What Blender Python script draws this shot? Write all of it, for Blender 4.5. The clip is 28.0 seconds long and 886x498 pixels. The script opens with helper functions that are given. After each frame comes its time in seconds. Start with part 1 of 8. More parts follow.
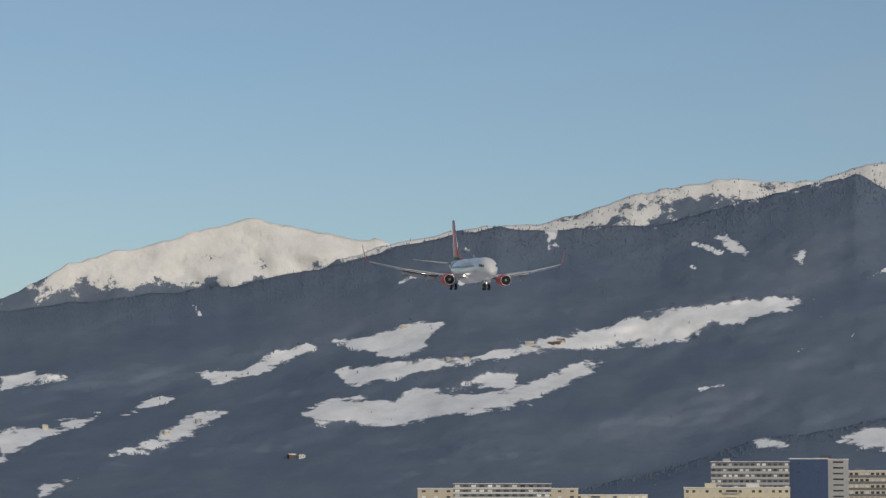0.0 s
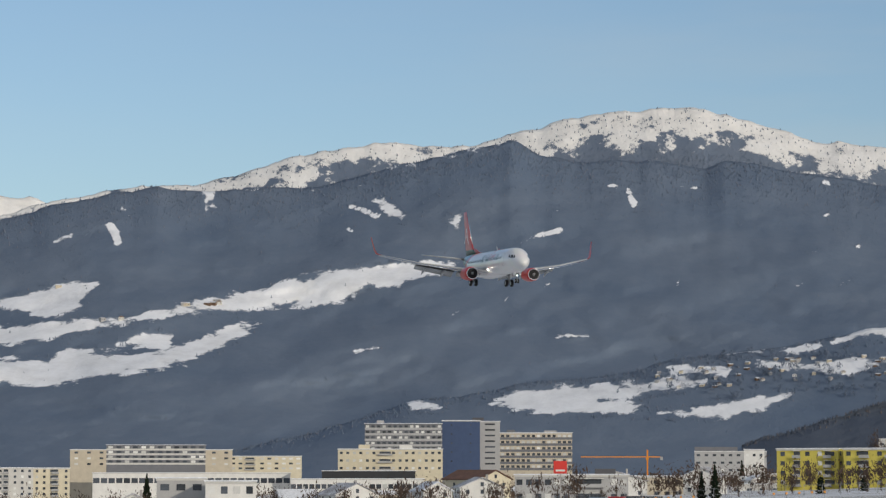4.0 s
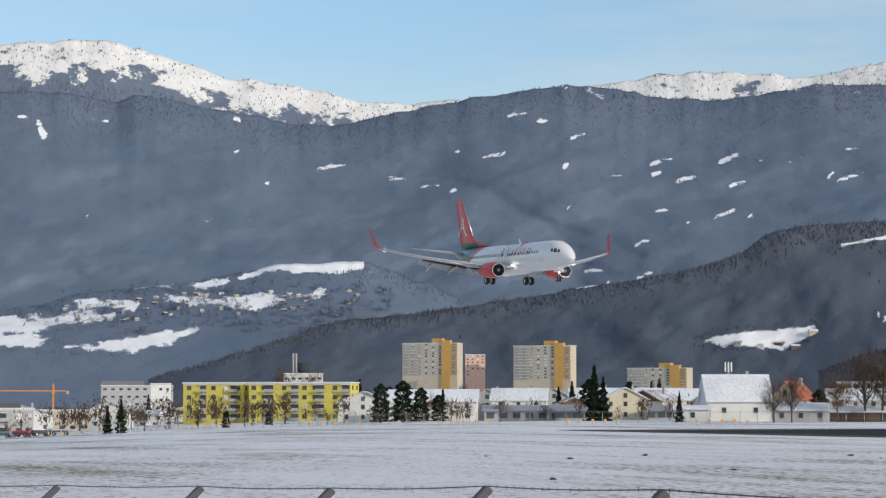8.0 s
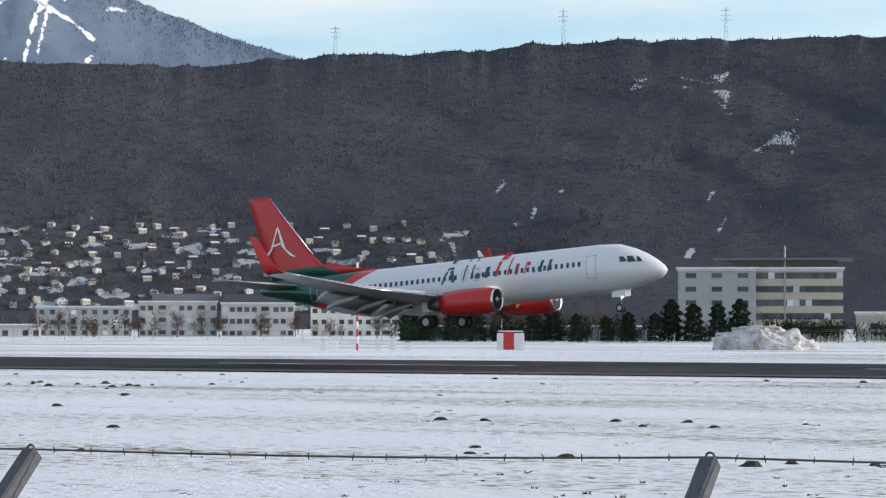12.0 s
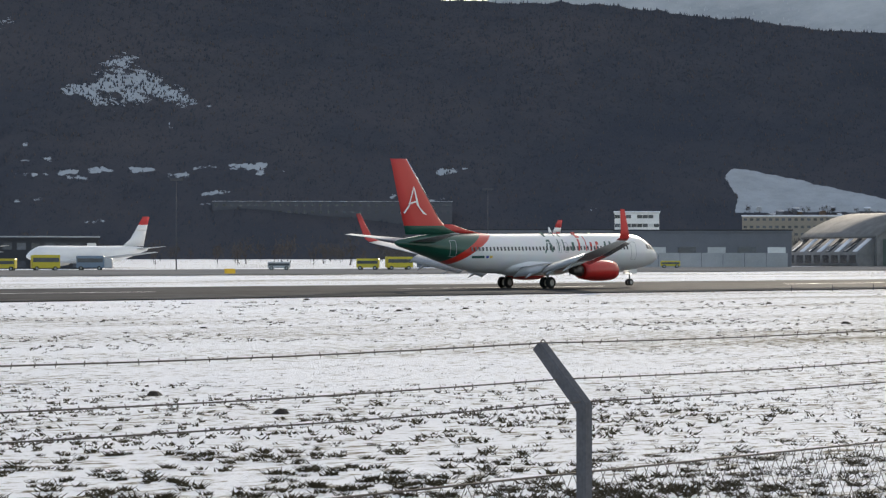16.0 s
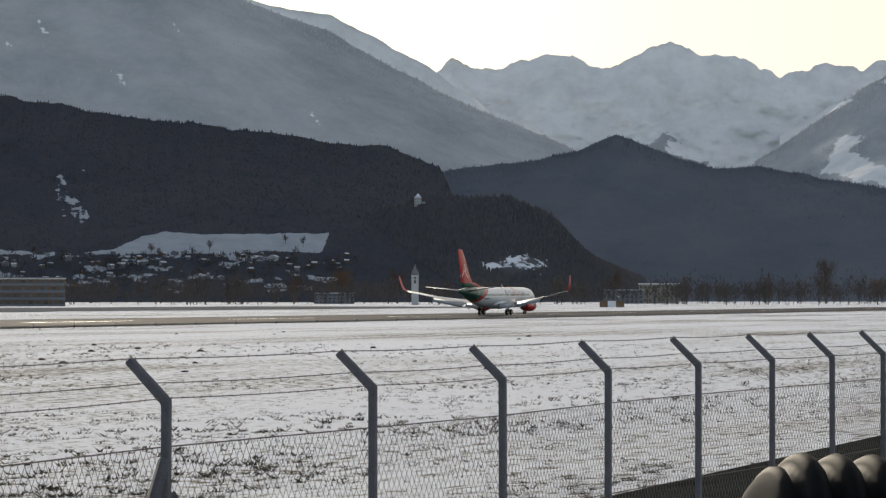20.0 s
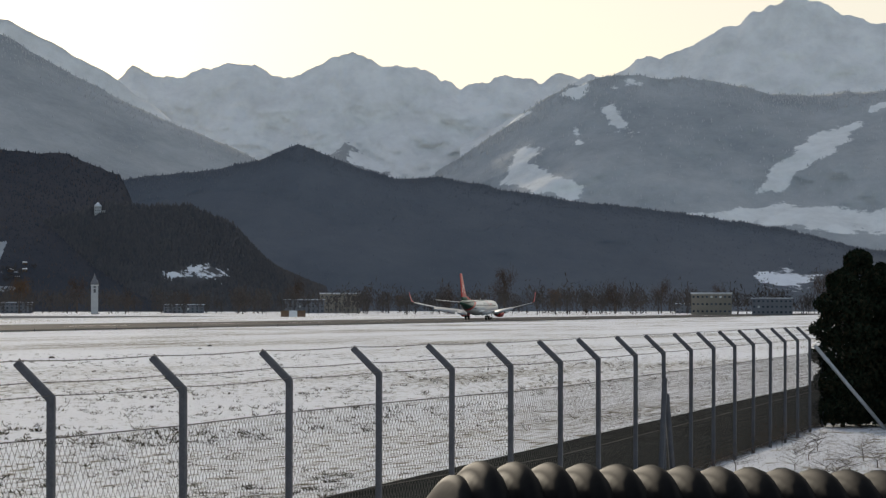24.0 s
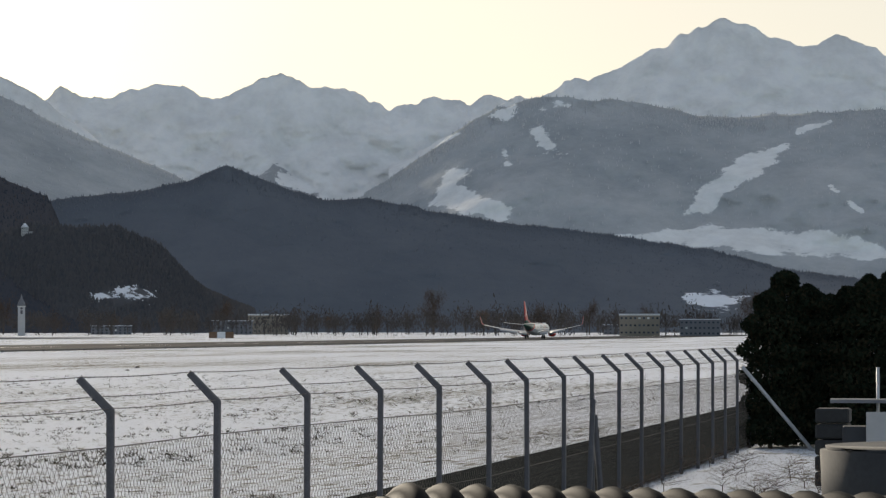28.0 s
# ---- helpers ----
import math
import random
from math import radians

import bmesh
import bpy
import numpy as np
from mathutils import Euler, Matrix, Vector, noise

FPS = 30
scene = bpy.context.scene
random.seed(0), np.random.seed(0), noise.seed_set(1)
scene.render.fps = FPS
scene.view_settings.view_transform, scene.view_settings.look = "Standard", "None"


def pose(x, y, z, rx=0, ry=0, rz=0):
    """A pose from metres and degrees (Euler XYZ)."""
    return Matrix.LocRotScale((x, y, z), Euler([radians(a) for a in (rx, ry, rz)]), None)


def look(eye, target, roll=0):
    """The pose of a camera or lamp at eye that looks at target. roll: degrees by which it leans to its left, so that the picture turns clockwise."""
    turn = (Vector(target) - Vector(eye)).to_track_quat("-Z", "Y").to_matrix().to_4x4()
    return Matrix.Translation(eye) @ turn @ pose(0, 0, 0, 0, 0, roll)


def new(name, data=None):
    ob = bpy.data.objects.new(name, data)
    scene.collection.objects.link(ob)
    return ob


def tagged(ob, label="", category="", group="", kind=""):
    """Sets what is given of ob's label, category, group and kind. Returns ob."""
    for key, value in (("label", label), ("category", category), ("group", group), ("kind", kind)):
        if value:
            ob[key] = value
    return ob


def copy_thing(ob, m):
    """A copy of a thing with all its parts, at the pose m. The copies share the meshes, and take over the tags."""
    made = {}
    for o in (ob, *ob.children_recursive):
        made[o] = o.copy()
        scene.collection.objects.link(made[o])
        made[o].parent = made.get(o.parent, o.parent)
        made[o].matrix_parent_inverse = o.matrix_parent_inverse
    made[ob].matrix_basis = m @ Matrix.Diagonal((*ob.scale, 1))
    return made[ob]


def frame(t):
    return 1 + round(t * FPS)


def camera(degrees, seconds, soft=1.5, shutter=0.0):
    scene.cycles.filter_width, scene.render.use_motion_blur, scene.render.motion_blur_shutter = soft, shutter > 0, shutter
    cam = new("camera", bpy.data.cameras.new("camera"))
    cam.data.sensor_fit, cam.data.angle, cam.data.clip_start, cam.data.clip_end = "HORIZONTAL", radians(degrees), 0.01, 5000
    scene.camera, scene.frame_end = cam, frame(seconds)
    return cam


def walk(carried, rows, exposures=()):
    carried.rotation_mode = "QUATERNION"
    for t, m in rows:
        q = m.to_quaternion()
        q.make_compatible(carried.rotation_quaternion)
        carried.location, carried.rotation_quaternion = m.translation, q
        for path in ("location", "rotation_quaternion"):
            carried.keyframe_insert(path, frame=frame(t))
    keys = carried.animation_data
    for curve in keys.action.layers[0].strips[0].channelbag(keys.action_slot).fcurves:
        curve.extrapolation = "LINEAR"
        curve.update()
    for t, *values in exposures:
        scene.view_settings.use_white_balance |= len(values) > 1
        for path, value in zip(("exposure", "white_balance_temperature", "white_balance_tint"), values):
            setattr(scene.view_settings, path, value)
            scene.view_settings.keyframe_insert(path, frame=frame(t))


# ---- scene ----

# One man on a low bank beside an airfield pans with a landing airliner.
# x runs along the runway, y across it, z up; bearings in degrees clockwise from y.
EYE = (0.0, 0.0, 3.45)


def gaze(bearing, tilt, roll):
    """A camera pose at EYE from bearing, upward tilt and roll in degrees."""
    b, e = radians(bearing), radians(tilt)
    way = Vector((math.sin(b) * math.cos(e), math.cos(b) * math.cos(e), math.sin(e)))
    return look(EYE, Vector(EYE) + way * 100.0, roll)


PAN = (
    (0.0, -89.43, 5.90, 0.00),
    (0.5, -88.56, 5.79, 0.00),
    (1.0, -87.71, 5.51, 0.00),
    (1.5, -86.82, 5.31, 0.00),
    (2.0, -85.88, 5.14, 0.00),
    (2.5, -84.92, 5.04, 0.00),
    (4.5, -80.38, 4.86, 0.00),
    (5.0, -79.00, 4.60, 0.00),
    (5.5, -77.70, 4.61, 0.00),
    (6.0, -76.13, 4.40, 0.00),
    (6.5, -74.62, 4.31, 0.00),
    (7.0, -72.74, 4.04, 0.00),
    (7.5, -70.57, 3.79, 0.00),
    (8.0, -68.40, 3.56, 0.00),
    (8.5, -66.60, 3.31, 0.00),
    (9.0, -64.32, 3.11, 0.00),
    (9.5, -61.47, 2.91, 0.00),
    (10.0, -57.74, 2.81, 0.00),
    (10.5, -53.45, 2.56, 0.00),
    (11.0, -46.18, 2.38, 0.00),
    (11.5, -39.12, 2.06, 0.00),
    (12.0, -30.62, 1.71, 0.00),
    (12.5, -22.10, 1.49, 0.00),
    (13.0, -11.99, 1.25, 0.01),
    (13.5, -1.12, 1.01, 0.03),
    (14.0, 9.68, 0.78, 0.04),
    (14.5, 19.60, 0.54, 0.05),
    (15.0, 29.49, 0.28, -0.02),
    (15.5, 36.83, 0.15, -0.01),
    (16.0, 44.19, 0.13, 0.02),
    (16.5, 49.34, 0.16, -0.03),
    (17.0, 54.30, 0.27, 0.01),
    (17.5, 57.43, 0.52, -0.05),
    (18.0, 59.98, 0.90, -0.04),
    (18.5, 62.14, 1.07, -0.01),
    (19.0, 64.11, 1.12, -0.04),
    (19.5, 65.87, 1.11, -0.04),
    (20.0, 67.45, 1.10, 0.01),
    (20.5, 68.60, 1.10, -0.01),
    (21.0, 69.47, 1.11, 0.00),
    (21.5, 70.31, 1.14, -0.02),
    (22.0, 71.25, 1.17, 0.02),
    (22.5, 72.03, 1.21, 0.04),
    (24.5, 75.41, 1.36, 0.04),
    (25.0, 75.99, 1.41, 0.02),
    (25.5, 76.17, 1.47, 0.03),
    (26.0, 76.15, 1.56, 0.00),
    (26.5, 76.13, 1.65, 0.04),
    (27.0, 76.16, 1.71, 0.03),
    (27.5, 76.18, 1.76, 0.04),
    (28.0, 76.23, 1.80, 0.04),
)
cam = camera(19.77, 28.0, soft=1.3)
walk(cam, [(t, gaze(b, e, r)) for t, b, e, r in PAN],
     exposures=((0.0, -0.6, 6850, 10), (2.5, -0.44, 6800, 10), (5.0, -0.2, 6700, 10), (8.0, 0.15, 6500, 10), (10.0, 0.46, 6450, 10), (11.0, 0.55, 6350, 10), (13.0, 0.65, 6500, 10),
                (15.0, 0.75, 6900, 10), (17.0, 0.55, 7100, 10), (20.0, 0.2, 7200, 10), (28.0, 0.15, 7200, 10)))

# ---- sky and sun ----
SUN_BEARING, SUN_HEIGHT = 58.0, 17.0
world = bpy.data.worlds.new("winter_sky")
scene.world = world
world.use_nodes = True
wn, wl = world.node_tree.nodes, world.node_tree.links
sky = wn.new("ShaderNodeTexSky")
sky.sky_type, sky.sun_disc = "NISHITA", False
sky.sun_elevation, sky.sun_rotation = radians(SUN_HEIGHT), radians(SUN_BEARING)
sky.air_density, sky.dust_density, sky.ozone_density, sky.altitude = 1.0, 1.8, 2.6, 600
wn["Background"].inputs["Strength"].default_value = 0.15
# thin streaks of high cloud over the middle and west of the sky; the east is clear
way_, turn_, streak, thin = wn.new("ShaderNodeTexCoord"), wn.new("ShaderNodeMapping"), wn.new("ShaderNodeTexNoise"), wn.new("ShaderNodeMapRange")
turn_.inputs["Scale"].default_value, turn_.inputs["Rotation"].default_value = (1.6, 1.6, 11.0), (0.05, 0.03, 0.4)
streak.inputs["Scale"].default_value, streak.inputs["Detail"].default_value, streak.inputs["Roughness"].default_value = 1.7, 7, 0.55
thin.inputs["From Min"].default_value, thin.inputs["From Max"].default_value, thin.inputs["To Max"].default_value = 0.42, 0.70, 0.75
split, clear, both, veil = wn.new("ShaderNodeSeparateXYZ"), wn.new("ShaderNodeMapRange"), wn.new("ShaderNodeMath"), wn.new("ShaderNodeMix")
clear.inputs["From Min"].default_value, clear.inputs["From Max"].default_value = -1.0, -0.82
both.operation, veil.data_type = "MULTIPLY", "RGBA"
veil.inputs["B"].default_value = (4.8, 4.65, 4.2, 1)
wl.new(way_.outputs["Generated"], turn_.inputs["Vector"])
wl.new(turn_.outputs["Vector"], streak.inputs["Vector"])
wl.new(streak.outputs["Fac"], thin.inputs["Value"])
wl.new(way_.outputs["Generated"], split.inputs["Vector"])
wl.new(split.outputs["X"], clear.inputs["Value"])
wl.new(thin.outputs["Result"], both.inputs[0])
wl.new(clear.outputs["Result"], both.inputs[1])
west, cover = wn.new("ShaderNodeMapRange"), wn.new("ShaderNodeMath")
west.inputs["From Min"].default_value, west.inputs["From Max"].default_value, west.inputs["To Max"].default_value = 0.35, 0.95, 0.85
cover.operation = "MAXIMUM"
wl.new(split.outputs["X"], west.inputs["Value"])
wl.new(both.outputs[0], cover.inputs[0])
wl.new(west.outputs["Result"], cover.inputs[1])
wl.new(cover.outputs[0], veil.inputs["Factor"])
wl.new(sky.outputs["Color"], veil.inputs["A"])
wl.new(veil.outputs["Result"], wn["Background"].inputs["Color"])

sun = new("sun", bpy.data.lights.new("sun", "SUN"))
sun.data.energy, sun.data.angle, sun.data.color = 2.4, radians(0.6), (1.0, 0.93, 0.82)
sb, se = radians(SUN_BEARING), radians(SUN_HEIGHT)
sun.matrix_world = look((0, 0, 0), (-math.sin(sb) * math.cos(se), -math.cos(sb) * math.cos(se), -math.sin(se)))


# ---- small helpers ----
def at(bearing, dist, z=0.0):
    b = radians(bearing)
    return Vector((dist * math.sin(b), dist * math.cos(b), z))


def hash2(i, j, seed):
    h = np.sin(i * 127.1 + j * 311.7 + seed * 74.7) * 43758.5453
    return h - np.floor(h)


def vnoise(x, y, seed=0):
    i, j = np.floor(x), np.floor(y)
    u, v = x - i, y - j
    u, v = u * u * (3 - 2 * u), v * v * (3 - 2 * v)
    return ((hash2(i, j, seed) * (1 - u) + hash2(i + 1, j, seed) * u) * (1 - v)
            + (hash2(i, j + 1, seed) * (1 - u) + hash2(i + 1, j + 1, seed) * u) * v) * 2 - 1


def fbm(x, y, octaves=5, seed=0):
    s, a = 0.0, 1.0
    for k in range(octaves):
        s, a, x, y = s + a * vnoise(x, y, seed + k), a * 0.5, x * 2.03, y * 2.03
    return s


SLOPE_AZ = (-110, -88, -79, -72, -66)
SLOPE = (0.02, 0.018, 0.008, 0.002, 0.0)


def ground_z(x, y):
    """Height of the plain: a level airfield, lowered eastwards to fit the camera's view, and the low bank beside the
    fence.
    """
    r, b = np.hypot(x, y), np.degrees(np.arctan2(x, y))
    fall = np.interp(b, SLOPE_AZ, SLOPE)
    fall = np.where(b > 120, 0.0, fall)
    ramp = np.clip(r - 50, 0, 600)
    ramp = np.where(r < 120, ramp * ramp / 140, ramp - 35) + 0.55 * np.clip(r - 650, 0, 2350)
    t = np.clip((22 - y) / 13, 0, 1)
    bank = (0.65 * t * t * (3 - 2 * t) + 1.15 * np.clip((6.2 - y) / 3.5, 0, 1) * np.clip((34 - x) / 14, 0, 1)) * np.clip((x + 42) / 22, 0, 1)
    return -fall * ramp + bank


def gz(x, y):
    return float(ground_z(np.array(float(x)), np.array(float(y))))


def mesh_object(name, verts, faces, mat, smooth=True):
    me = bpy.data.meshes.new(name)
    me.from_pydata(verts, [], faces)
    me.update()
    me.materials.append(mat)
    if smooth:
        me.polygons.foreach_set("use_smooth", [True] * len(me.polygons))
    return new(name, me)


def part(name, bm, material, parent=None, label=""):
    """Links a bmesh as one mesh object under a thing or a part."""
    me = bpy.data.meshes.new(name)
    bm.normal_update()
    bm.to_mesh(me)
    bm.free()
    for m in (material if isinstance(material, (list, tuple)) else [material]):
        me.materials.append(m)
    ob = new(name, me)
    ob.parent = parent
    if label:
        ob["label"] = label
    return ob


def add_box(bm, x0, x1, y0, y1, z0, z1, bevel=0.0, mi=0):
    vs = [bm.verts.new(c) for c in ((x0, y0, z0), (x1, y0, z0), (x1, y1, z0), (x0, y1, z0),
                                    (x0, y0, z1), (x1, y0, z1), (x1, y1, z1), (x0, y1, z1))]
    fs = [bm.faces.new([vs[i] for i in f]) for f in
          ((3, 2, 1, 0), (4, 5, 6, 7), (0, 1, 5, 4), (1, 2, 6, 5), (2, 3, 7, 6), (3, 0, 4, 7))]
    for f in fs:
        f.material_index = mi
    if bevel:
        es = {e for f in fs for e in f.edges}
        bmesh.ops.bevel(bm, geom=list(es), offset=bevel, segments=1, affect="EDGES")
    return bm


def box(x0, x1, y0, y1, z0, z1, bevel=0.0):
    return add_box(bmesh.new(), x0, x1, y0, y1, z0, z1, bevel)


def add_tube(bm, pts, radii, sides=10, caps=True, smooth=True):
    """A tube through points with a radius at each."""
    rings = []
    for k, p in enumerate(pts):
        d = (Vector(pts[min(k + 1, len(pts) - 1)]) - Vector(pts[max(k - 1, 0)])).normalized()
        side = d.orthogonal() if abs(d.z) > 0.95 else d.cross(Vector((0, 0, 1)))
        side.normalize()
        up = side.cross(d)
        rings.append([bm.verts.new(Vector(p) + (side * math.cos(a) + up * math.sin(a)) * radii[k])
                      for a in (2 * math.pi * s / sides for s in range(sides))])
    for a, b in zip(rings, rings[1:]):
        for s in range(sides):
            f = bm.faces.new((a[s], a[(s + 1) % sides], b[(s + 1) % sides], b[s]))
            f.smooth = smooth
    if caps:
        bm.faces.new(rings[0][::-1])
        bm.faces.new(rings[-1])
    return bm


def tube(pts, radii, sides=10, caps=True):
    return add_tube(bmesh.new(), pts, radii, sides, caps)


# ---- materials ----
def material(name, color, rough=0.7, metal=0.0, vary=0.0, scale=1.0, bump=0.0, bump_scale=None, coat=0.0, spec=0.5,
             second=None, random_tint=0.0):
    """A surface with variation at two scales and fine relief, at real-world size."""
    m = bpy.data.materials.new(name)
    m.use_nodes = True
    n, l = m.node_tree.nodes, m.node_tree.links
    b = n["Principled BSDF"]
    b.inputs["Roughness"].default_value, b.inputs["Metallic"].default_value = rough, metal
    b.inputs["Coat Weight"].default_value = coat
    b.inputs["Specular IOR Level"].default_value = spec
    b.inputs["Base Color"].default_value = (*color, 1)
    co = n.new("ShaderNodeTexCoord")
    if vary or second:
        big, fine = n.new("ShaderNodeTexNoise"), n.new("ShaderNodeTexNoise")
        big.inputs["Scale"].default_value, fine.inputs["Scale"].default_value = scale, scale * 11
        big.inputs["Detail"].default_value = fine.inputs["Detail"].default_value = 4
        add = n.new("ShaderNodeMath")
        add.operation = "ADD"
        half = n.new("ShaderNodeMath")
        half.operation = "MULTIPLY"
        half.inputs[1].default_value = 0.5
        l.new(co.outputs["Object"], big.inputs["Vector"])
        l.new(co.outputs["Object"], fine.inputs["Vector"])
        l.new(big.outputs["Fac"], add.inputs[0])
        l.new(fine.outputs["Fac"], add.inputs[1])
        l.new(add.outputs[0], half.inputs[0])
        ramp = n.new("ShaderNodeValToRGB")
        lo, hi = [c * (1 - vary) for c in color], [min(1, c * (1 + vary)) for c in color]
        if second:
            lo, hi = second, color
        ramp.color_ramp.elements[0].position, ramp.color_ramp.elements[1].position = 0.36, 0.64
        ramp.color_ramp.elements[0].color, ramp.color_ramp.elements[1].color = (*lo, 1), (*hi, 1)
        l.new(half.outputs[0], ramp.inputs["Fac"])
        out = ramp.outputs["Color"]
        if random_tint:
            info, mix, hue = n.new("ShaderNodeObjectInfo"), n.new("ShaderNodeMath"), n.new("ShaderNodeHueSaturation")
            mix.operation = "MULTIPLY_ADD"
            mix.inputs[1].default_value, mix.inputs[2].default_value = random_tint, 1 - random_tint / 2
            l.new(info.outputs["Random"], mix.inputs[0])
            l.new(mix.outputs[0], hue.inputs["Value"])
            l.new(out, hue.inputs["Color"])
            out = hue.outputs["Color"]
        l.new(out, b.inputs["Base Color"])
    if bump:
        t, bp = n.new("ShaderNodeTexNoise"), n.new("ShaderNodeBump")
        t.inputs["Scale"].default_value, t.inputs["Detail"].default_value = bump_scale or scale * 6, 5
        bp.inputs["Strength"].default_value = bump
        l.new(co.outputs["Object"], t.inputs["Vector"])
        l.new(t.outputs["Fac"], bp.inputs["Height"])
        l.new(bp.outputs["Normal"], b.inputs["Normal"])
    return m


def glow(name, color, strength):
    m = bpy.data.materials.new(name)
    m.use_nodes = True
    b = m.node_tree.nodes["Principled BSDF"]
    b.inputs["Base Color"].default_value = (*color, 1)
    b.inputs["Emission Color"].default_value = (*color, 1)
    b.inputs["Emission Strength"].default_value = strength
    return m


def slope_material(name, wood, wood2, snow, scale, edge, relief=6.0):
    """Mountain side: winter wood, haze-tinted on the far ranges, and snow, parted by the 'bare' value of the mesh and
    broken up by noise.
    """
    m = bpy.data.materials.new(name)
    m.use_nodes = True
    n, l = m.node_tree.nodes, m.node_tree.links
    b = n["Principled BSDF"]
    b.inputs["Roughness"].default_value, b.inputs["Specular IOR Level"].default_value = 0.9, 0.0
    co = n.new("ShaderNodeTexCoord")
    att = n.new("ShaderNodeAttribute")
    att.attribute_name = "bare"
    t = n.new("ShaderNodeTexNoise")
    t.inputs["Scale"].default_value, t.inputs["Detail"].default_value, t.inputs["Roughness"].default_value = scale, 8, 0.68
    l.new(co.outputs["Object"], t.inputs["Vector"])
    ma = n.new("ShaderNodeMath")
    ma.operation = "MULTIPLY_ADD"
    ma.inputs[1].default_value, ma.inputs[2].default_value = edge, -edge * 0.5
    l.new(t.outputs["Fac"], ma.inputs[0])
    ad = n.new("ShaderNodeMath")
    ad.operation = "ADD"
    l.new(att.outputs["Fac"], ad.inputs[0])
    l.new(ma.outputs[0], ad.inputs[1])
    cut = n.new("ShaderNodeMapRange")
    cut.inputs["From Min"].default_value, cut.inputs["From Max"].default_value = -0.012, 0.03
    l.new(ad.outputs[0], cut.inputs["Value"])
    wt = n.new("ShaderNodeTexNoise")
    wt.inputs["Scale"].default_value, wt.inputs["Detail"].default_value, wt.inputs["Roughness"].default_value = 0.004, 11, 0.74
    l.new(co.outputs["Object"], wt.inputs["Vector"])
    wr = n.new("ShaderNodeValToRGB")
    wr.color_ramp.elements[0].position, wr.color_ramp.elements[1].position = 0.35, 0.65
    wr.color_ramp.elements[0].color, wr.color_ramp.elements[1].color = (*wood, 1), (*wood2, 1)
    l.new(wt.outputs["Fac"], wr.inputs["Fac"])
    sr = n.new("ShaderNodeValToRGB")
    sr.color_ramp.elements[0].position, sr.color_ramp.elements[1].position = 0.3, 0.6
    sr.color_ramp.elements[0].color, sr.color_ramp.elements[1].color = (*[c * 0.8 for c in snow], 1), (*snow, 1)
    l.new(t.outputs["Fac"], sr.inputs["Fac"])
    mx = n.new("ShaderNodeMix")
    mx.data_type = "RGBA"
    l.new(cut.outputs["Result"], mx.inputs["Factor"])
    l.new(wr.outputs["Color"], mx.inputs["A"])
    l.new(sr.outputs["Color"], mx.inputs["B"])
    l.new(mx.outputs["Result"], b.inputs["Base Color"])
    bp = n.new("ShaderNodeBump")
    bp.inputs["Strength"].default_value, bp.inputs["Distance"].default_value = 0.6, relief
    l.new(t.outputs["Fac"], bp.inputs["Height"])
    l.new(bp.outputs["Normal"], b.inputs["Normal"])
    return m


def tree_material(name, colors, rough=0.9):
    """Conifers of one wood: each crown takes one of the colours."""
    m = bpy.data.materials.new(name)
    m.use_nodes = True
    n, l = m.node_tree.nodes, m.node_tree.links
    b = n["Principled BSDF"]
    b.inputs["Roughness"].default_value, b.inputs["Specular IOR Level"].default_value = rough, 0.0
    g, r = n.new("ShaderNodeNewGeometry"), n.new("ShaderNodeValToRGB")
    l.new(g.outputs["Random Per Island"], r.inputs["Fac"])
    e = r.color_ramp.elements
    while len(e) < len(colors):
        e.new(0.5)
    for k, c in enumerate(colors):
        e[k].position, e[k].color = k / (len(colors) - 1), (*c, 1)
    l.new(r.outputs["Color"], b.inputs["Base Color"])
    return m


# ---- mountains ----
def poly_open(az, el, poly):
    """Signed distance in degrees to a polygon, positive inside."""
    p = np.array(poly, float)
    inside = np.zeros(az.shape, bool)
    best = np.full(az.shape, 9.0)
    for (x0, y0), (x1, y1) in zip(p, np.roll(p, -1, 0)):
        hit = ((y0 > el) != (y1 > el)) & (az < (x1 - x0) * (el - y0) / (y1 - y0 + 1e-12) + x0)
        inside ^= hit
        dx, dy = x1 - x0, y1 - y0
        t = np.clip(((az - x0) * dx + (el - y0) * dy) / (dx * dx + dy * dy + 1e-12), 0, 1)
        best = np.minimum(best, np.hypot(az - x0 - t * dx, el - y0 - t * dy))
    return np.where(inside, best, -best)


def line_open(az, el, pts, w):
    best = np.full(az.shape, 9.0)
    for (x0, y0), (x1, y1) in zip(pts, pts[1:]):
        dx, dy = x1 - x0, y1 - y0
        t = np.clip(((az - x0) * dx + (el - y0) * dy) / (dx * dx + dy * dy + 1e-12), 0, 1)
        best = np.minimum(best, np.hypot(az - x0 - t * dx, el - y0 - t * dy))
    return w - best


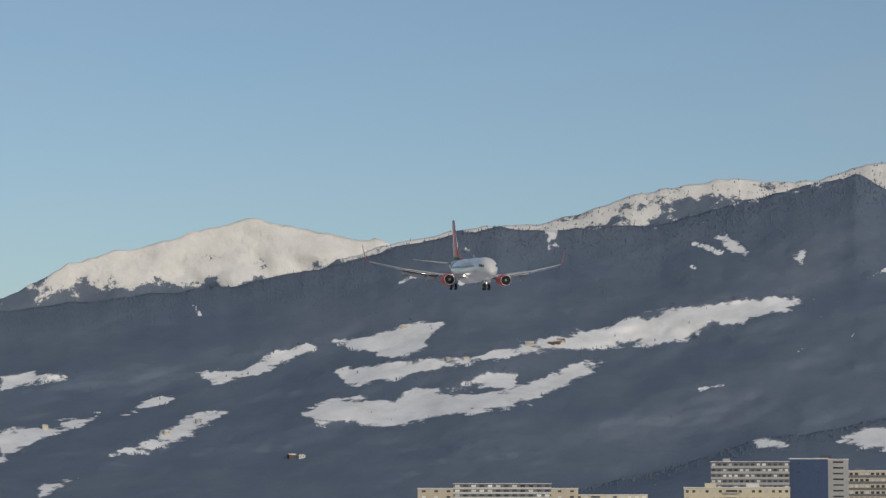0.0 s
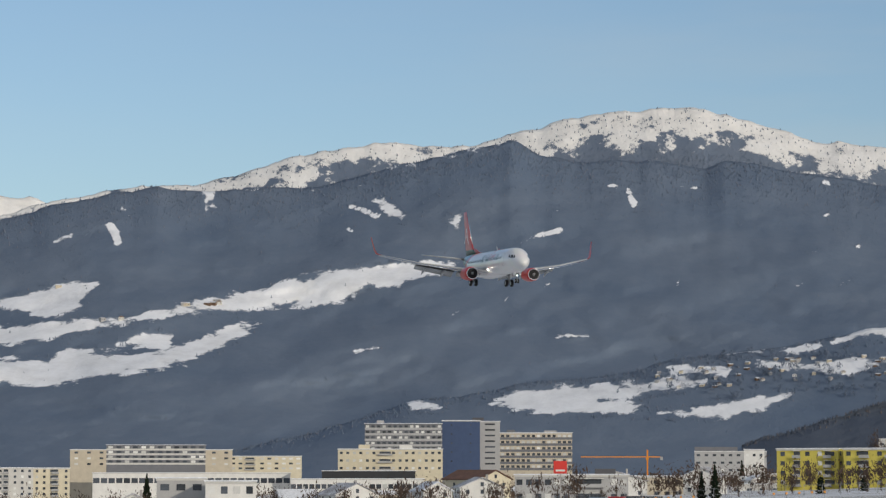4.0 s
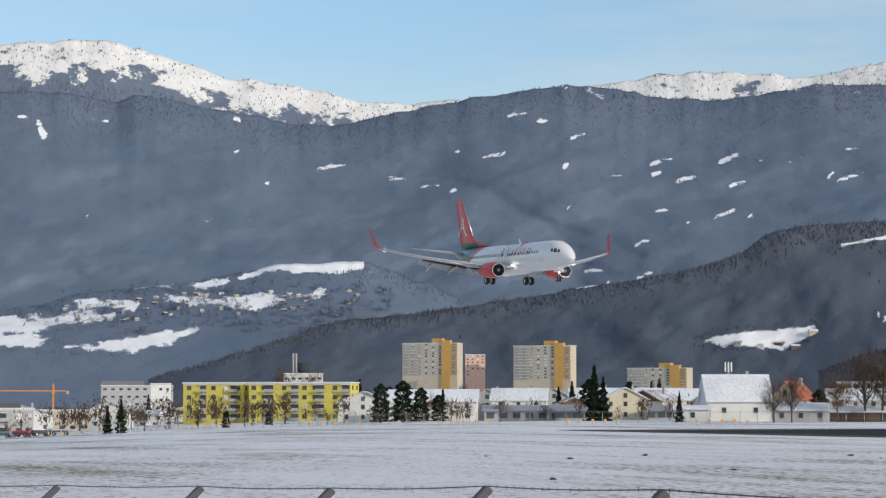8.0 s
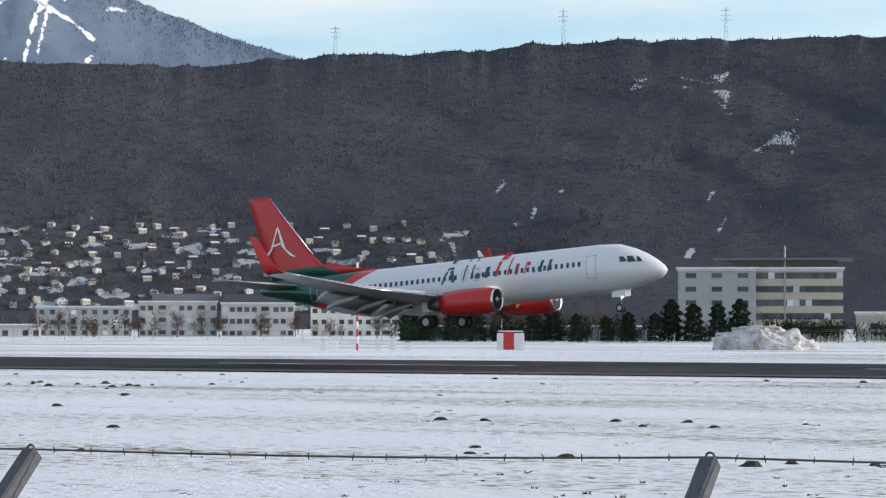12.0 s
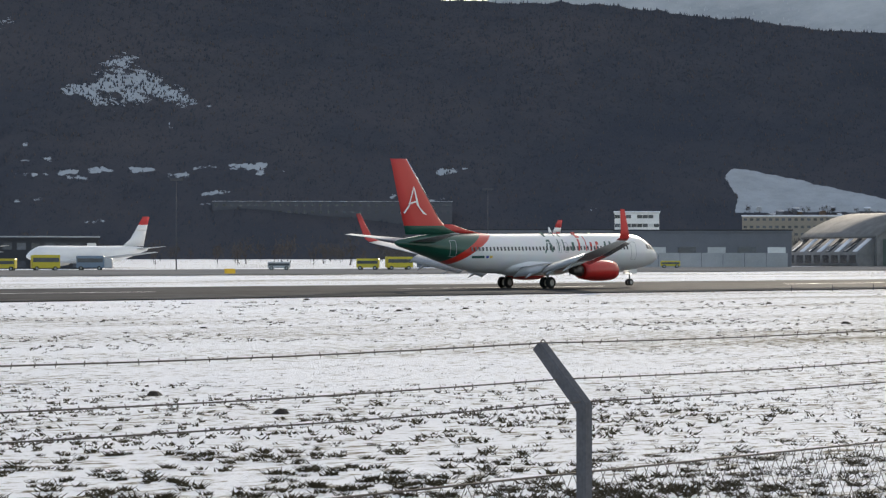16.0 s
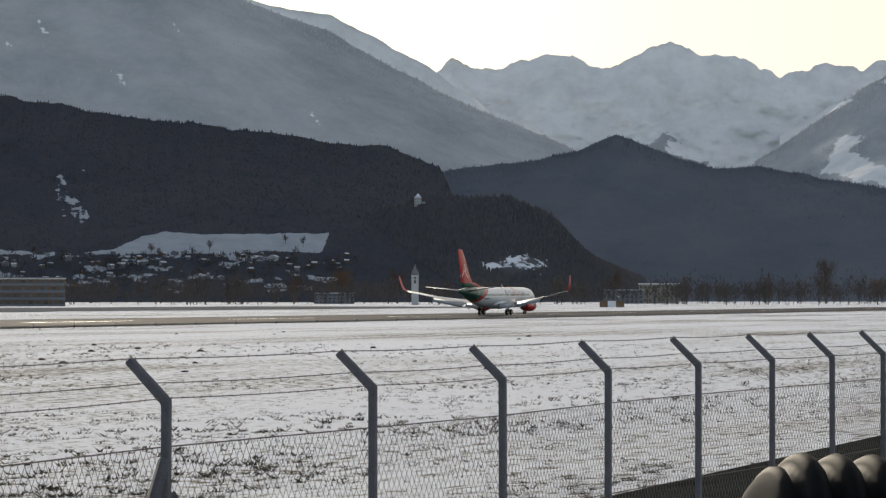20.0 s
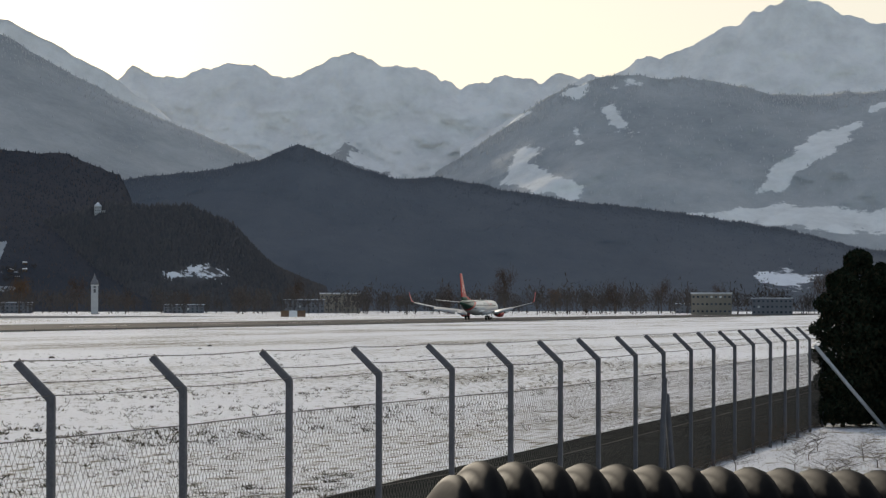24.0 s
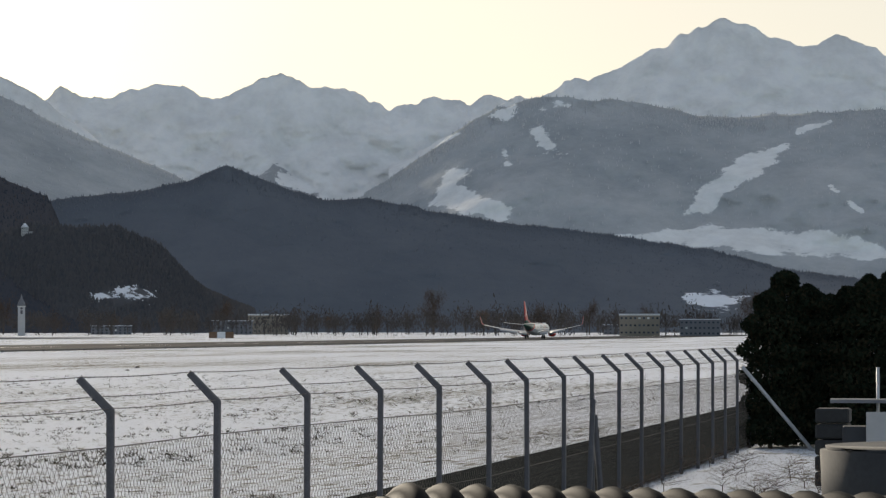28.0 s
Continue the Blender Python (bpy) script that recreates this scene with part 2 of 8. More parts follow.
class Range:
    """A mountain side between its foot and its crest, seen from the airfield."""

    def __init__(self, name, label, crest, r_foot, r_crest, mat, step=0.09, rows=90, lumps=0.03, lump_size=500.0, jag=0.03,
                 treeline=None, clearings=(), lines=(), z_foot=-40.0, soft_line=0.25, seed=1, power=1.0, rocks=()):
        self.rocks = rocks
        self.crest, self.rf, self.rc, self.zf = np.array(crest, float), r_foot, r_crest, z_foot
        self.lumps, self.lump_size, self.jag, self.seed, self.power = lumps, lump_size, jag, seed, power
        self.treeline, self.clearings, self.lines, self.soft = treeline, clearings, lines, soft_line
        self.a0, self.a1 = self.crest[0, 0], self.crest[-1, 0]
        na = int((self.a1 - self.a0) / step) + 1
        az, v = np.meshgrid(np.linspace(self.a0, self.a1, na), np.linspace(0, 1, rows), indexing="ij")
        x, y, z = self.place(az, v)
        el = np.degrees(np.arctan2(z - EYE[2], np.hypot(x, y)))
        bare_ = self.bare_at(az, el)
        pts = np.stack([x, y, z], -1)
        back = np.stack([x[:, -1] * (1 + 160 / r_crest), y[:, -1] * (1 + 160 / r_crest), z[:, -1] - 130], -1)[:, None]
        pts = np.concatenate([pts, back], 1)
        bare_ = np.concatenate([bare_, bare_[:, -1:]], 1)
        rows += 1
        i = np.arange(na - 1)[:, None] * rows + np.arange(rows - 1)[None]
        quads = np.stack([i, i + rows, i + rows + 1, i + 1], -1).reshape(-1, 4)
        me = bpy.data.meshes.new(name)
        me.from_pydata(pts.reshape(-1, 3).tolist(), [], quads.tolist())
        me.polygons.foreach_set("use_smooth", [True] * len(me.polygons))
        me.attributes.new("bare", "FLOAT", "POINT").data.foreach_set("value", bare_.reshape(-1).astype(np.float32))
        me.materials.append(mat)
        self.ob = tagged(new(name, me), label, kind="structure")

    def place(self, az, v):
        r = self.rf + (self.rc - self.rf) * v
        el = np.interp(az, self.crest[:, 0], self.crest[:, 1]) 
        broad = sum(np.interp(az + d, self.crest[:, 0], self.crest[:, 1]) for d in np.linspace(-2.0, 2.0, 9)) / 9
        el = broad + (el - broad) * v ** 5
        zc = EYE[2] + self.rc * np.tan(np.radians(el))
        b = np.radians(az)
        arc, up = b * self.rc / self.lump_size, v * (self.rc - self.rf + zc * 0.7) / self.lump_size
        spur = 1 - np.abs(fbm(arc * 0.8 + up * 0.45, up * 0.5, 4, self.seed + 9)) * 1.5
        bulge = fbm(arc * 1.7, up * 1.7 - arc * 0.5, 5, self.seed)
        push = self.lumps * self.rc * (0.6 * spur + 0.5 * bulge) * np.clip(4 * v * (1 - v), 0, 1) ** 0.7
        r = r + push
        x, y = r * np.sin(b), r * np.cos(b)
        z = self.zf + (zc - self.zf) * (v ** self.power) + push * 0.12
        z = z + self.rc * np.radians(self.jag * fbm(az * 2.2, az * 0 + self.seed, 5, self.seed)) * v ** 7
        return x, y, z

    def bare_at(self, az, el):
        o = np.full(az.shape, -0.6)
        for p in self.clearings:
            o = np.maximum(o, poly_open(az, el, p) * (1 if not self.rocks else 0.9 if p in self.rocks else 12) - (0.17 if p in self.rocks else 0))
        for pts, w in self.lines:
            o = np.maximum(o, line_open(az, el, pts, w) * (2.4 if not self.rocks else 4))
        if self.treeline is not None:
            t = np.array(self.treeline, float)
            o = np.maximum(o, (el - np.interp(az, t[:, 0], t[:, 1])) * self.soft)
        return o

    def wood(self, name, label, mat, count, px, lean=0.5, bare=0.0, v0=0.0, seed=3, sides=4, off=-0.015, slim=0.27, edge=0.0, sparse=0.05):
        """Conifers that cover the side, but for its clearings; px sets their height as an angle."""
        g = np.random.default_rng(seed)
        az, v = g.uniform(self.a0, self.a1, count), v0 + (1 - v0) * g.random(count) ** lean
        x, y, z = self.place(az, v)
        el = np.degrees(np.arctan2(z - EYE[2], np.hypot(x, y)))
        o = self.bare_at(az, el)
        keep = (o < off - np.abs(g.normal(0, 0.03, count))) | (g.random(count) < bare)
        if edge:
            chance = np.maximum(sparse, np.clip((v - 0.7) / 0.3, 0, 1) ** 5)
            keep &= (g.random(count) < chance) | ((o > -edge) & (g.random(count) < 0.4))
        for rock in self.rocks:
            keep |= (poly_open(az, el, rock) > 0) & (g.random(count) < 0.9)
        x, y, z = x[keep], y[keep], z[keep]
        n = len(x)
        h = np.hypot(x, y) * px / 4500 * g.uniform(0.6, 1.35, n)
        w = h * slim * g.uniform(0.75, 1.3, n)
        ang = g.uniform(0, 6.28, n)
        vs = np.zeros((n, sides + 1, 3))
        for k in range(sides):
            a = ang + 2 * math.pi * k / sides
            vs[:, k] = np.stack([x + w * np.cos(a), y + w * np.sin(a), z - h * 0.15], -1)
        vs[:, sides] = np.stack([x + w * 0.1 * np.cos(ang * 3), y, z + h], -1)
        base = np.arange(n)[:, None] * (sides + 1)
        tris = np.concatenate([np.concatenate([base + k, base + (k + 1) % sides, base + sides], 1) for k in range(sides)], 0)
        me = bpy.data.meshes.new(name)
        me.vertices.add(n * (sides + 1))
        me.vertices.foreach_set("co", vs.reshape(-1))
        me.loops.add(len(tris) * 3)
        me.loops.foreach_set("vertex_index", tris.reshape(-1).astype(np.int32))
        me.polygons.add(len(tris))
        me.polygons.foreach_set("loop_start", np.arange(0, len(tris) * 3, 3, dtype=np.int32))
        me.polygons.foreach_set("use_smooth", [True] * len(tris))
        me.update(calc_edges=True)
        me.validate()
        me.materials.append(mat)
        return tagged(new(name, me), label, "forest", kind="stuff")


SNOW = (0.86, 0.88, 0.92)
# Distance haze is put into the blue wood colours of the eastern ranges.
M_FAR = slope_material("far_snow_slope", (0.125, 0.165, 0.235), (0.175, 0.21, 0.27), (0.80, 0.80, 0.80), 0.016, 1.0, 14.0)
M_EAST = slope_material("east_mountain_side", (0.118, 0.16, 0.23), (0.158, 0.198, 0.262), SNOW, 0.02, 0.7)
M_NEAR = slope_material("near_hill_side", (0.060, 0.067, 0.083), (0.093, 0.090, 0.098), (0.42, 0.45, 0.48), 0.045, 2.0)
# Western wood and rock lifted to pale grey: haze painted into the base colour.
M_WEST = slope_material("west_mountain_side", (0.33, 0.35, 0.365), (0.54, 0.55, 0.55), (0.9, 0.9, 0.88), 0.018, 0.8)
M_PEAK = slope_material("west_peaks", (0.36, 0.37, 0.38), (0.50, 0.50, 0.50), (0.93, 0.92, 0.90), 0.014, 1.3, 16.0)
# Valley hill wood lightened and blued, a weaker painted haze.
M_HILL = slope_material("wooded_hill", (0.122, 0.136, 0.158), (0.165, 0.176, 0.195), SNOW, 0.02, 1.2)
# Eastern conifers carry the same painted blue haze.
T_EAST = tree_material("hazy_east_conifers", ((0.125, 0.17, 0.24), (0.15, 0.19, 0.255), (0.135, 0.178, 0.245), (0.17, 0.19, 0.24)))
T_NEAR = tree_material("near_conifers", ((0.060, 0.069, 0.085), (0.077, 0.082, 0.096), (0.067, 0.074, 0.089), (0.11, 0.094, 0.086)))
# Western conifers lifted to the same hazy grey.
T_WEST = tree_material("hazy_west_conifers", ((0.48, 0.49, 0.49), (0.54, 0.54, 0.54), (0.51, 0.515, 0.515)))
M_CASTLE = slope_material("castle_knoll", (0.09, 0.093, 0.10), (0.13, 0.127, 0.13), SNOW, 0.04, 1.6)
T_CASTLE = tree_material("castle_trees", ((0.085, 0.089, 0.097), (0.12, 0.116, 0.118), (0.10, 0.10, 0.105)))
# Valley hill conifers share that weaker haze tint.
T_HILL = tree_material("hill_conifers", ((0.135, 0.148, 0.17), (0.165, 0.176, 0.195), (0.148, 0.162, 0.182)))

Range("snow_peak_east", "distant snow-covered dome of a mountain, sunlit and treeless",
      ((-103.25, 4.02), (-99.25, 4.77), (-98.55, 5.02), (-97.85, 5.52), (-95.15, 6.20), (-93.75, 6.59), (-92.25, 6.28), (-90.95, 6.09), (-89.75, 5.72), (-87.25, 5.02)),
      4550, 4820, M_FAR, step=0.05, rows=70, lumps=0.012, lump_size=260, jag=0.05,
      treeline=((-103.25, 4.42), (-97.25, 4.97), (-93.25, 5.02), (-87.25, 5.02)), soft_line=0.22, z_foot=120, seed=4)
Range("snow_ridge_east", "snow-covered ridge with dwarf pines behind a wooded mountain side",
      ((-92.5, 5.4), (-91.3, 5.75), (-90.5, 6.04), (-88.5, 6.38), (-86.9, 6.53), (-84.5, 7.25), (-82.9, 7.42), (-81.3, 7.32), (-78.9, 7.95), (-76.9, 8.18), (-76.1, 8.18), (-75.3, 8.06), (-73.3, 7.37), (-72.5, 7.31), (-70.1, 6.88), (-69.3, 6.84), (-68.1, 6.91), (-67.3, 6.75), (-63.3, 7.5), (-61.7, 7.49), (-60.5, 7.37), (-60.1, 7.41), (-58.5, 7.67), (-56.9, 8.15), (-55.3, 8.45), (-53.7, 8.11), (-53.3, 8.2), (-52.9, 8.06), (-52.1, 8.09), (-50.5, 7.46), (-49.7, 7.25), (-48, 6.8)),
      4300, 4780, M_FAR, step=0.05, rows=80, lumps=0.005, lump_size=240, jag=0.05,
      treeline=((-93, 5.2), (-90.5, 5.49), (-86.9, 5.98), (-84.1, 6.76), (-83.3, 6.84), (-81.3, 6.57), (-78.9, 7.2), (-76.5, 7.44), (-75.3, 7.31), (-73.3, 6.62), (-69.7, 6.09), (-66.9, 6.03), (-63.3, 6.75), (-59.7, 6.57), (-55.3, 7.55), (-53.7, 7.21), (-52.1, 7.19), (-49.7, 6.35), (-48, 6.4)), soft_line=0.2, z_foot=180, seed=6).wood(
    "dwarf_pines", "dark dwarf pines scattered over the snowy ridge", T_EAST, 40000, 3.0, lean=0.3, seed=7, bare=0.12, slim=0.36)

MEADOWS = (
    ((-95.00, 3.11), (-94.62, 2.86), (-94.05, 2.93), (-93.30, 3.18), (-92.34, 3.69), (-92.53, 3.73), (-93.42, 3.47), (-93.93, 3.22)),
    ((-91.90, 3.82), (-90.63, 3.44), (-89.86, 3.63), (-89.48, 4.20), (-89.99, 4.29), (-90.63, 4.07), (-91.26, 3.88)),
    ((-91.83, 3.12), (-91.64, 2.80), (-90.50, 2.99), (-88.85, 3.31), (-88.72, 3.44), (-90.50, 3.37)),
    ((-88.97, 3.37), (-87.95, 3.50), (-86.05, 3.69), (-84.02, 3.81), (-83.40, 4.19), (-82.76, 4.18), (-81.13, 4.68), (-81.88, 4.75), (-84.40, 4.53), (-85.66, 4.13), (-87.44, 3.82)),
    ((-92.59, 2.17), (-92.27, 1.98), (-90.62, 1.92), (-89.48, 2.11), (-87.96, 2.33), (-86.69, 2.74), (-85.86, 3.31), (-86.30, 3.37), (-87.57, 2.87), (-88.59, 2.61), (-90.12, 2.80), (-90.50, 2.49), (-91.90, 2.55)),
    ((-88.97, 2.87), (-88.59, 3.12), (-87.76, 3.12), (-87.83, 2.74)),
    ((-96.86, 1.22), (-95.93, 1.41), (-95.05, 1.72), (-94.17, 2.29), (-95.18, 2.10), (-95.80, 1.72)),
    ((-99.30, 1.10), (-98.30, 1.66), (-97.12, 2.10), (-97.56, 2.07), (-98.55, 1.85), (-99.30, 1.72)),
    ((-99.30, 2.66), (-97.88, 3.00), (-98.56, 3.08), (-99.30, 2.97)),
    ((-96.62, 2.16), (-95.68, 2.42), (-95.37, 2.58), (-95.94, 2.54)),
    ((-98.41, 0.32), (-97.54, 0.75), (-98.35, 0.62)),
    ((-83.35, 6.15), (-82.99, 6.17), (-82.49, 5.76), (-82.62, 5.64)), ((-81.61, 5.69), (-81.30, 5.81), (-81.37, 5.50)),
    ((-87.12, 6.55), (-86.86, 6.55), (-86.80, 5.92), (-86.99, 5.92)),
)
RUNS = [(((-46.23, 6.08), (-45.59, 7.22), (-45.3, 8.2)), 0.05), (((-42.15, 5.68), (-42.34, 6.7), (-42.34, 8.6)), 0.08),
        (((-44.45, 4.81), (-43.43, 5.44), (-42.66, 5.62)), 0.04), (((-40, 5.85), (-39.74, 6.92), (-39.49, 7.23)), 0.045),
        (((-39.74, 5.91), (-39.49, 6.98)), 0.03), (((-38.48, 6.34), (-38.98, 6.79), (-39.86, 7.3), (-39.11, 7.23)), 0.05),
        (((-41.01, 6.94), (-40.37, 7.24), (-41.51, 7.82)), 0.05)]
GLADES_A = ((-95.05, 4.61, -94.9, 4.4, 0.025), (-90.4, 5.14, -90.02, 5.27, 0.038), (-89.19, 5.52, -89, 5.17, 0.076), (-88.94, 5.91, -88.74, 5.76, 0.025),
    (-87.08, 6.3, -87.01, 5.85, 0.038), (-83.88, 5.53, -83.76, 5.45, 0.032), (-83.75, 5.99, -83.18, 5.76, 0.051), (-83.64, 2.71, -83.13, 2.83, 0.038),
    (-79.95, 5.18, -79.05, 5.44, 0.038), (-79.12, 3.06, -78.41, 3.08, 0.032), (-77.92, 6.45, -77.71, 6.41, 0.025), (-77.48, 6.32, -77.36, 6.01, 0.057),
    (-76.34, 6.43, -75.96, 6.36, 0.025), (-73.12, 6.46, -73, 6.43, 0.025), (-72.78, 4.2, -72.53, 4.26, 0.025), (-72.4, 5.01, -72.25, 5.06, 0.019),
    (-71.32, 5.31, -70.62, 5.45, 0.032), (-69.6, 5.17, -69.24, 5.12, 0.032), (-68.93, 4.95, -68.47, 5.02, 0.025))
GLADES_B = ((-68.26, 4.77, -68.12, 4.91, 0.032), (-67.49, 5.61, -67.04, 5.68, 0.025), (-66.91, 6.56, -66.53, 6.62, 0.025), (-66.27, 6.43, -66.04, 6.39, 0.025),
    (-65.51, 6.05, -65.19, 6.13, 0.025), (-65.2, 3.03, -64.82, 3.07, 0.025), (-64.89, 2.44, -64.58, 2.48, 0.025), (-64.75, 5.14, -64.36, 5.19, 0.025),
    (-64.7, 2.8, -64.52, 2.88, 0.025), (-64.45, 2.61, -63.88, 2.65, 0.025), (-64.05, 3.63, -63.74, 3.75, 0.038), (-64.01, 2.9, -63.7, 3.01, 0.032),
    (-63.73, 5.43, -63.24, 5.55, 0.038), (-63.67, 5.18, -63.49, 5.26, 0.025), (-63.67, 4.35, -63.36, 4.43, 0.032), (-63.66, 6.48, -63.49, 6.58, 0.019),
    (-63.14, 5.06, -62.7, 5.14, 0.019), (-62.31, 4.21, -61.87, 4.36, 0.038), (-62.13, 5.48, -61.74, 5.63, 0.045))
GLADES_C = ((-61.93, 4.94, -61.64, 5.02, 0.032), (-60.66, 5.46, -60.28, 5.54, 0.032), (-59.7, 5.08, -59.58, 5.01, 0.019), (-59.58, 5.01, -58.94, 5.21, 0.038),
    (-59.39, 5.72, -59.07, 5.77, 0.032), (-58.17, 5.77, -57.53, 5.8, 0.038), (-57.47, 4.68, -56.96, 4.96, 0.032), (-57.3, 4.68, -57.2, 4.75, 0.032),
    (-56.64, 6.35, -56.19, 6.4, 0.025), (-56.51, 5.36, -56.26, 5.39, 0.019), (-56.32, 6.23, -56.23, 6.32, 0.025), (-55.42, 6.4, -55.3, 6.45, 0.032),
    (-55.36, 4.39, -55.05, 4.62, 0.032), (-55.35, 6.07, -55.23, 6.11, 0.025), (-55.28, 4.12, -54.97, 4.38, 0.025), (-55.24, 5.13, -55.08, 5.28, 0.038),
    (-55.16, 4.82, -55.04, 4.98, 0.032), (-53.83, 6.34, -53.58, 6.49, 0.032), (-53.73, 6.05, -53.54, 6.16, 0.032))
GLADES_D = ((-53.64, 5.79, -53.39, 5.91, 0.025), (-53.54, 5.53, -53.41, 5.59, 0.025), (-52.95, 3.89, -52.57, 3.95, 0.013), (-52.09, 6.36, -51.65, 6.41, 0.032),
    (-52.02, 4.34, -51.77, 4.6, 0.038), (-51.33, 5.04, -50.97, 5.28, 0.051), (-50.69, 5.81, -50.47, 5.87, 0.032), (-50.38, 5.66, -50.06, 5.79, 0.032),
    (-50.31, 3.94, -50.05, 4.17, 0.045), (-50.28, 4.44, -49.99, 4.23, 0.038), (-49.55, 5.25, -49.23, 5.38, 0.032), (-48.97, 4.17, -48.65, 4.09, 0.051),
    (-48.66, 5.59, -48.38, 5.89, 0.045), (-48.4, 6.27, -47.89, 6.52, 0.025), (-48.38, 5.19, -48.08, 5.32, 0.038), (-47.83, 4.81, -47.51, 4.94, 0.038),
    (-46.87, 6.71, -46.61, 6.74, 0.025), (-46.68, 6.46, -46.51, 6.36, 0.038), (-46.17, 5.95, -45.98, 6.84, 0.032))
GLADES_E = ((-46.1, 7.03, -45.34, 7.91, 0.051), (-44.57, 6.08, -44.31, 6.18, 0.025), (-44.12, 7.03, -43.87, 7.53, 0.038), (-43.93, 6.2, -43.55, 6.14, 0.032),
    (-38.61, 5.88, -38.46, 6.03, 0.032), (-38.16, 7.03, -37.72, 6.99, 0.038))
for a0, e0, a1, e1, w in GLADES_A + GLADES_B + GLADES_C + GLADES_D + GLADES_E:
    RUNS.append((((a0, e0), ((a0 + a1) / 2, (e0 + e1) / 2 + 0.03), (a1, e1)), w))
rs = np.random.default_rng(21)
for k in range(70):
    a = rs.uniform(-82, -38)
    e = rs.uniform(3.0, float(np.interp(a, (-82, -72, -60, -44, -38), (6.2, 5.8, 6.4, 8.0, 6.6))))
    w, h = rs.uniform(0.05, 0.2), rs.uniform(0.03, 0.14)
    RUNS.append((((a - w / 2, e - h / 2), (a + w / 2, e + h / 2)), rs.uniform(0.006, 0.016)))
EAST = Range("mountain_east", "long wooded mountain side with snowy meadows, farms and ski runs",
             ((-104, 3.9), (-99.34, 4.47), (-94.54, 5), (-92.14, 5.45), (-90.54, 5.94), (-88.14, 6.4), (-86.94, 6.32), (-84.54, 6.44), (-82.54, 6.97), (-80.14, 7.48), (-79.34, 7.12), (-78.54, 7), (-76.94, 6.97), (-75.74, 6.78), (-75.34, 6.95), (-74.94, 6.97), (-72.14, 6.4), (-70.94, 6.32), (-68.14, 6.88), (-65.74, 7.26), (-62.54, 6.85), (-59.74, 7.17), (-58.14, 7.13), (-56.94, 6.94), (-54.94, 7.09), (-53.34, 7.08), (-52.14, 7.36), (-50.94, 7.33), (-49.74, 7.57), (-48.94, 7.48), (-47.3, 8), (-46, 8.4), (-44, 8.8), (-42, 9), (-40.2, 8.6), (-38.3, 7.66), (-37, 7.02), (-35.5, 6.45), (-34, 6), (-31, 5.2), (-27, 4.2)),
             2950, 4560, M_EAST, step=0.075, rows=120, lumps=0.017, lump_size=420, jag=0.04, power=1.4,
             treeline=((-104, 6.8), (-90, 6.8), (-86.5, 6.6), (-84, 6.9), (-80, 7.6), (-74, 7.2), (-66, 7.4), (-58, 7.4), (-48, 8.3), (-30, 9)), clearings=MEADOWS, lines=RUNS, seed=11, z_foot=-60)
EAST.wood("forest_east", "far conifer forest with blue-grey haze painted into its colour", T_EAST, 260000, 4.2, lean=0.7, seed=5, bare=0.01, slim=0.3, edge=0.11, sparse=0.004)

VILLAGE_FIELDS = (
    ((-80.58, 1.53), (-80.07, 1.83), (-79.18, 1.94), (-77.52, 2), (-77.08, 2.06), (-76.25, 2.16), (-75.77, 2.06), (-76.25, 1.87), (-77.52, 1.71), (-78.16, 1.62), (-77.14, 1.55), (-77.46, 1.36), (-78.8, 1.3), (-80.07, 1.43)),
    ((-77.4, 1.3), (-76.26, 1.4), (-75.39, 1.55), (-74.48, 1.7), (-73.67, 1.8), (-74.53, 1.42), (-75.29, 1.23), (-76.26, 1.27)),
    ((-72.91, 2.91), (-72.48, 3.25), (-71.95, 3.43), (-71.2, 3.55), (-70.17, 3.75), (-70.18, 3.12), (-71.1, 3.04), (-71.95, 2.98)),
    ((-76.63, 2.38), (-75.17, 2.37), (-75.33, 2.21), (-76.44, 2.21)),
    ((-74.85, 2.46), (-73.02, 2.49), (-71.53, 2.54), (-71.11, 2.69), (-71.01, 2.54), (-71.96, 2.36), (-72.6, 2.24), (-74.1, 2.28)),
    ((-75.39, 2.72), (-74.41, 2.88), (-74.41, 2.78), (-75.28, 2.67)),
    ((-74.15, 2.75), (-73.23, 2.85), (-73.34, 2.68), (-74.15, 2.69)),
    ((-82.55, 1.65), (-81.85, 1.58), (-81.72, 1.43), (-82.35, 1.43)))
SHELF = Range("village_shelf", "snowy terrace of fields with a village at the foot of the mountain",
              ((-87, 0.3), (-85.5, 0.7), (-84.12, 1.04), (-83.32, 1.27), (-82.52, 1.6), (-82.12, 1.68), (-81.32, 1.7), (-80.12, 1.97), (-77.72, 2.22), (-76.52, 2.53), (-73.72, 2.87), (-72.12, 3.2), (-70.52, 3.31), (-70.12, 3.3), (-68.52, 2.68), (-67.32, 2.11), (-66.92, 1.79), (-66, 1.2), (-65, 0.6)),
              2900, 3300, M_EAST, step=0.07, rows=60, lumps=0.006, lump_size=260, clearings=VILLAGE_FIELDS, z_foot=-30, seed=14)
SHELF.wood("forest_shelf", "wood between the village fields with blue-grey haze painted in", T_EAST, 40000, 4.6, lean=0.8, seed=15, slim=0.3, edge=0.12, sparse=0.004)
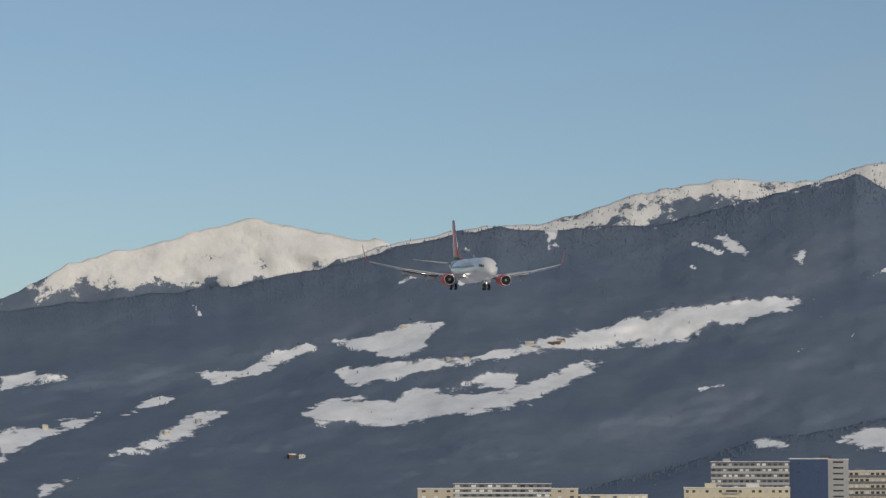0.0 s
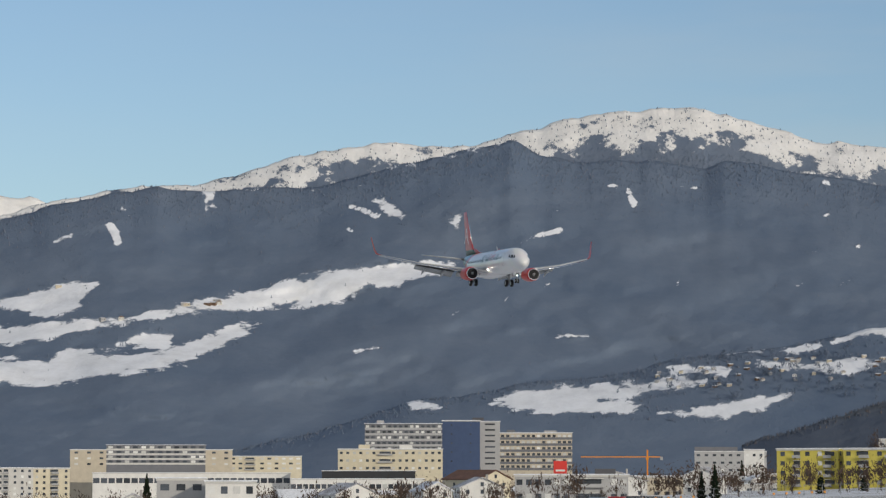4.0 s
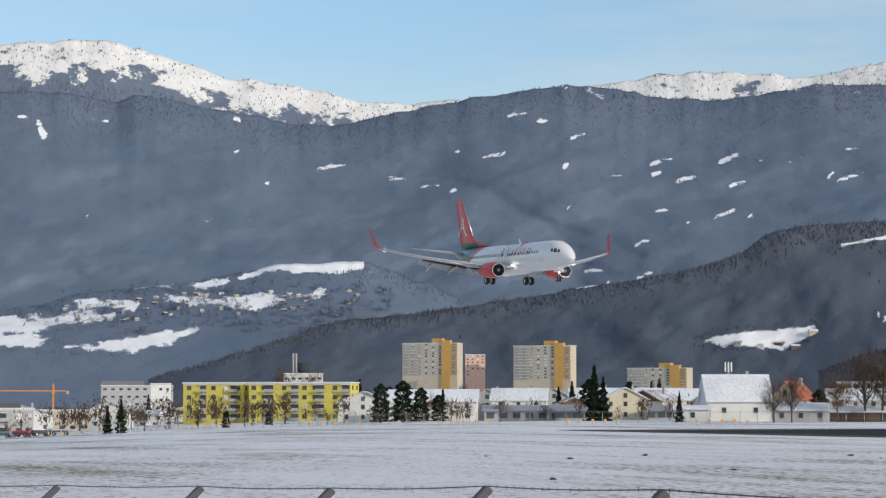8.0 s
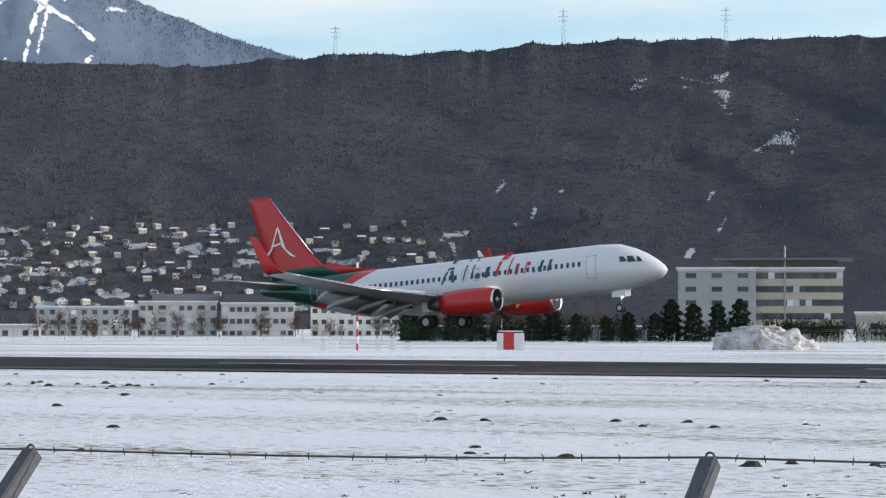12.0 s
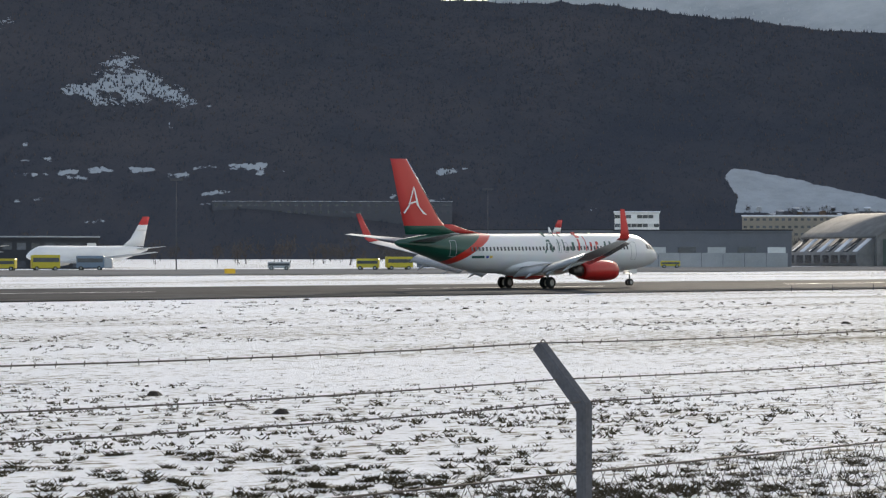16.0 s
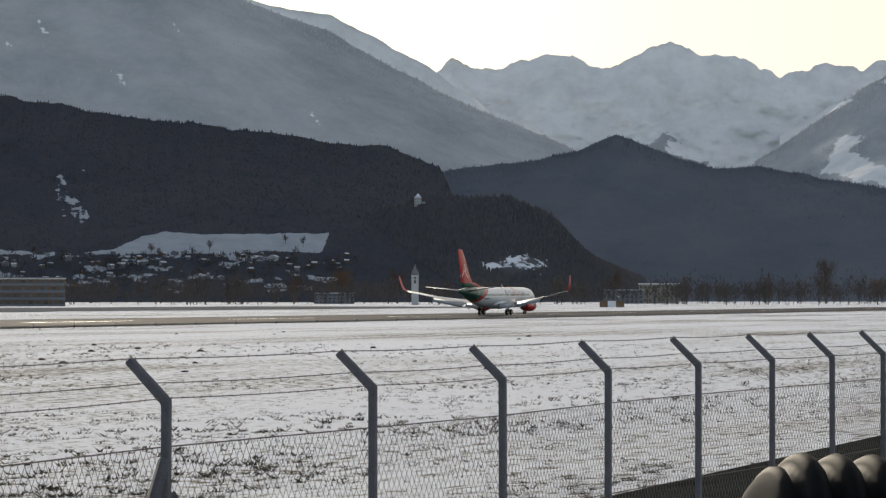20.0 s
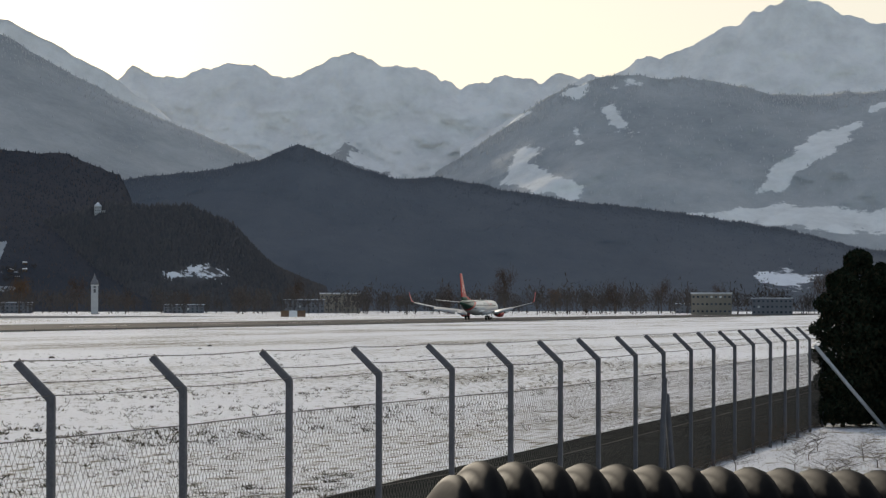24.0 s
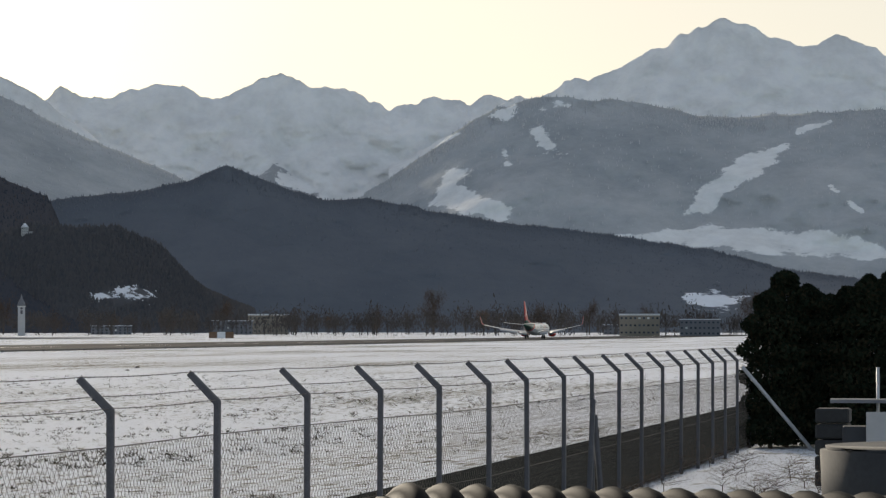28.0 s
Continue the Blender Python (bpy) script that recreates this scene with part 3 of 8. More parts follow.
# The mid hill's wood colours hold a thinner haze tint than the range behind.
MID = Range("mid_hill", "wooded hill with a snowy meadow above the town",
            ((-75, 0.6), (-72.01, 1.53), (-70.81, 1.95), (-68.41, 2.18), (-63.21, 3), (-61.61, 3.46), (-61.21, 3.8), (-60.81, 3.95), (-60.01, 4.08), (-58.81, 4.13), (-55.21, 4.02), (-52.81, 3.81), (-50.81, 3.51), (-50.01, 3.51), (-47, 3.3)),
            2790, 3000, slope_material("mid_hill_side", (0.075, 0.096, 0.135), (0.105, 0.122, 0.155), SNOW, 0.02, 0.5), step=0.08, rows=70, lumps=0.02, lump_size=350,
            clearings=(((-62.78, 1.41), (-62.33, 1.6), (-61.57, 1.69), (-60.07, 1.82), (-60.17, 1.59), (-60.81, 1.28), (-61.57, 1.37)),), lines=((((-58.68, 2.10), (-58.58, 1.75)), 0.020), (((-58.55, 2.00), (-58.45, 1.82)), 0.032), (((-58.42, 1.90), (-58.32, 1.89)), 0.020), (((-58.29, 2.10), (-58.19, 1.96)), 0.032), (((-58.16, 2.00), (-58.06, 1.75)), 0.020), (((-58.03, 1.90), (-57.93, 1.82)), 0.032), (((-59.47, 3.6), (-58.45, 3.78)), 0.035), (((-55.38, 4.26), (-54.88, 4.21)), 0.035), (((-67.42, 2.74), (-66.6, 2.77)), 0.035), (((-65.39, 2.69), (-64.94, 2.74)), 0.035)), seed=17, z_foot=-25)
MID.wood("forest_mid", "mixed wood on the hill above the town, tinted grey-blue for haze",
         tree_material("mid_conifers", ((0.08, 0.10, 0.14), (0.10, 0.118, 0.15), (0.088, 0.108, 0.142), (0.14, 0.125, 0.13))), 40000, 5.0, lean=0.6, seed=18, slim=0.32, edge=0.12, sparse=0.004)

ROCKS = (((-24.8, 3.67), (-24.45, 4.6), (-24.1, 4.9), (-24.2, 5.5), (-24.0, 5.75), (-24.7, 5.7), (-24.5, 4.9)), ((-25.6, 5.1), (-25.2, 5.45), (-24.9, 5.4), (-25.3, 5.05)),
         ((-23.94, 3.98), (-22.7, 4.54), (-22.56, 3.9), (-23.2, 3.85)), ((-26.4, 5.3), (-25.9, 5.65), (-26.2, 5.3)), ((-22.2, 4.1), (-22.5, 4.5), (-22, 4.0)),
         ((21.46, 4.75), (22.0, 4.5), (22.35, 3.98), (21.46, 3.73)), ((21.6, 2.46), (22.35, 2.97), (24.4, 3.34), (24.8, 2.33), (23.5, 1.95), (22.9, 2.3)),
         ((27.5, 4.4), (28.2, 5.1), (28.6, 4.4), (28.2, 3.8)), ((33.6, 5.0), (34.6, 5.3), (34.2, 4.6)), ((35.6, 3.6), (37, 4.6), (38.9, 3.4), (37, 3.2)))
LOW = (((9.7, 2.79), (10.45, 2.86), (14.7, 2.8), (16.56, 2.77), (16.24, 2.46), (14.7, 2.07), (12.8, 2.19), (12.2, 1.93), (11.6, 1.23), (9.7, 1.3), (4, 1.3), (2, 2.0), (6, 2.6)),
       ((50.5, 1.75), (50.68, 1.93), (50.95, 1.92), (52.46, 1.6), (54.22, 1.22), (55.4, 1.06), (54, 0.95), (50.75, 0.95), (50.8, 1.3)),
       ((58.8, 0.96), (60.05, 1.08), (60.7, 1.38), (61.2, 1.5), (61.9, 1.44), (62.7, 1.42), (64.9, 1.46), (64.7, 1.0), (63.4, 1.04), (62.2, 0.98), (60.6, 0.98)), ((56.3, 0.98), (57.2, 1.08), (58.4, 1.02), (58.3, 0.96)),
       ((-14.2, 1.0), (-12, 1.9), (-9, 2.0), (-9, 0.9)), ((-42.6, 2.2), (-41.5, 2.5), (-40.5, 2.25)))
g2 = np.random.default_rng(33)
SPOTS = [(((a, e - 0.12), (a + g2.normal(0, 0.08), e + 0.12)), g2.uniform(0.01, 0.045)) for a, e in zip(g2.uniform(-46, 40, 60), g2.uniform(1.3, 3.2, 60))]
SPOTS += [(((a - 0.25, e), (a + 0.25, e + 0.03)), g2.uniform(0.02, 0.06)) for a, e in zip(g2.uniform(-44, -27, 70), g2.uniform(0.3, 2.2, 70))]
SPOTS += [(((a - 0.3, e), (a + 0.3, e + 0.05)), g2.uniform(0.008, 0.02)) for a, e in zip(g2.uniform(26, 48, 26), g2.uniform(0.7, 2.2, 26))]
SPOTS += [(((a, e), (a + g2.uniform(-.03, .08), e - h)), w) for a, e, h, w in ((58.9, 2.72, .2, .02), (58.82, 2.5, .25, .03), (59.02, 2.4, .3, .03), (59.2, 2.25, .3, .03), (59.32, 2.05, .3, .04), (59.12, 2.0, .2, .02), (58.95, 1.95, .25, .025), (59.45, 1.95, .2, .03), (59.4, 2.85, .05, .02))]
SPOTS += [(((a - w, e), (a + w, e + g2.uniform(-.02, .02))), g2.uniform(0.006, 0.02)) for a, e, w in zip(g2.uniform(51, 65, 150), g2.uniform(0.15, 0.97, 150), g2.uniform(.06, .35, 150))]
SPOTS += [(((a, e), (a + w, e + .03 * w)), 0.012 + 0.02 * g2.random()) for a, e, w in ((34.6, 1.76, .5), (35.3, 1.82, .7), (36.3, 1.86, .6), (37.2, 1.9, .9), (38.6, 1.94, .5), (39.4, 1.97, .8), (35.8, 1.7, .4), (38.0, 1.8, .5))]
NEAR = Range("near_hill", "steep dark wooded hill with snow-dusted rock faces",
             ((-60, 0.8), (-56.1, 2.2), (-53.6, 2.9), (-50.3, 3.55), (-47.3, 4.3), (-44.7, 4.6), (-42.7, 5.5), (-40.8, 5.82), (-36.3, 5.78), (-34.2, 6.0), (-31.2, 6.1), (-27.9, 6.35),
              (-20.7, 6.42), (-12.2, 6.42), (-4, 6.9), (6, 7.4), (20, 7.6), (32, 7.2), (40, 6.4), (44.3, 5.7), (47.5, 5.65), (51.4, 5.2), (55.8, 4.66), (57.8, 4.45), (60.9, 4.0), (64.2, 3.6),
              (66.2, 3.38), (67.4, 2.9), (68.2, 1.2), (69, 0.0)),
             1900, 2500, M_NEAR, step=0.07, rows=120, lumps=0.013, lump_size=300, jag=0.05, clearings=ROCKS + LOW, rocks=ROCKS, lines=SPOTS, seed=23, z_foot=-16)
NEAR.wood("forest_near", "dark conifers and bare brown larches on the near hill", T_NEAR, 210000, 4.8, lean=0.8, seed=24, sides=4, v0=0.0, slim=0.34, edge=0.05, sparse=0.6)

Range("mountain_southwest", "wooded mountain shoulder painted hazy, with a snow-covered back",
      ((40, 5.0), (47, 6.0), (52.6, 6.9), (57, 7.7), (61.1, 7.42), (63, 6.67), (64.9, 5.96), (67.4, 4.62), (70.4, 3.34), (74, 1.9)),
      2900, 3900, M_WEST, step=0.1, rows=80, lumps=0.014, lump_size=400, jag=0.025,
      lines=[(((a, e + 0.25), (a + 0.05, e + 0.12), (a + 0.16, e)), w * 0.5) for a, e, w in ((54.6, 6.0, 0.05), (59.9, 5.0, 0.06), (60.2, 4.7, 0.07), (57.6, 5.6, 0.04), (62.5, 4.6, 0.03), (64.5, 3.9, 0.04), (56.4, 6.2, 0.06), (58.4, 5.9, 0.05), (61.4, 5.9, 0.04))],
      seed=31, z_foot=-20).wood("forest_southwest", "conifers on the mountain shoulder painted pale for haze", T_WEST, 40000, 4.5, lean=0.5, seed=32, slim=0.3, edge=0.05)
Range("snow_back_southwest", "smooth snow-covered back of the mountain",
      ((58, 6.5), (62, 6.95), (63.4, 6.6), (64.9, 6.34), (66.2, 5.7), (67.1, 5.19), (68.5, 4.2)), 4000, 4400, M_PEAK, step=0.1, rows=40, lumps=0.01, treeline=((58, 3), (69, 3)), soft_line=0.6, seed=34)
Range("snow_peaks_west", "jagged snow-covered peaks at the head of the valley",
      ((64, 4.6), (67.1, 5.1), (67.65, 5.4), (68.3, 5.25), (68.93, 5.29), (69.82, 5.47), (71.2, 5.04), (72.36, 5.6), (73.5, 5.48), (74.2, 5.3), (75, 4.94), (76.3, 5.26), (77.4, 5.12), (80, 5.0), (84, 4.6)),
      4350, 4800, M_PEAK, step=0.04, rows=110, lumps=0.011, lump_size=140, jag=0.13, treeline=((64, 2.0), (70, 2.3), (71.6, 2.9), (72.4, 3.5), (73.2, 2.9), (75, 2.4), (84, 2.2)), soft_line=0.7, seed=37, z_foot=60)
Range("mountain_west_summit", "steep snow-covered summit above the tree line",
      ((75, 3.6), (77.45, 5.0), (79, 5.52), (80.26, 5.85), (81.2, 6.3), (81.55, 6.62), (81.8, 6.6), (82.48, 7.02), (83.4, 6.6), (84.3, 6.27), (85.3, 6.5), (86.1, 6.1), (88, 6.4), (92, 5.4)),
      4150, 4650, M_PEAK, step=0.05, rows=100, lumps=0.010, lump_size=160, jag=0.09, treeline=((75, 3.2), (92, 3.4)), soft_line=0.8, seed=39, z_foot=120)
WEST_FIELDS = (((81.58, 2.51), (82.02, 3.2), (83.16, 4.01), (83.98, 4.1), (83.53, 3.57), (82.78, 3.2), (82.27, 2.57)),
               ((79.74, 2.07), (82.02, 2.31), (83.03, 2.31), (83.91, 2.12), (84.66, 2.24), (86.12, 1.79), (88, 1.8), (88, 1.4), (82.78, 1.74)),
               ((75.92, 2.77), (76.31, 3.59), (76.88, 3.59), (76.63, 3.28), (77.77, 2.7), (77.58, 2.45)), ((78.09, 4.55), (78.47, 4.55), (78.98, 3.97), (78.47, 3.97)),
               ((78.47, 4.93), (78.79, 5.12), (79.11, 5.05)), ((77.33, 4.8), (77.9, 5.05), (77.65, 4.74)), ((77.45, 4.13), (77.65, 4.13), (77.71, 3.79)))
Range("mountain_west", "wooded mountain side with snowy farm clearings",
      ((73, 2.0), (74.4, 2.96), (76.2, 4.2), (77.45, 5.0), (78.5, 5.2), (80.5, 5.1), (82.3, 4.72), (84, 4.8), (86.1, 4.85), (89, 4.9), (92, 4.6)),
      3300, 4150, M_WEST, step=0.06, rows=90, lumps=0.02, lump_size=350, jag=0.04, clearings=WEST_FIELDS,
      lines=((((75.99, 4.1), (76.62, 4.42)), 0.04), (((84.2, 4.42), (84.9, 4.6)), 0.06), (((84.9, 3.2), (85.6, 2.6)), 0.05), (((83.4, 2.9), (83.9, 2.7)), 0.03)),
      seed=41, z_foot=-30).wood("forest_west", "conifers on the western mountain side painted pale for haze", T_WEST, 40000, 4.5, lean=0.5, seed=42, slim=0.3, edge=0.06)
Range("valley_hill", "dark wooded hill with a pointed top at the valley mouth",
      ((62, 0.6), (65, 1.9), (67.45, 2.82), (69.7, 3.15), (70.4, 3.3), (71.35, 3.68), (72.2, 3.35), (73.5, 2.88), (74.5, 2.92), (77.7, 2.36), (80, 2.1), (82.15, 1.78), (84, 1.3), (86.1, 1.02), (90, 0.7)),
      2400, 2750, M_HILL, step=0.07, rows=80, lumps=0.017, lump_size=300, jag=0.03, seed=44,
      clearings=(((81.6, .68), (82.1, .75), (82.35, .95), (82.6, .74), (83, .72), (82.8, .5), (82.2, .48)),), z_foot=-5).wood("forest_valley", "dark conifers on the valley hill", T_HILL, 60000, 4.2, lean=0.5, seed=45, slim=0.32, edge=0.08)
CASTLE = Range("castle_hill", "dark wooded knoll with a castle on top",
               ((63.6, 0.3), (64.9, 1.2), (65.7, 1.95), (67.1, 2.32), (67.8, 2.25), (68.9, 2.3), (69.9, 1.85), (70.9, 0.8), (72, 0.2)), 2050, 2250, M_CASTLE, step=0.06, rows=50, lumps=0.015, lump_size=200,
               clearings=(((68.3, 0.72), (69.3, 0.95), (69.8, 0.7), (69, 0.55)),), seed=47, z_foot=0)
CASTLE.wood("forest_castle", "dark leafless wood round the castle", T_CASTLE, 14000, 7.0, lean=0.7, seed=48, slim=0.45)

# ---- ground ----
def ground_sheet():
    rs_ = np.concatenate([np.linspace(0.002, 30, 31), np.geomspace(31, 4900, 150)])
    bs = np.radians(np.linspace(-180, 180, 721))
    r, b = np.meshgrid(rs_, bs, indexing="ij")
    x, y = r * np.sin(b) - 0.35, r * np.cos(b) - 0.4
    z = ground_z(x, y) + 0.05 * fbm(x / 9, y / 9, 3, 2) * (r > 20) * (r < 900) * ((y < 148) | (y > 215))
    z -= 25 * (r > 4700)
    n = len(bs)
    i = np.arange(len(rs_) - 1)[:, None] * n + np.arange(n - 1)[None]
    q = np.stack([i, i + 1, i + n + 1, i + n], -1).reshape(-1, 4)
    vs = np.stack([x, y, z], -1).reshape(-1, 3)
    return vs.tolist(), q[:, ::-1].tolist()


def snowfield_material():
    m = bpy.data.materials.new("thin_snow_on_meadow")
    m.use_nodes = True
    n, l = m.node_tree.nodes, m.node_tree.links
    b = n["Principled BSDF"]
    b.inputs["Roughness"].default_value, b.inputs["Specular IOR Level"].default_value = 0.85, 0.01
    co = n.new("ShaderNodeTexCoord")

    def noise(scale, detail, rough, stretch=(1, 1, 1)):
        mp, t = n.new("ShaderNodeMapping"), n.new("ShaderNodeTexNoise")
        mp.inputs["Scale"].default_value = stretch
        l.new(co.outputs["Object"], mp.inputs["Vector"])
        l.new(mp.outputs["Vector"], t.inputs["Vector"])
        t.inputs["Scale"].default_value, t.inputs["Detail"].default_value, t.inputs["Roughness"].default_value = scale, detail, rough
        return t.outputs["Fac"]

    def math_(op, a, c):
        k = n.new("ShaderNodeMath")
        k.operation = op
        for s, v in zip(k.inputs, (a, c)):
            if isinstance(v, (int, float)):
                s.default_value = v
            else:
                l.new(v, s)
        return k.outputs[0]

    patch = noise(0.05, 4, 0.6, (0.3, 1, 1))
    blades = noise(2.6, 6, 0.72, (0.6, 1, 1))
    tracks = noise(0.22, 3, 0.55, (0.04, 1, 1))
    f = math_("ADD", math_("MULTIPLY", patch, 0.5), math_("MULTIPLY", blades, 0.98))
    f = math_("ADD", f, math_("MULTIPLY", tracks, 0.22))
    r = n.new("ShaderNodeValToRGB")
    e = r.color_ramp.elements
    e[0].position, e[0].color = 0.86, (0.86, 0.87, 0.90, 1)
    e[1].position, e[1].color = 1.06, (0.12, 0.10, 0.065, 1)
    e.new(0.905).color = (0.66, 0.655, 0.65, 1)
    e.new(0.96).color = (0.30, 0.27, 0.20, 1)
    l.new(f, r.inputs["Fac"])
    l.new(r.outputs["Color"], b.inputs["Base Color"])
    bp = n.new("ShaderNodeBump")
    bp.inputs["Strength"].default_value, bp.inputs["Distance"].default_value = 1.0, 0.22
    l.new(blades, bp.inputs["Height"])
    l.new(bp.outputs["Normal"], b.inputs["Normal"])
    return m


vs_, fs_ = ground_sheet()
tagged(mesh_object("ground", vs_, fs_, snowfield_material()), "airfield meadow under thin patchy snow with dry grass showing through", kind="structure")


def strip(name, label, x0, x1, y0, y1, lift, mat, nx=160, ny=4, wav=0.0, seed=0):
    xs, ys = np.linspace(x0, x1, nx), np.linspace(0, 1, ny)
    vs = []
    for x in xs:
        a = y0 + wav * float(fbm(np.array(x / 30), np.array(seed * 1.0), 4, seed))
        b = y1 + wav * float(fbm(np.array(x / 30), np.array(seed + 7.0), 4, seed))
        for t in ys:
            y = a + (b - a) * t
            vs.append((x, y, gz(x, y) + lift))
    fs = [(i * ny + j, (i + 1) * ny + j, (i + 1) * ny + j + 1, i * ny + j + 1) for i in range(nx - 1) for j in range(ny - 1)]
    return tagged(mesh_object(name, vs, fs, mat, False), label, kind="structure")


ASPHALT = material("runway_asphalt", (0.055, 0.055, 0.058), 0.82, vary=0.45, scale=0.05, bump=0.15, bump_scale=40, spec=0.01)
SHOULDER = material("worn_shoulder_asphalt", (0.15, 0.145, 0.14), 0.9, vary=0.3, scale=0.08, bump=0.2, bump_scale=30, spec=0.0)
APRON = material("concrete_apron", (0.2, 0.2, 0.2), 0.9, vary=0.25, scale=0.05, bump=0.1, bump_scale=20, spec=0.0)
PAINT = material("white_road_paint", (0.75, 0.75, 0.74), 0.5, vary=0.12, scale=0.6)
BANK = material("ploughed_snow", (0.86, 0.88, 0.92), 0.6, vary=0.08, scale=0.4, bump=0.8, bump_scale=2.5)
strip("runway_shoulder", "grey runway shoulder with snow along its edge", -345, 1500, 153.5, 208.5, 0.10, SHOULDER, wav=1.2, seed=1)
strip("runway", "dark wet asphalt runway cleared of snow", -330, 1500, 158.5, 203.5, 0.13, ASPHALT)
for k in range(26):
    x = -250 + 60 * k
    strip("runway_marking", "white centre line dash on the runway", x, x + 30, 180.6, 181.5, 0.14, PAINT, nx=4, ny=2)
strip("apron", "wide grey concrete apron before the terminal", 40, 900, 330, 455, 0.10, APRON)

# ---- the airliner ----
WHITE = material("white_aircraft_paint", (0.80, 0.80, 0.80), 0.28, vary=0.04, scale=0.4, coat=0.4)
RED = material("red_aircraft_paint", (0.52, 0.022, 0.018), 0.36, vary=0.08, scale=0.4, coat=0.12)
GREEN = material("dark_green_aircraft_paint", (0.004, 0.07, 0.045), 0.3, vary=0.1, scale=0.4, coat=0.3)
WINGGREY = material("light_grey_wing_paint", (0.42, 0.43, 0.44), 0.4, vary=0.12, scale=0.5)
DARKGREY = material("dark_grey_flap_well", (0.10, 0.10, 0.105), 0.6, vary=0.2, scale=0.8)
BARE = material("polished_bare_metal", (0.75, 0.76, 0.78), 0.22, metal=1.0, vary=0.06, scale=1.0)
HOT = material("heat_stained_nozzle_metal", (0.16, 0.15, 0.14), 0.45, metal=0.8, vary=0.3, scale=1.5)
TYRE = material("black_tyre_rubber", (0.018, 0.018, 0.019), 0.8, vary=0.3, scale=3.0)
STEEL = material("grey_gear_steel", (0.35, 0.36, 0.37), 0.4, metal=0.6, vary=0.2, scale=3.0)
PANE = material("dark_cabin_glass", (0.03, 0.035, 0.045), 0.12, spec=0.8)
FANM = material("dark_fan_blades", (0.012, 0.012, 0.014), 0.6, vary=0.3, scale=4.0, spec=0.2)
BLUE = material("flag_blue", (0.02, 0.05, 0.3), 0.4)
YELLOWF = material("flag_yellow", (0.8, 0.5, 0.03), 0.4)
DARKMARK = material("dark_green_marking_paint", (0.01, 0.075, 0.06), 0.35)
LAMP = glow("landing_light_glow", (1.0, 0.95, 0.85), 60.0)


def livery():
    """Body paint: white, with a slanted red band and a green tail cone."""
    m = bpy.data.materials.new("white_red_green_body_paint")
    m.use_nodes = True
    n, l = m.node_tree.nodes, m.node_tree.links
    b = n["Principled BSDF"]
    b.inputs["Roughness"].default_value, b.inputs["Coat Weight"].default_value = 0.28, 0.4
    co, sp = n.new("ShaderNodeTexCoord"), n.new("ShaderNodeSeparateXYZ")
    l.new(co.outputs["Object"], sp.inputs[0])
    ma = n.new("ShaderNodeMath")
    ma.operation = "MULTIPLY_ADD"
    ma.inputs[1].default_value = -1.9
    l.new(sp.outputs["Z"], ma.inputs[0])
    l.new(sp.outputs["X"], ma.inputs[2])
    mr = n.new("ShaderNodeMapRange")
    mr.inputs["From Min"].default_value, mr.inputs["From Max"].default_value = -22.0, 2.0
    l.new(ma.outputs[0], mr.inputs["Value"])
    r = n.new("ShaderNodeValToRGB")
    r.color_ramp.interpolation = "CONSTANT"
    e = r.color_ramp.elements
    e[0].position, e[0].color = 0.0, (0.004, 0.07, 0.045, 1)
    e[1].position, e[1].color = (22 - 12.6) / 24, (0.62, 0.035, 0.02, 1)
    k = e.new((22 - 11.1) / 24)
    k.color = (0.80, 0.80, 0.80, 1)
    l.new(mr.outputs["Result"], r.inputs["Fac"])
    t, mix = n.new("ShaderNodeTexNoise"), n.new("ShaderNodeMix")
    t.inputs["Scale"].default_value, t.inputs["Detail"].default_value = 0.7, 5
    mix.data_type, mix.blend_type = "RGBA", "MULTIPLY"
    mix.inputs["Factor"].default_value = 0.14
    l.new(co.outputs["Object"], t.inputs["Vector"])
    l.new(r.outputs["Color"], mix.inputs["A"])
    l.new(t.outputs["Color"], mix.inputs["B"])
    l.new(mix.outputs["Result"], b.inputs["Base Color"])
    return m


def fin_paint():
    m = bpy.data.materials.new("red_fin_green_root_paint")
    m.use_nodes = True
    n, l = m.node_tree.nodes, m.node_tree.links
    b = n["Principled BSDF"]
    b.inputs["Roughness"].default_value, b.inputs["Coat Weight"].default_value = 0.36, 0.12
    co, sp, r = n.new("ShaderNodeTexCoord"), n.new("ShaderNodeSeparateXYZ"), n.new("ShaderNodeValToRGB")
    mr = n.new("ShaderNodeMapRange")
    mr.inputs["From Min"].default_value, mr.inputs["From Max"].default_value = 0.0, 10.0
    l.new(co.outputs["Object"], sp.inputs[0])
    l.new(sp.outputs["Z"], mr.inputs["Value"])
    l.new(mr.outputs["Result"], r.inputs["Fac"])
    r.color_ramp.interpolation = "CONSTANT"
    e = r.color_ramp.elements
    e[0].position, e[0].color = 0.0, (0.004, 0.07, 0.045, 1)
    e[1].position, e[1].color = 0.27, (0.52, 0.022, 0.018, 1)
    l.new(r.outputs["Color"], b.inputs["Base Color"])
    return m


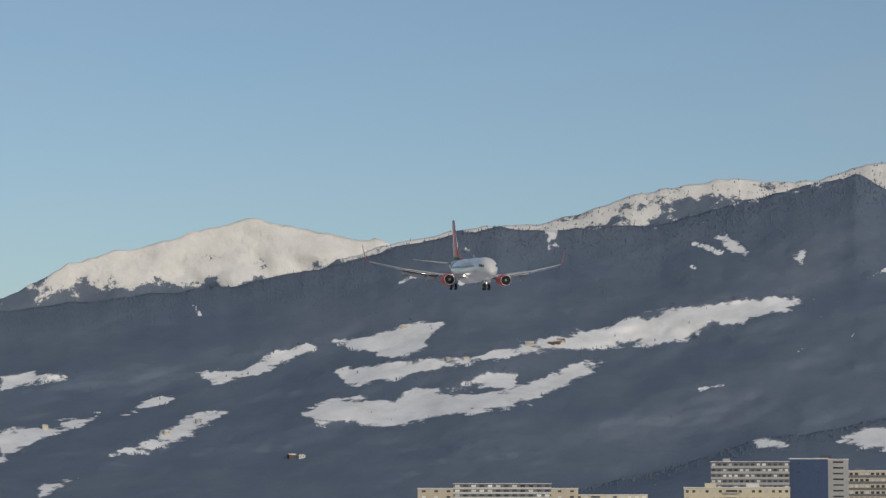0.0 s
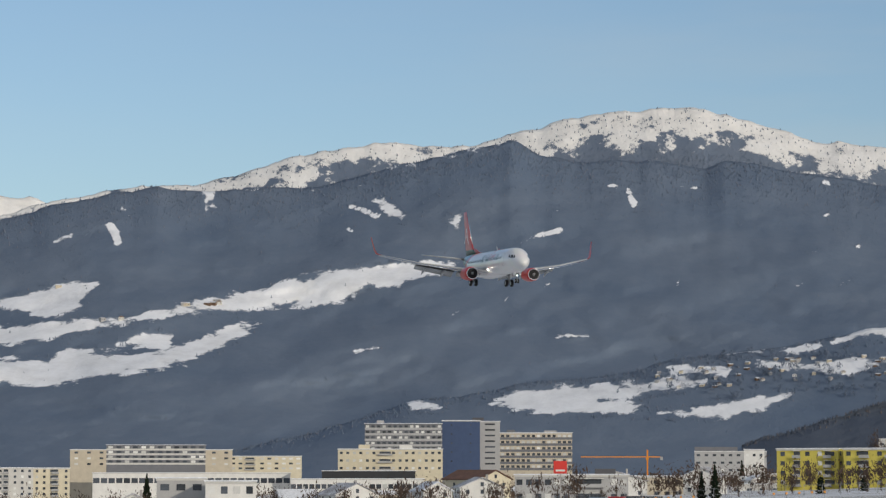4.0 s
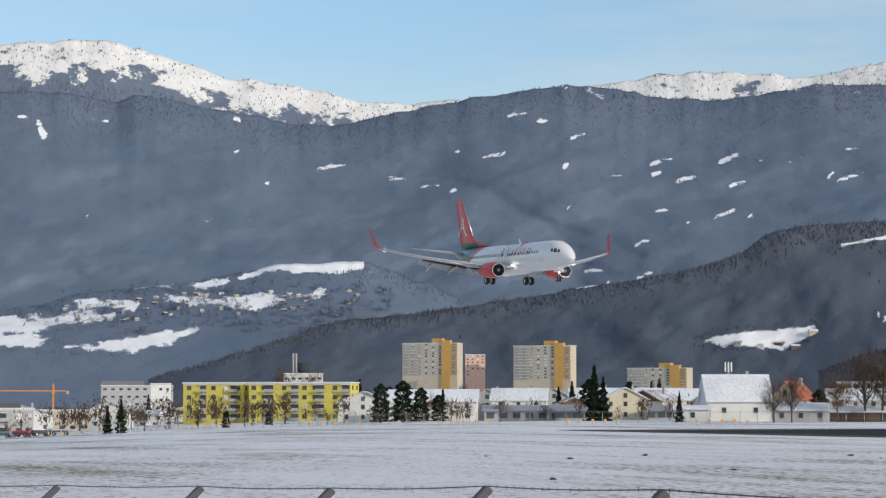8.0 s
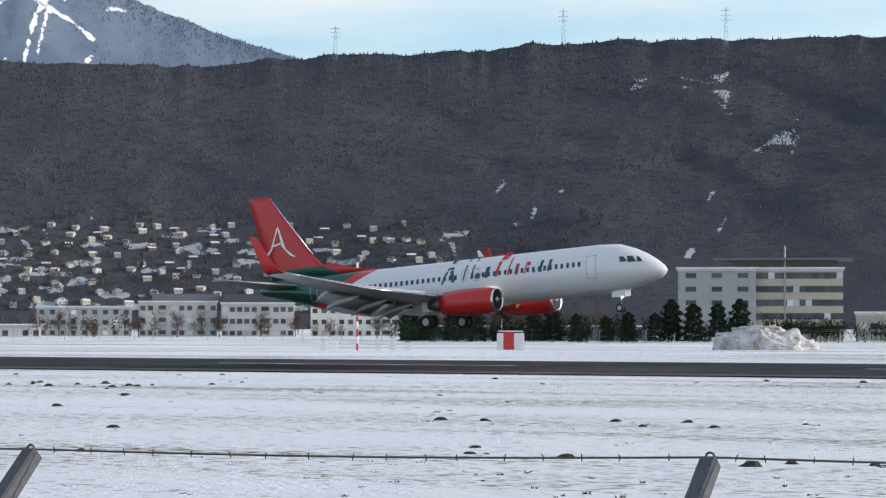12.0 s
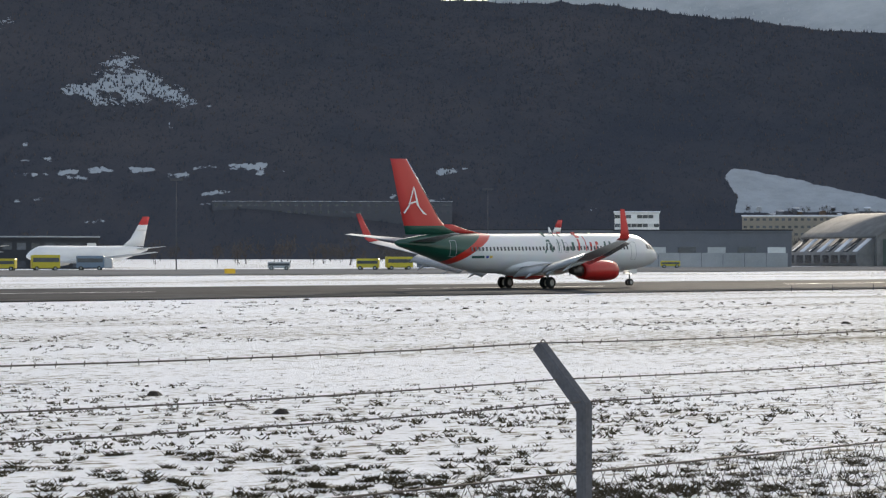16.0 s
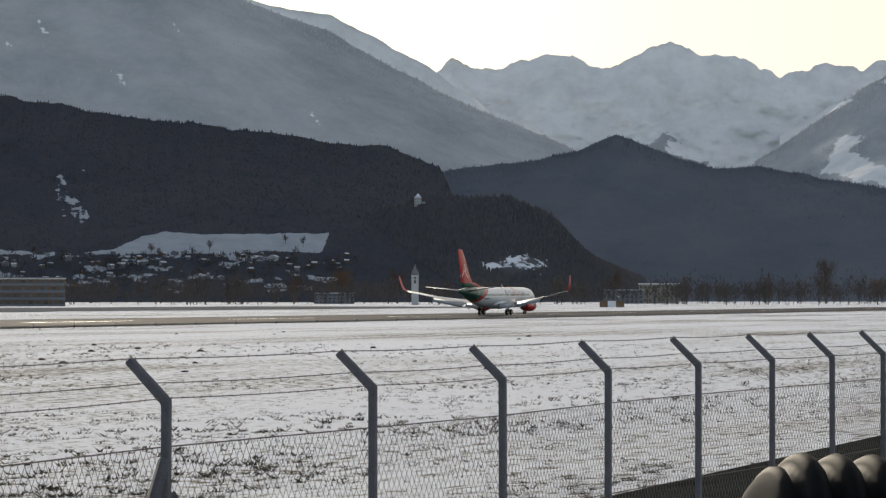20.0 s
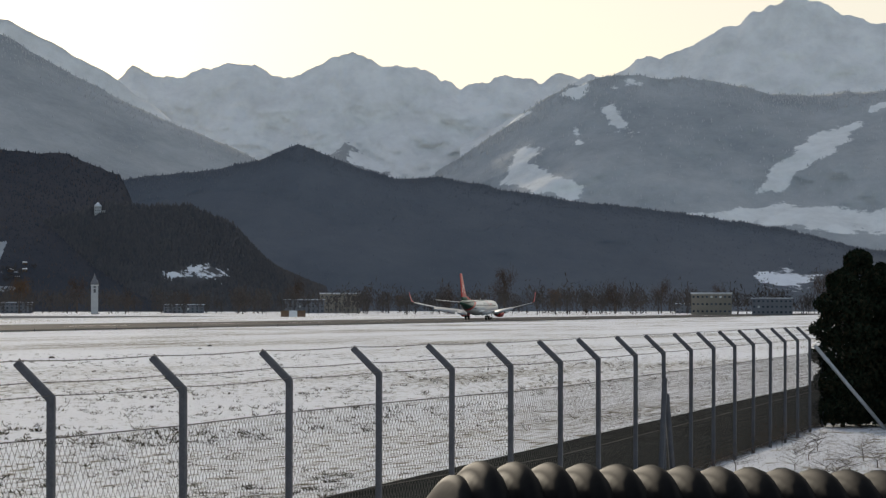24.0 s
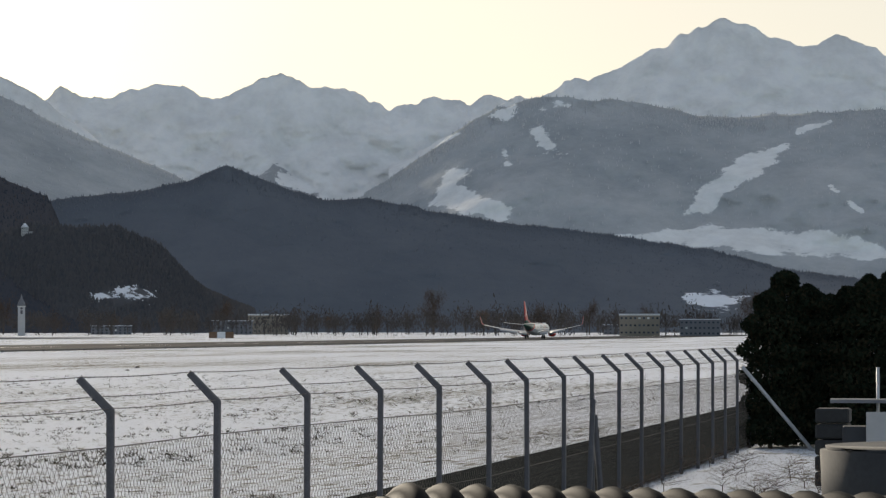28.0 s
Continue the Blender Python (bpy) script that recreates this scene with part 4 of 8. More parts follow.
BODY = ((18.2, .05, .05, -.55), (17.95, .42, .40, -.53), (17.4, .80, .76, -.43), (16.6, 1.18, 1.15, -.27), (15.6, 1.5, 1.5, -.12), (14.4, 1.74, 1.82, -.02),
        (12.6, 1.88, 1.93, 0), (8, 1.88, 1.93, 0), (3, 1.88, 1.93, 0), (-2, 1.88, 1.93, 0), (-6.5, 1.88, 1.93, 0), (-9, 1.85, 1.92, .08), (-11.5, 1.68, 1.68, .32),
        (-14, 1.38, 1.32, .64), (-16.3, 1.0, .92, .9), (-18.2, .6, .55, 1.05), (-19.2, .36, .34, 1.1), (-19.6, .15, .15, 1.12))
BX = [-s[0] for s in BODY]


def skin(x, z, side, off=0.012):
    """A point on the body's side at x and height z."""
    w, h, c = (float(np.interp(-x, BX, [s[k] for s in BODY])) for k in (1, 2, 3))
    u = max(-0.98, min(0.98, (z - c) / h))
    return Vector((x, side * (w * math.sqrt(1 - u * u) + off), z))


def skin_patch(pts, side, cols=6, off=0.014):
    """A thin painted patch on the body between two edge lines of equal length: pts = (low edge, high edge)."""
    bm = bmesh.new()
    grid = []
    for lo, hi in zip(*pts):
        grid.append([bm.verts.new(skin(lo[0] + (hi[0] - lo[0]) * t, lo[1] + (hi[1] - lo[1]) * t, side, off)) for t in np.linspace(0, 1, cols)])
    for a, b in zip(grid, grid[1:]):
        for k in range(cols - 1):
            bm.faces.new((a[k], b[k], b[k + 1], a[k + 1]) if side < 0 else (a[k], a[k + 1], b[k + 1], b[k]))
    return bm


def bar(x0, x1, z0, z1, slant, side, w=None):
    return skin_patch(([(x0, z0), (x1, z0)], [(x0 + slant, z1), (x1 + slant, z1)]), side)


def loft(sections, closed=True):
    """Sections of equal point count joined into one skin."""
    bm = bmesh.new()
    rings = [[bm.verts.new(p) for p in s] for s in sections]
    n = len(rings[0])
    for a, b in zip(rings, rings[1:]):
        for k in range(n if closed else n - 1):
            f = bm.faces.new((a[k], a[(k + 1) % n], b[(k + 1) % n], b[k]))
            f.smooth = True
    for r_ in (rings[0], rings[-1]):
        try:
            bm.faces.new(r_)
        except ValueError:
            pass
    bmesh.ops.recalc_face_normals(bm, faces=bm.faces)
    return bm


def airfoil(le, te, y, z, thick, dz=0.0, vertical=False):
    """A wing section from leading edge x to trailing edge x."""
    pts = []
    prof = ((0, 0), (.02, .35), (.1, .75), (.3, 1.0), (.6, .7), (.9, .22), (1, .02), (.9, -.1), (.6, -.35), (.3, -.55), (.1, -.5), (.02, -.25))
    for u, t in prof:
        x, h = le + (te - le) * u, t * thick * 0.5
        pts.append((x, y + h if vertical else y, z if vertical else z + h + dz * u))
    if vertical:
        pts = [(x, y + (t * thick * 0.5), z) for (x, _, z), (u, t) in zip(pts, ((u, t if k < 7 else -prof[12 - k][1] if 12 - k < 12 else t) for k, (u, t) in enumerate(prof)))]
    return pts


def sym(le, te, z, thick):
    prof = ((0, 0), (.03, .4), (.12, .8), (.35, 1), (.7, .6), (1, .04))
    up = [(le + (te - le) * u, t * thick / 2, z) for u, t in prof]
    return up + [(x, -y, z) for x, y, z in up[-1:0:-1]]


def wheel(name, parent, x, y, z, r, w):
    t = bmesh.new()
    prof = ((r * .55, -w / 2), (r * .9, -w / 2), (r, -w * .3), (r, w * .3), (r * .9, w / 2), (r * .55, w / 2))
    rings = [[t.verts.new((x + a * math.cos(q), y + b, z + a * math.sin(q))) for q in (2 * math.pi * k / 20 for k in range(20))] for a, b in prof]
    for a, b in zip(rings, rings[1:]):
        for k in range(20):
            t.faces.new((a[k], b[k], b[(k + 1) % 20], a[(k + 1) % 20])).smooth = True
    wh = part(name, t, TYRE, parent, "black tyred landing wheel")
    part("rim", tube([(x, y - w * .42, z), (x, y + w * .42, z)], [r * .56, r * .56], 16), STEEL, wh)
    return wh


def airliner():
    root = new("airliner")
    tagged(root, "white twin-engined airliner with red fin and engines, wheels down", "airplane")
    rings = []
    for x, w, h, c in BODY:
        rings.append([(x, w * math.sin(2 * math.pi * k / 32), c + h * math.cos(2 * math.pi * k / 32)) for k in range(32)])
    part("fuselage", loft(rings), livery(), root)
    part("belly_fairing", loft([[(x, w * math.sin(2 * math.pi * k / 20), -1.25 + h * math.cos(2 * math.pi * k / 20)) for k in range(20)]
                                for x, w, h in ((5.4, .1, .1), (4.4, 1.1, .7), (3, 1.7, .95), (-3, 1.95, 1.05), (-5.2, 1.5, .8), (-7, .2, .2))]), WHITE, root)
    # cockpit glass
    for side in (-1, 1):
        for k, (a, b, zl, zh) in enumerate(((16.68, 16.28, .24, .64), (16.22, 15.6, .27, .74), (15.54, 15.0, .33, .76))):
            lo, hi = [(a, zl), (b, zl)], [(a - .34, zh), (b - .12, zh)]
            part("cockpit_window", skin_patch((lo, hi), side, 5, 0.02), PANE, root)
        # cabin windows share one mesh
        first = None
        for k in range(46):
            x = 11.6 - k * 0.505
            if k in (20, 21):
                continue
            if first is None:
                bm = skin_patch(([(-.12, .28), (.12, .28)], [(-.12, .66), (.12, .66)]), side, 4, 0.016)
                first = part("cabin_window", bm, PANE, root)
                first.location = (x, 0, 0)
            else:
                ob = new("cabin_window", first.data)
                ob.parent, ob.location = root, (x, 0, 0)
        for xd, w_, z0, z1 in ((12.6, .43, -.75, 1.05), (-13.3, .38, -.25, 1.35), (2.35, .27, .05, 1.05), (1.3, .27, .05, 1.05)):
            bm = bmesh.new()
            for e0, e1 in (((xd - w_, z0), (xd - w_ + .05, z0)), ((xd + w_ - .05, z0), (xd + w_, z0))):
                add = skin_patch(([e0, e1], [(e0[0], z1), (e1[0], z1)]), side, 6, 0.013)
                me = bpy.data.meshes.new("t")
                add.to_mesh(me)
                add.free()
                bm.from_mesh(me)
                bpy.data.meshes.remove(me)
            for zz in (z0, z1 - .05):
                add = skin_patch(([(xd - w_, zz), (xd + w_, zz)], [(xd - w_, zz + .05), (xd + w_, zz + .05)]), side, 2, 0.013)
                me = bpy.data.meshes.new("t")
                add.to_mesh(me)
                add.free()
                bm.from_mesh(me)
                bpy.data.meshes.remove(me)
            part("door", bm, STEEL if xd > -5 else WINGGREY, root, "cabin door outline")
        # airline marking as plain slanted strokes
        strokes = ((1.0, 1.35, -.2, 1.75, 1.0, 1.0), (2.0, 2.55, -.1, 1.75, -.35, 1.0), (3.05, 3.3, .0, 1.75, .3, 1.0), (3.75, 4.0, .0, 1.7, .3, 1), (4.1, 4.7, .0, .35, .1, 1), (5.0, 5.6, .0, .8, .2, 1),
                   (5.95, 6.4, .0, 1.75, .5, 2), (6.3, 7.0, 1.3, 1.75, .1, 2), (7.1, 7.35, .0, 1.35, .25, 2), (7.75, 8.25, .0, .8, .15, 2), (8.6, 8.8, .0, .85, .2, 2), (8.9, 9.2, .6, .85, 0, 2),
                   (9.45, 9.65, .0, .2, 0, 1), (9.9, 10.35, .0, .85, .2, 1), (10.65, 11.1, .0, .85, .2, 1))
        for a, b, z0, z1, s, c in strokes:
            b = a + (b - a) * (.6 if z1 - z0 > .5 else .85)
            if side < 0:
                bm = bar(a - 1.9, b - 1.9, z0 + .2, z1 * 1.08 + .2, s, side)
            else:
                bm = bar(10.2 - b, 10.2 - a, z0 + .2, z1 * 1.08 + .2, -s, side)
            part("marking_stroke", bm, DARKMARK if c == 1 else RED, root)
        part("registration_bar", bar(-11.0, -9.4, -.42, -.18, 0, side), DARKMARK, root)
        part("flag", bar(-9.2, -8.85, -.42, -.18, 0, side), BLUE, root)
        part("flag", bar(-8.7, -8.35, -.42, -.18, 0, side), YELLOWF, root)
    # fin
    part("fin", loft([sym(-11.0, -18.3, 1.9, .3), sym(-12.9, -18.45, 2.6, .42), sym(-14.0, -18.75, 3.6, .4), sym(-17.75, -20.1, 8.6, .2), sym(-18.1, -20.25, 9.05, .12)]), fin_paint(), root)
    part("dorsal_fin", loft([sym(-7.6, -12.5, 1.95, .05), sym(-9.9, -12.9, 2.3, .14), sym(-12.0, -13.4, 2.85, .18)]), RED, root)
    part("fin_leading_edge", tube([(-14.05, 0, 3.7), (-18.05, 0, 8.95)], [.07, .05], 8), BARE, root)
    for side in (-1, 1):
        bm = bmesh.new()
        y = side * .235
        for quad in (((-17.35, 6.5), (-17.2, 6.3), (-16.6, 4.5), (-17.0, 4.75)), ((-17.0, 4.75), (-16.6, 4.5), (-15.6, 3.7), (-16.2, 3.9)), ((-18.1, 4.55), (-17.98, 4.5), (-17.3, 6.25), (-17.38, 6.4)),
                     ((-18.75, 3.95), (-18.6, 3.85), (-17.9, 4.6), (-18.02, 4.7)), ((-18.1, 4.85), (-18.0, 4.72), (-16.9, 4.98), (-17.0, 5.1))):
            f = bm.faces.new([bm.verts.new((x, y * (1 - (z - 3.5) * .085), z)) for x, z in quad])
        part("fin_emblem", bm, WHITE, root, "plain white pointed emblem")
    for s in (-1, 1):
        # wing with droop of the trailing edge devices
        wing_secs = [(3.6, -4.4, 1.2, -1.35, 1.0), (1.0, -3.9, 5.2, -.95, .62), (-2.6, -5.7, 11.4, .02, .36), (-5.6, -7.25, 16.7, 1.25, .2)]
        part("wing", loft([airfoil(a, b, s * y, z, t, -.1) for a, b, y, z, t in wing_secs]), WINGGREY, root)
        part("slat", loft([airfoil(a + .55, a - .15, s * y, z - .22, t * .5, .15) for a, b, y, z, t in ((.6, 0, 6.0, -.9, .5), (-2.6, 0, 11.4, .02, .4), (-5.2, 0, 16.2, 1.15, .26))]), BARE, root, "bare metal extended slat")
        part("winglet", loft([airfoil(-5.65, -7.25, s * 16.7, 1.25, .18), airfoil(-5.95, -7.3, s * 17.2, 1.5, .16), airfoil(-6.35, -7.45, s * 17.45, 2.1, .13), airfoil(-7.35, -7.95, s * 17.85, 4.1, .06)]), RED, root, "upswept red winglet")
        for y0, y1, x0, x1, z0, z1 in ((2.1, 4.9, -4.0, -3.75, -1.35, -1.1), (5.5, 11.2, -3.75, -5.5, -1.02, -.08)):
            part("flap", loft([[(x0, s * y0, z0 + .1), (x0 - 1.0, s * y0, z0 - .35), (x0 - 1.75, s * y0, z0 - 1.0), (x0 - .9, s * y0, z0 - .55), (x0, s * y0, z0 - .15)],
                               [(x1, s * y1, z1 + .08), (x1 - .75, s * y1, z1 - .25), (x1 - 1.3, s * y1, z1 - .72), (x1 - .7, s * y1, z1 - .42), (x1, s * y1, z1 - .12)]]), WINGGREY, root, "lowered wing flap")
            part("flap_well", loft([[(x0 + .5, s * y0, z0 - .12), (x0 - .05, s * y0, z0 - .28), (x0 + .5, s * y0, z0 - .3)], [(x1 + .45, s * y1, z1 - .1), (x1, s * y1, z1 - .2), (x1 + .45, s * y1, z1 - .24)]]), DARKGREY, root)
        for y in (3.9, 7.0, 9.9):
            zz = -1.35 + (y - 1.2) * .118
            xx = float(np.interp(y, (1.2, 5.2, 11.4), (-4.2, -3.9, -5.6)))
            part("flap_fairing", tube([(xx + 1.6, s * y, zz - .35), (xx + .7, s * y, zz - .52), (xx - .6, s * y, zz - .75), (xx - 1.9, s * y, zz - 1.35)], [.05, .2, .22, .04], 8), WINGGREY, root)
        part("tailplane", loft([airfoil(-14.9, -18.3, s * .5, 1.2, .42), airfoil(-18.2, -19.6, s * 7.1, 1.95, .14)]), WINGGREY, root)
        # engine
        eng = part("engine", loft([[(x, s * 4.83 + r * math.sin(2 * math.pi * k / 28), -1.75 + r * .97 * math.cos(2 * math.pi * k / 28)) for k in range(28)]
                                   for x, r in ((5.75, .93), (5.2, 1.03), (4.2, 1.08), (2.8, 1.05), (1.7, .93), (1.0, .80))], True), RED, root, "red engine cowling")
        lip = bmesh.new()
        rr = [[lip.verts.new((x, s * 4.83 + r * math.sin(2 * math.pi * k / 28), -1.75 + r * .97 * math.cos(2 * math.pi * k / 28))) for k in range(28)]
              for x, r in ((5.6, .955), (5.85, .9), (5.9, .85), (5.8, .79), (5.3, .77))]
        for a, b in zip(rr, rr[1:]):
            for k in range(28):
                lip.faces.new((a[k], a[(k + 1) % 28], b[(k + 1) % 28], b[k])).smooth = True
        part("intake_lip", lip, BARE, eng, "polished metal intake lip")
        fan = bmesh.new()
        c = fan.verts.new((5.79, s * 4.83, -1.75))
        ring = [fan.verts.new((5.77, s * 4.83 + .86 * math.sin(2 * math.pi * k / 28), -1.75 + .84 * math.cos(2 * math.pi * k / 28))) for k in range(28)]
        for k in range(28):
            fan.faces.new((c, ring[(k + 1) % 28], ring[k]))
        part("fan", fan, FANM, eng)
        part("spinner", tube([(5.76, s * 4.83, -1.75), (5.86, s * 4.83, -1.75), (5.98, s * 4.83, -1.75)], [.24, .16, .02], 14), STEEL, eng)
        part("exhaust", tube([(1.3, s * 4.83, -1.75), (.4, s * 4.83, -1.72), (-.3, s * 4.83, -1.7)], [.62, .5, .36], 18), HOT, eng)
        part("pylon", loft([sym_[0] for sym_ in ([[(x, s * 4.83 + w, z) for x, w, z in ((4.2, 0, -.72), (3.2, .16, -.68), (.6, .16, -.9), (-1.2, 0, -1.0), (.6, -.16, -.9), (3.2, -.16, -.68))]],
                                                 [[(x, s * 4.83 + w, z) for x, w, z in ((1.6, 0, -.95), (1.0, .12, -.85), (-.4, .12, -1.05), (-1.4, 0, -1.15), (-.4, -.12, -1.05), (1.0, -.12, -.85))]])]), WINGGREY, eng)
        # main gear
        gear = part("main_gear", tube([(-1.4, s * 2.75, -1.2), (-1.6, s * 2.86, -2.9)], [.14, .11], 10), STEEL, root)
        part("gear_door", box(-2.0, -1.0, s * 3.12 - .03, s * 3.12 + .03, -2.1, -1.1), WHITE, gear)
        part("gear_brace", tube([(-1.5, s * 1.6, -1.4), (-1.6, s * 2.8, -2.3)], [.07, .07], 8), STEEL, gear)
        for dy in (-.42, .42):
            wheel("wheel", root, -1.6, s * 2.86 + dy, -2.9, .565, .4)
    nose = part("nose_gear", tube([(14.1, 0, -1.5), (14.0, 0, -3.1)], [.09, .07], 10), STEEL, root)
    for s in (-1, 1):
        part("gear_door", box(13.5, 14.7, s * .42 - .02, s * .42 + .02, -2.25, -1.75), WHITE, nose)
        wheel("wheel", root, 14.0, s * .2, -3.12, .345, .2)
    part("antenna", loft([sym(2.2, 1.7, 2.0, .06), sym(1.85, 1.6, 2.55, .04)]), WHITE, root)
    part("antenna", loft([sym(5.2, 4.8, -2.0, .06), sym(4.9, 4.7, -2.3, .04)]), WHITE, root)
    for k, (x, y, z, r) in enumerate(((3.75, 1.95, -1.05, .07), (3.75, -1.95, -1.05, .07), (14.2, 0, -2.3, .045))):
        bm = bmesh.new()
        bmesh.ops.create_icosphere(bm, subdivisions=2, radius=r, matrix=Matrix.Translation((x, y, z)))
        part("landing_light", bm, LAMP, root, "lit landing light")
    return root


FLIGHT = (
    (0.0, -431.8, 9.2, 44.5, 9.1, -4.6, 0.0), (1.0, -424.1, 22.2, 41.9, 8.1, -4.1, 0.0), (2.0, -414.2, 36.1, 39.7, 6.7, -3.7, 0.0), (5.0, -369.7, 79.8, 33.9, 3.8, -1.9, 0.0),
    (6.0, -352.8, 96.6, 32.0, 2.5, -1.7, 0.0), (7.0, -333.7, 114.2, 28.4, 1.6, -1.8, 0.0), (8.0, -312.8, 134.1, 23.3, 0.9, -1.0, 0.2), (9.0, -285.9, 156.0, 18.5, 0.4, 0.2, 0.0),
    (9.5, -268.5, 167.0, 16.2, 0.1, 0.2, -0.1), (10.0, -246.0, 174.8, 14.5, 0.0, 0.2, -0.3), (10.5, -217.5, 178.5, 12.0, 0.1, 1.0, -0.3), (11.0, -178.4, 179.6, 9.6, 0.4, 2.3, -0.2),
    (11.5, -141.3, 178.6, 7.9, 0.2, 3.8, -0.1), (12.0, -102.5, 176.2, 6.7, 0.0, 4.8, 0.2), (12.5, -66.3, 174.6, 6.2, 0.0, 4.7, 0.0), (13.0, -31.0, 174.0, 5.8, 0.0, 4.5, 0.0),
    (13.5, 4.0, 173.7, 5.4, 0.2, 4.3, 0.0), (14.0, 39.0, 173.6, 5.0, 0.4, 4.1, 0.0), (14.5, 74.5, 173.5, 4.5, 0.7, 3.9, 0.0), (15.0, 111.1, 173.6, 4.0, 1.0, 3.6, -0.3),
    (15.5, 147.2, 174.2, 3.72, 1.0, 1.8, 0.0), (16.0, 183.2, 175.0, 3.62, 0.9, 0.5, 0.0), (17.0, 256.2, 177.4, 3.62, 0.2, 0.3, 0.0), (18.0, 323.6, 176.8, 3.6, -0.8, 0.2, 0.0),
    (20.0, 463.4, 180.7, 3.6, -0.9, 0.2, 0.0), (22.0, 587.9, 181.3, 3.6, -0.8, 0.0, 0.0), (25.0, 722.0, 174.8, 3.6, 0.1, 0.0, 0.0), (26.0, 768.0, 175.2, 3.6, 0.2, 0.0, 0.0), (28.0, 850.0, 175.6, 3.6, 0.0, 0.0, 0.0),
)
plane = airliner()

# ---- town ----
# The 0.235 beige is darkened: backlight shade put into the plaster colour.
PLASTER = {k: material(k + "_plaster", c, 0.85, vary=0.1, scale=0.25, bump=0.15, bump_scale=4) for k, c in {
    "white": (0.70, 0.69, 0.66), "cream": (0.62, 0.56, 0.42), "grey": (0.40, 0.40, 0.40), "yellow": (0.62, 0.53, 0.11), "lemon": (0.60, 0.55, 0.42), "ochre": (0.52, 0.31, 0.09), "beige": (0.52, 0.46, 0.36),
    "dark": (0.09, 0.09, 0.10), "slate": (0.16, 0.165, 0.18), "blue": (0.05, 0.08, 0.16), "red": (0.40, 0.06, 0.04), "pink": (0.65, 0.42, 0.34), "pale": (0.56, 0.55, 0.52), "backlit_beige": (0.235, 0.205, 0.165), "brown": (0.14, 0.09, 0.06), "black": (0.035, 0.037, 0.042)}.items()}
ROOFSNOW = material("snow_on_roof", (0.86, 0.88, 0.92), 0.7, second=(0.6, 0.62, 0.66), scale=0.12, bump=0.3, bump_scale=1.5)
THINSNOW = material("melting_snow_on_tiles", (0.80, 0.82, 0.86), 0.7, second=(0.16, 0.13, 0.12), scale=0.22, bump=0.3, bump_scale=2)
TILES = material("brown_roof_tiles", (0.15, 0.075, 0.05), 0.8, vary=0.3, scale=0.5, bump=0.4, bump_scale=8)
REDTILE = material("red_roof_tiles", (0.36, 0.11, 0.06), 0.8, vary=0.25, scale=0.5, bump=0.4, bump_scale=8)
GLASS = material("dark_window_glass", (0.06, 0.07, 0.085), 0.12, vary=0.3, scale=0.8, random_tint=0.9)
BLIND = material("pale_window_blind", (0.62, 0.62, 0.6), 0.6, vary=0.1, scale=1.0, random_tint=0.5)
CONCRETE = material("weathered_concrete", (0.36, 0.35, 0.34), 0.85, vary=0.25, scale=0.6, bump=0.3, bump_scale=12)
METALROOF = material("ribbed_metal_cladding", (0.34, 0.35, 0.36), 0.45, metal=0.3, vary=0.15, scale=0.3)
TIMBER = material("brown_timber", (0.17, 0.10, 0.06), 0.8, vary=0.3, scale=0.8, bump=0.3, bump_scale=10)
DARKGLASS = material("dark_glass_front", (0.02, 0.024, 0.03), 0.08, vary=0.4, scale=0.2, spec=0.7)


def frame_at(ob, az, dist, z, turn=0.0):
    p = at(az, dist, z)
    ob.matrix_world = Matrix.Translation(p) @ Matrix.Rotation(radians(-az + turn), 4, "Z")
    return ob


PANE_MESHES = {}


def panes(parent, spots, w, h, mat=None, name="window", depth=0.12):
    """Windows of one size set into a front: shared mesh, one object each; spots = (x, y, z, faces) with faces 0 front, 1 right, -1 left."""
    key = (round(w, 2), round(h, 2), (mat or GLASS).name, depth)
    if key not in PANE_MESHES:
        me = bpy.data.meshes.new(name)
        bm = box(-w / 2, w / 2, -depth, 0.05, -h / 2, h / 2)
        bm.to_mesh(me)
        bm.free()
        me.materials.append(mat or GLASS)
        PANE_MESHES[key] = me
    for x, y, z, f in spots:
        ob = new(name, PANE_MESHES[key])
        ob.parent = parent
        ob.matrix_local = Matrix.Translation((x, y, z)) @ Matrix.Rotation(radians(90 * f), 4, "Z")


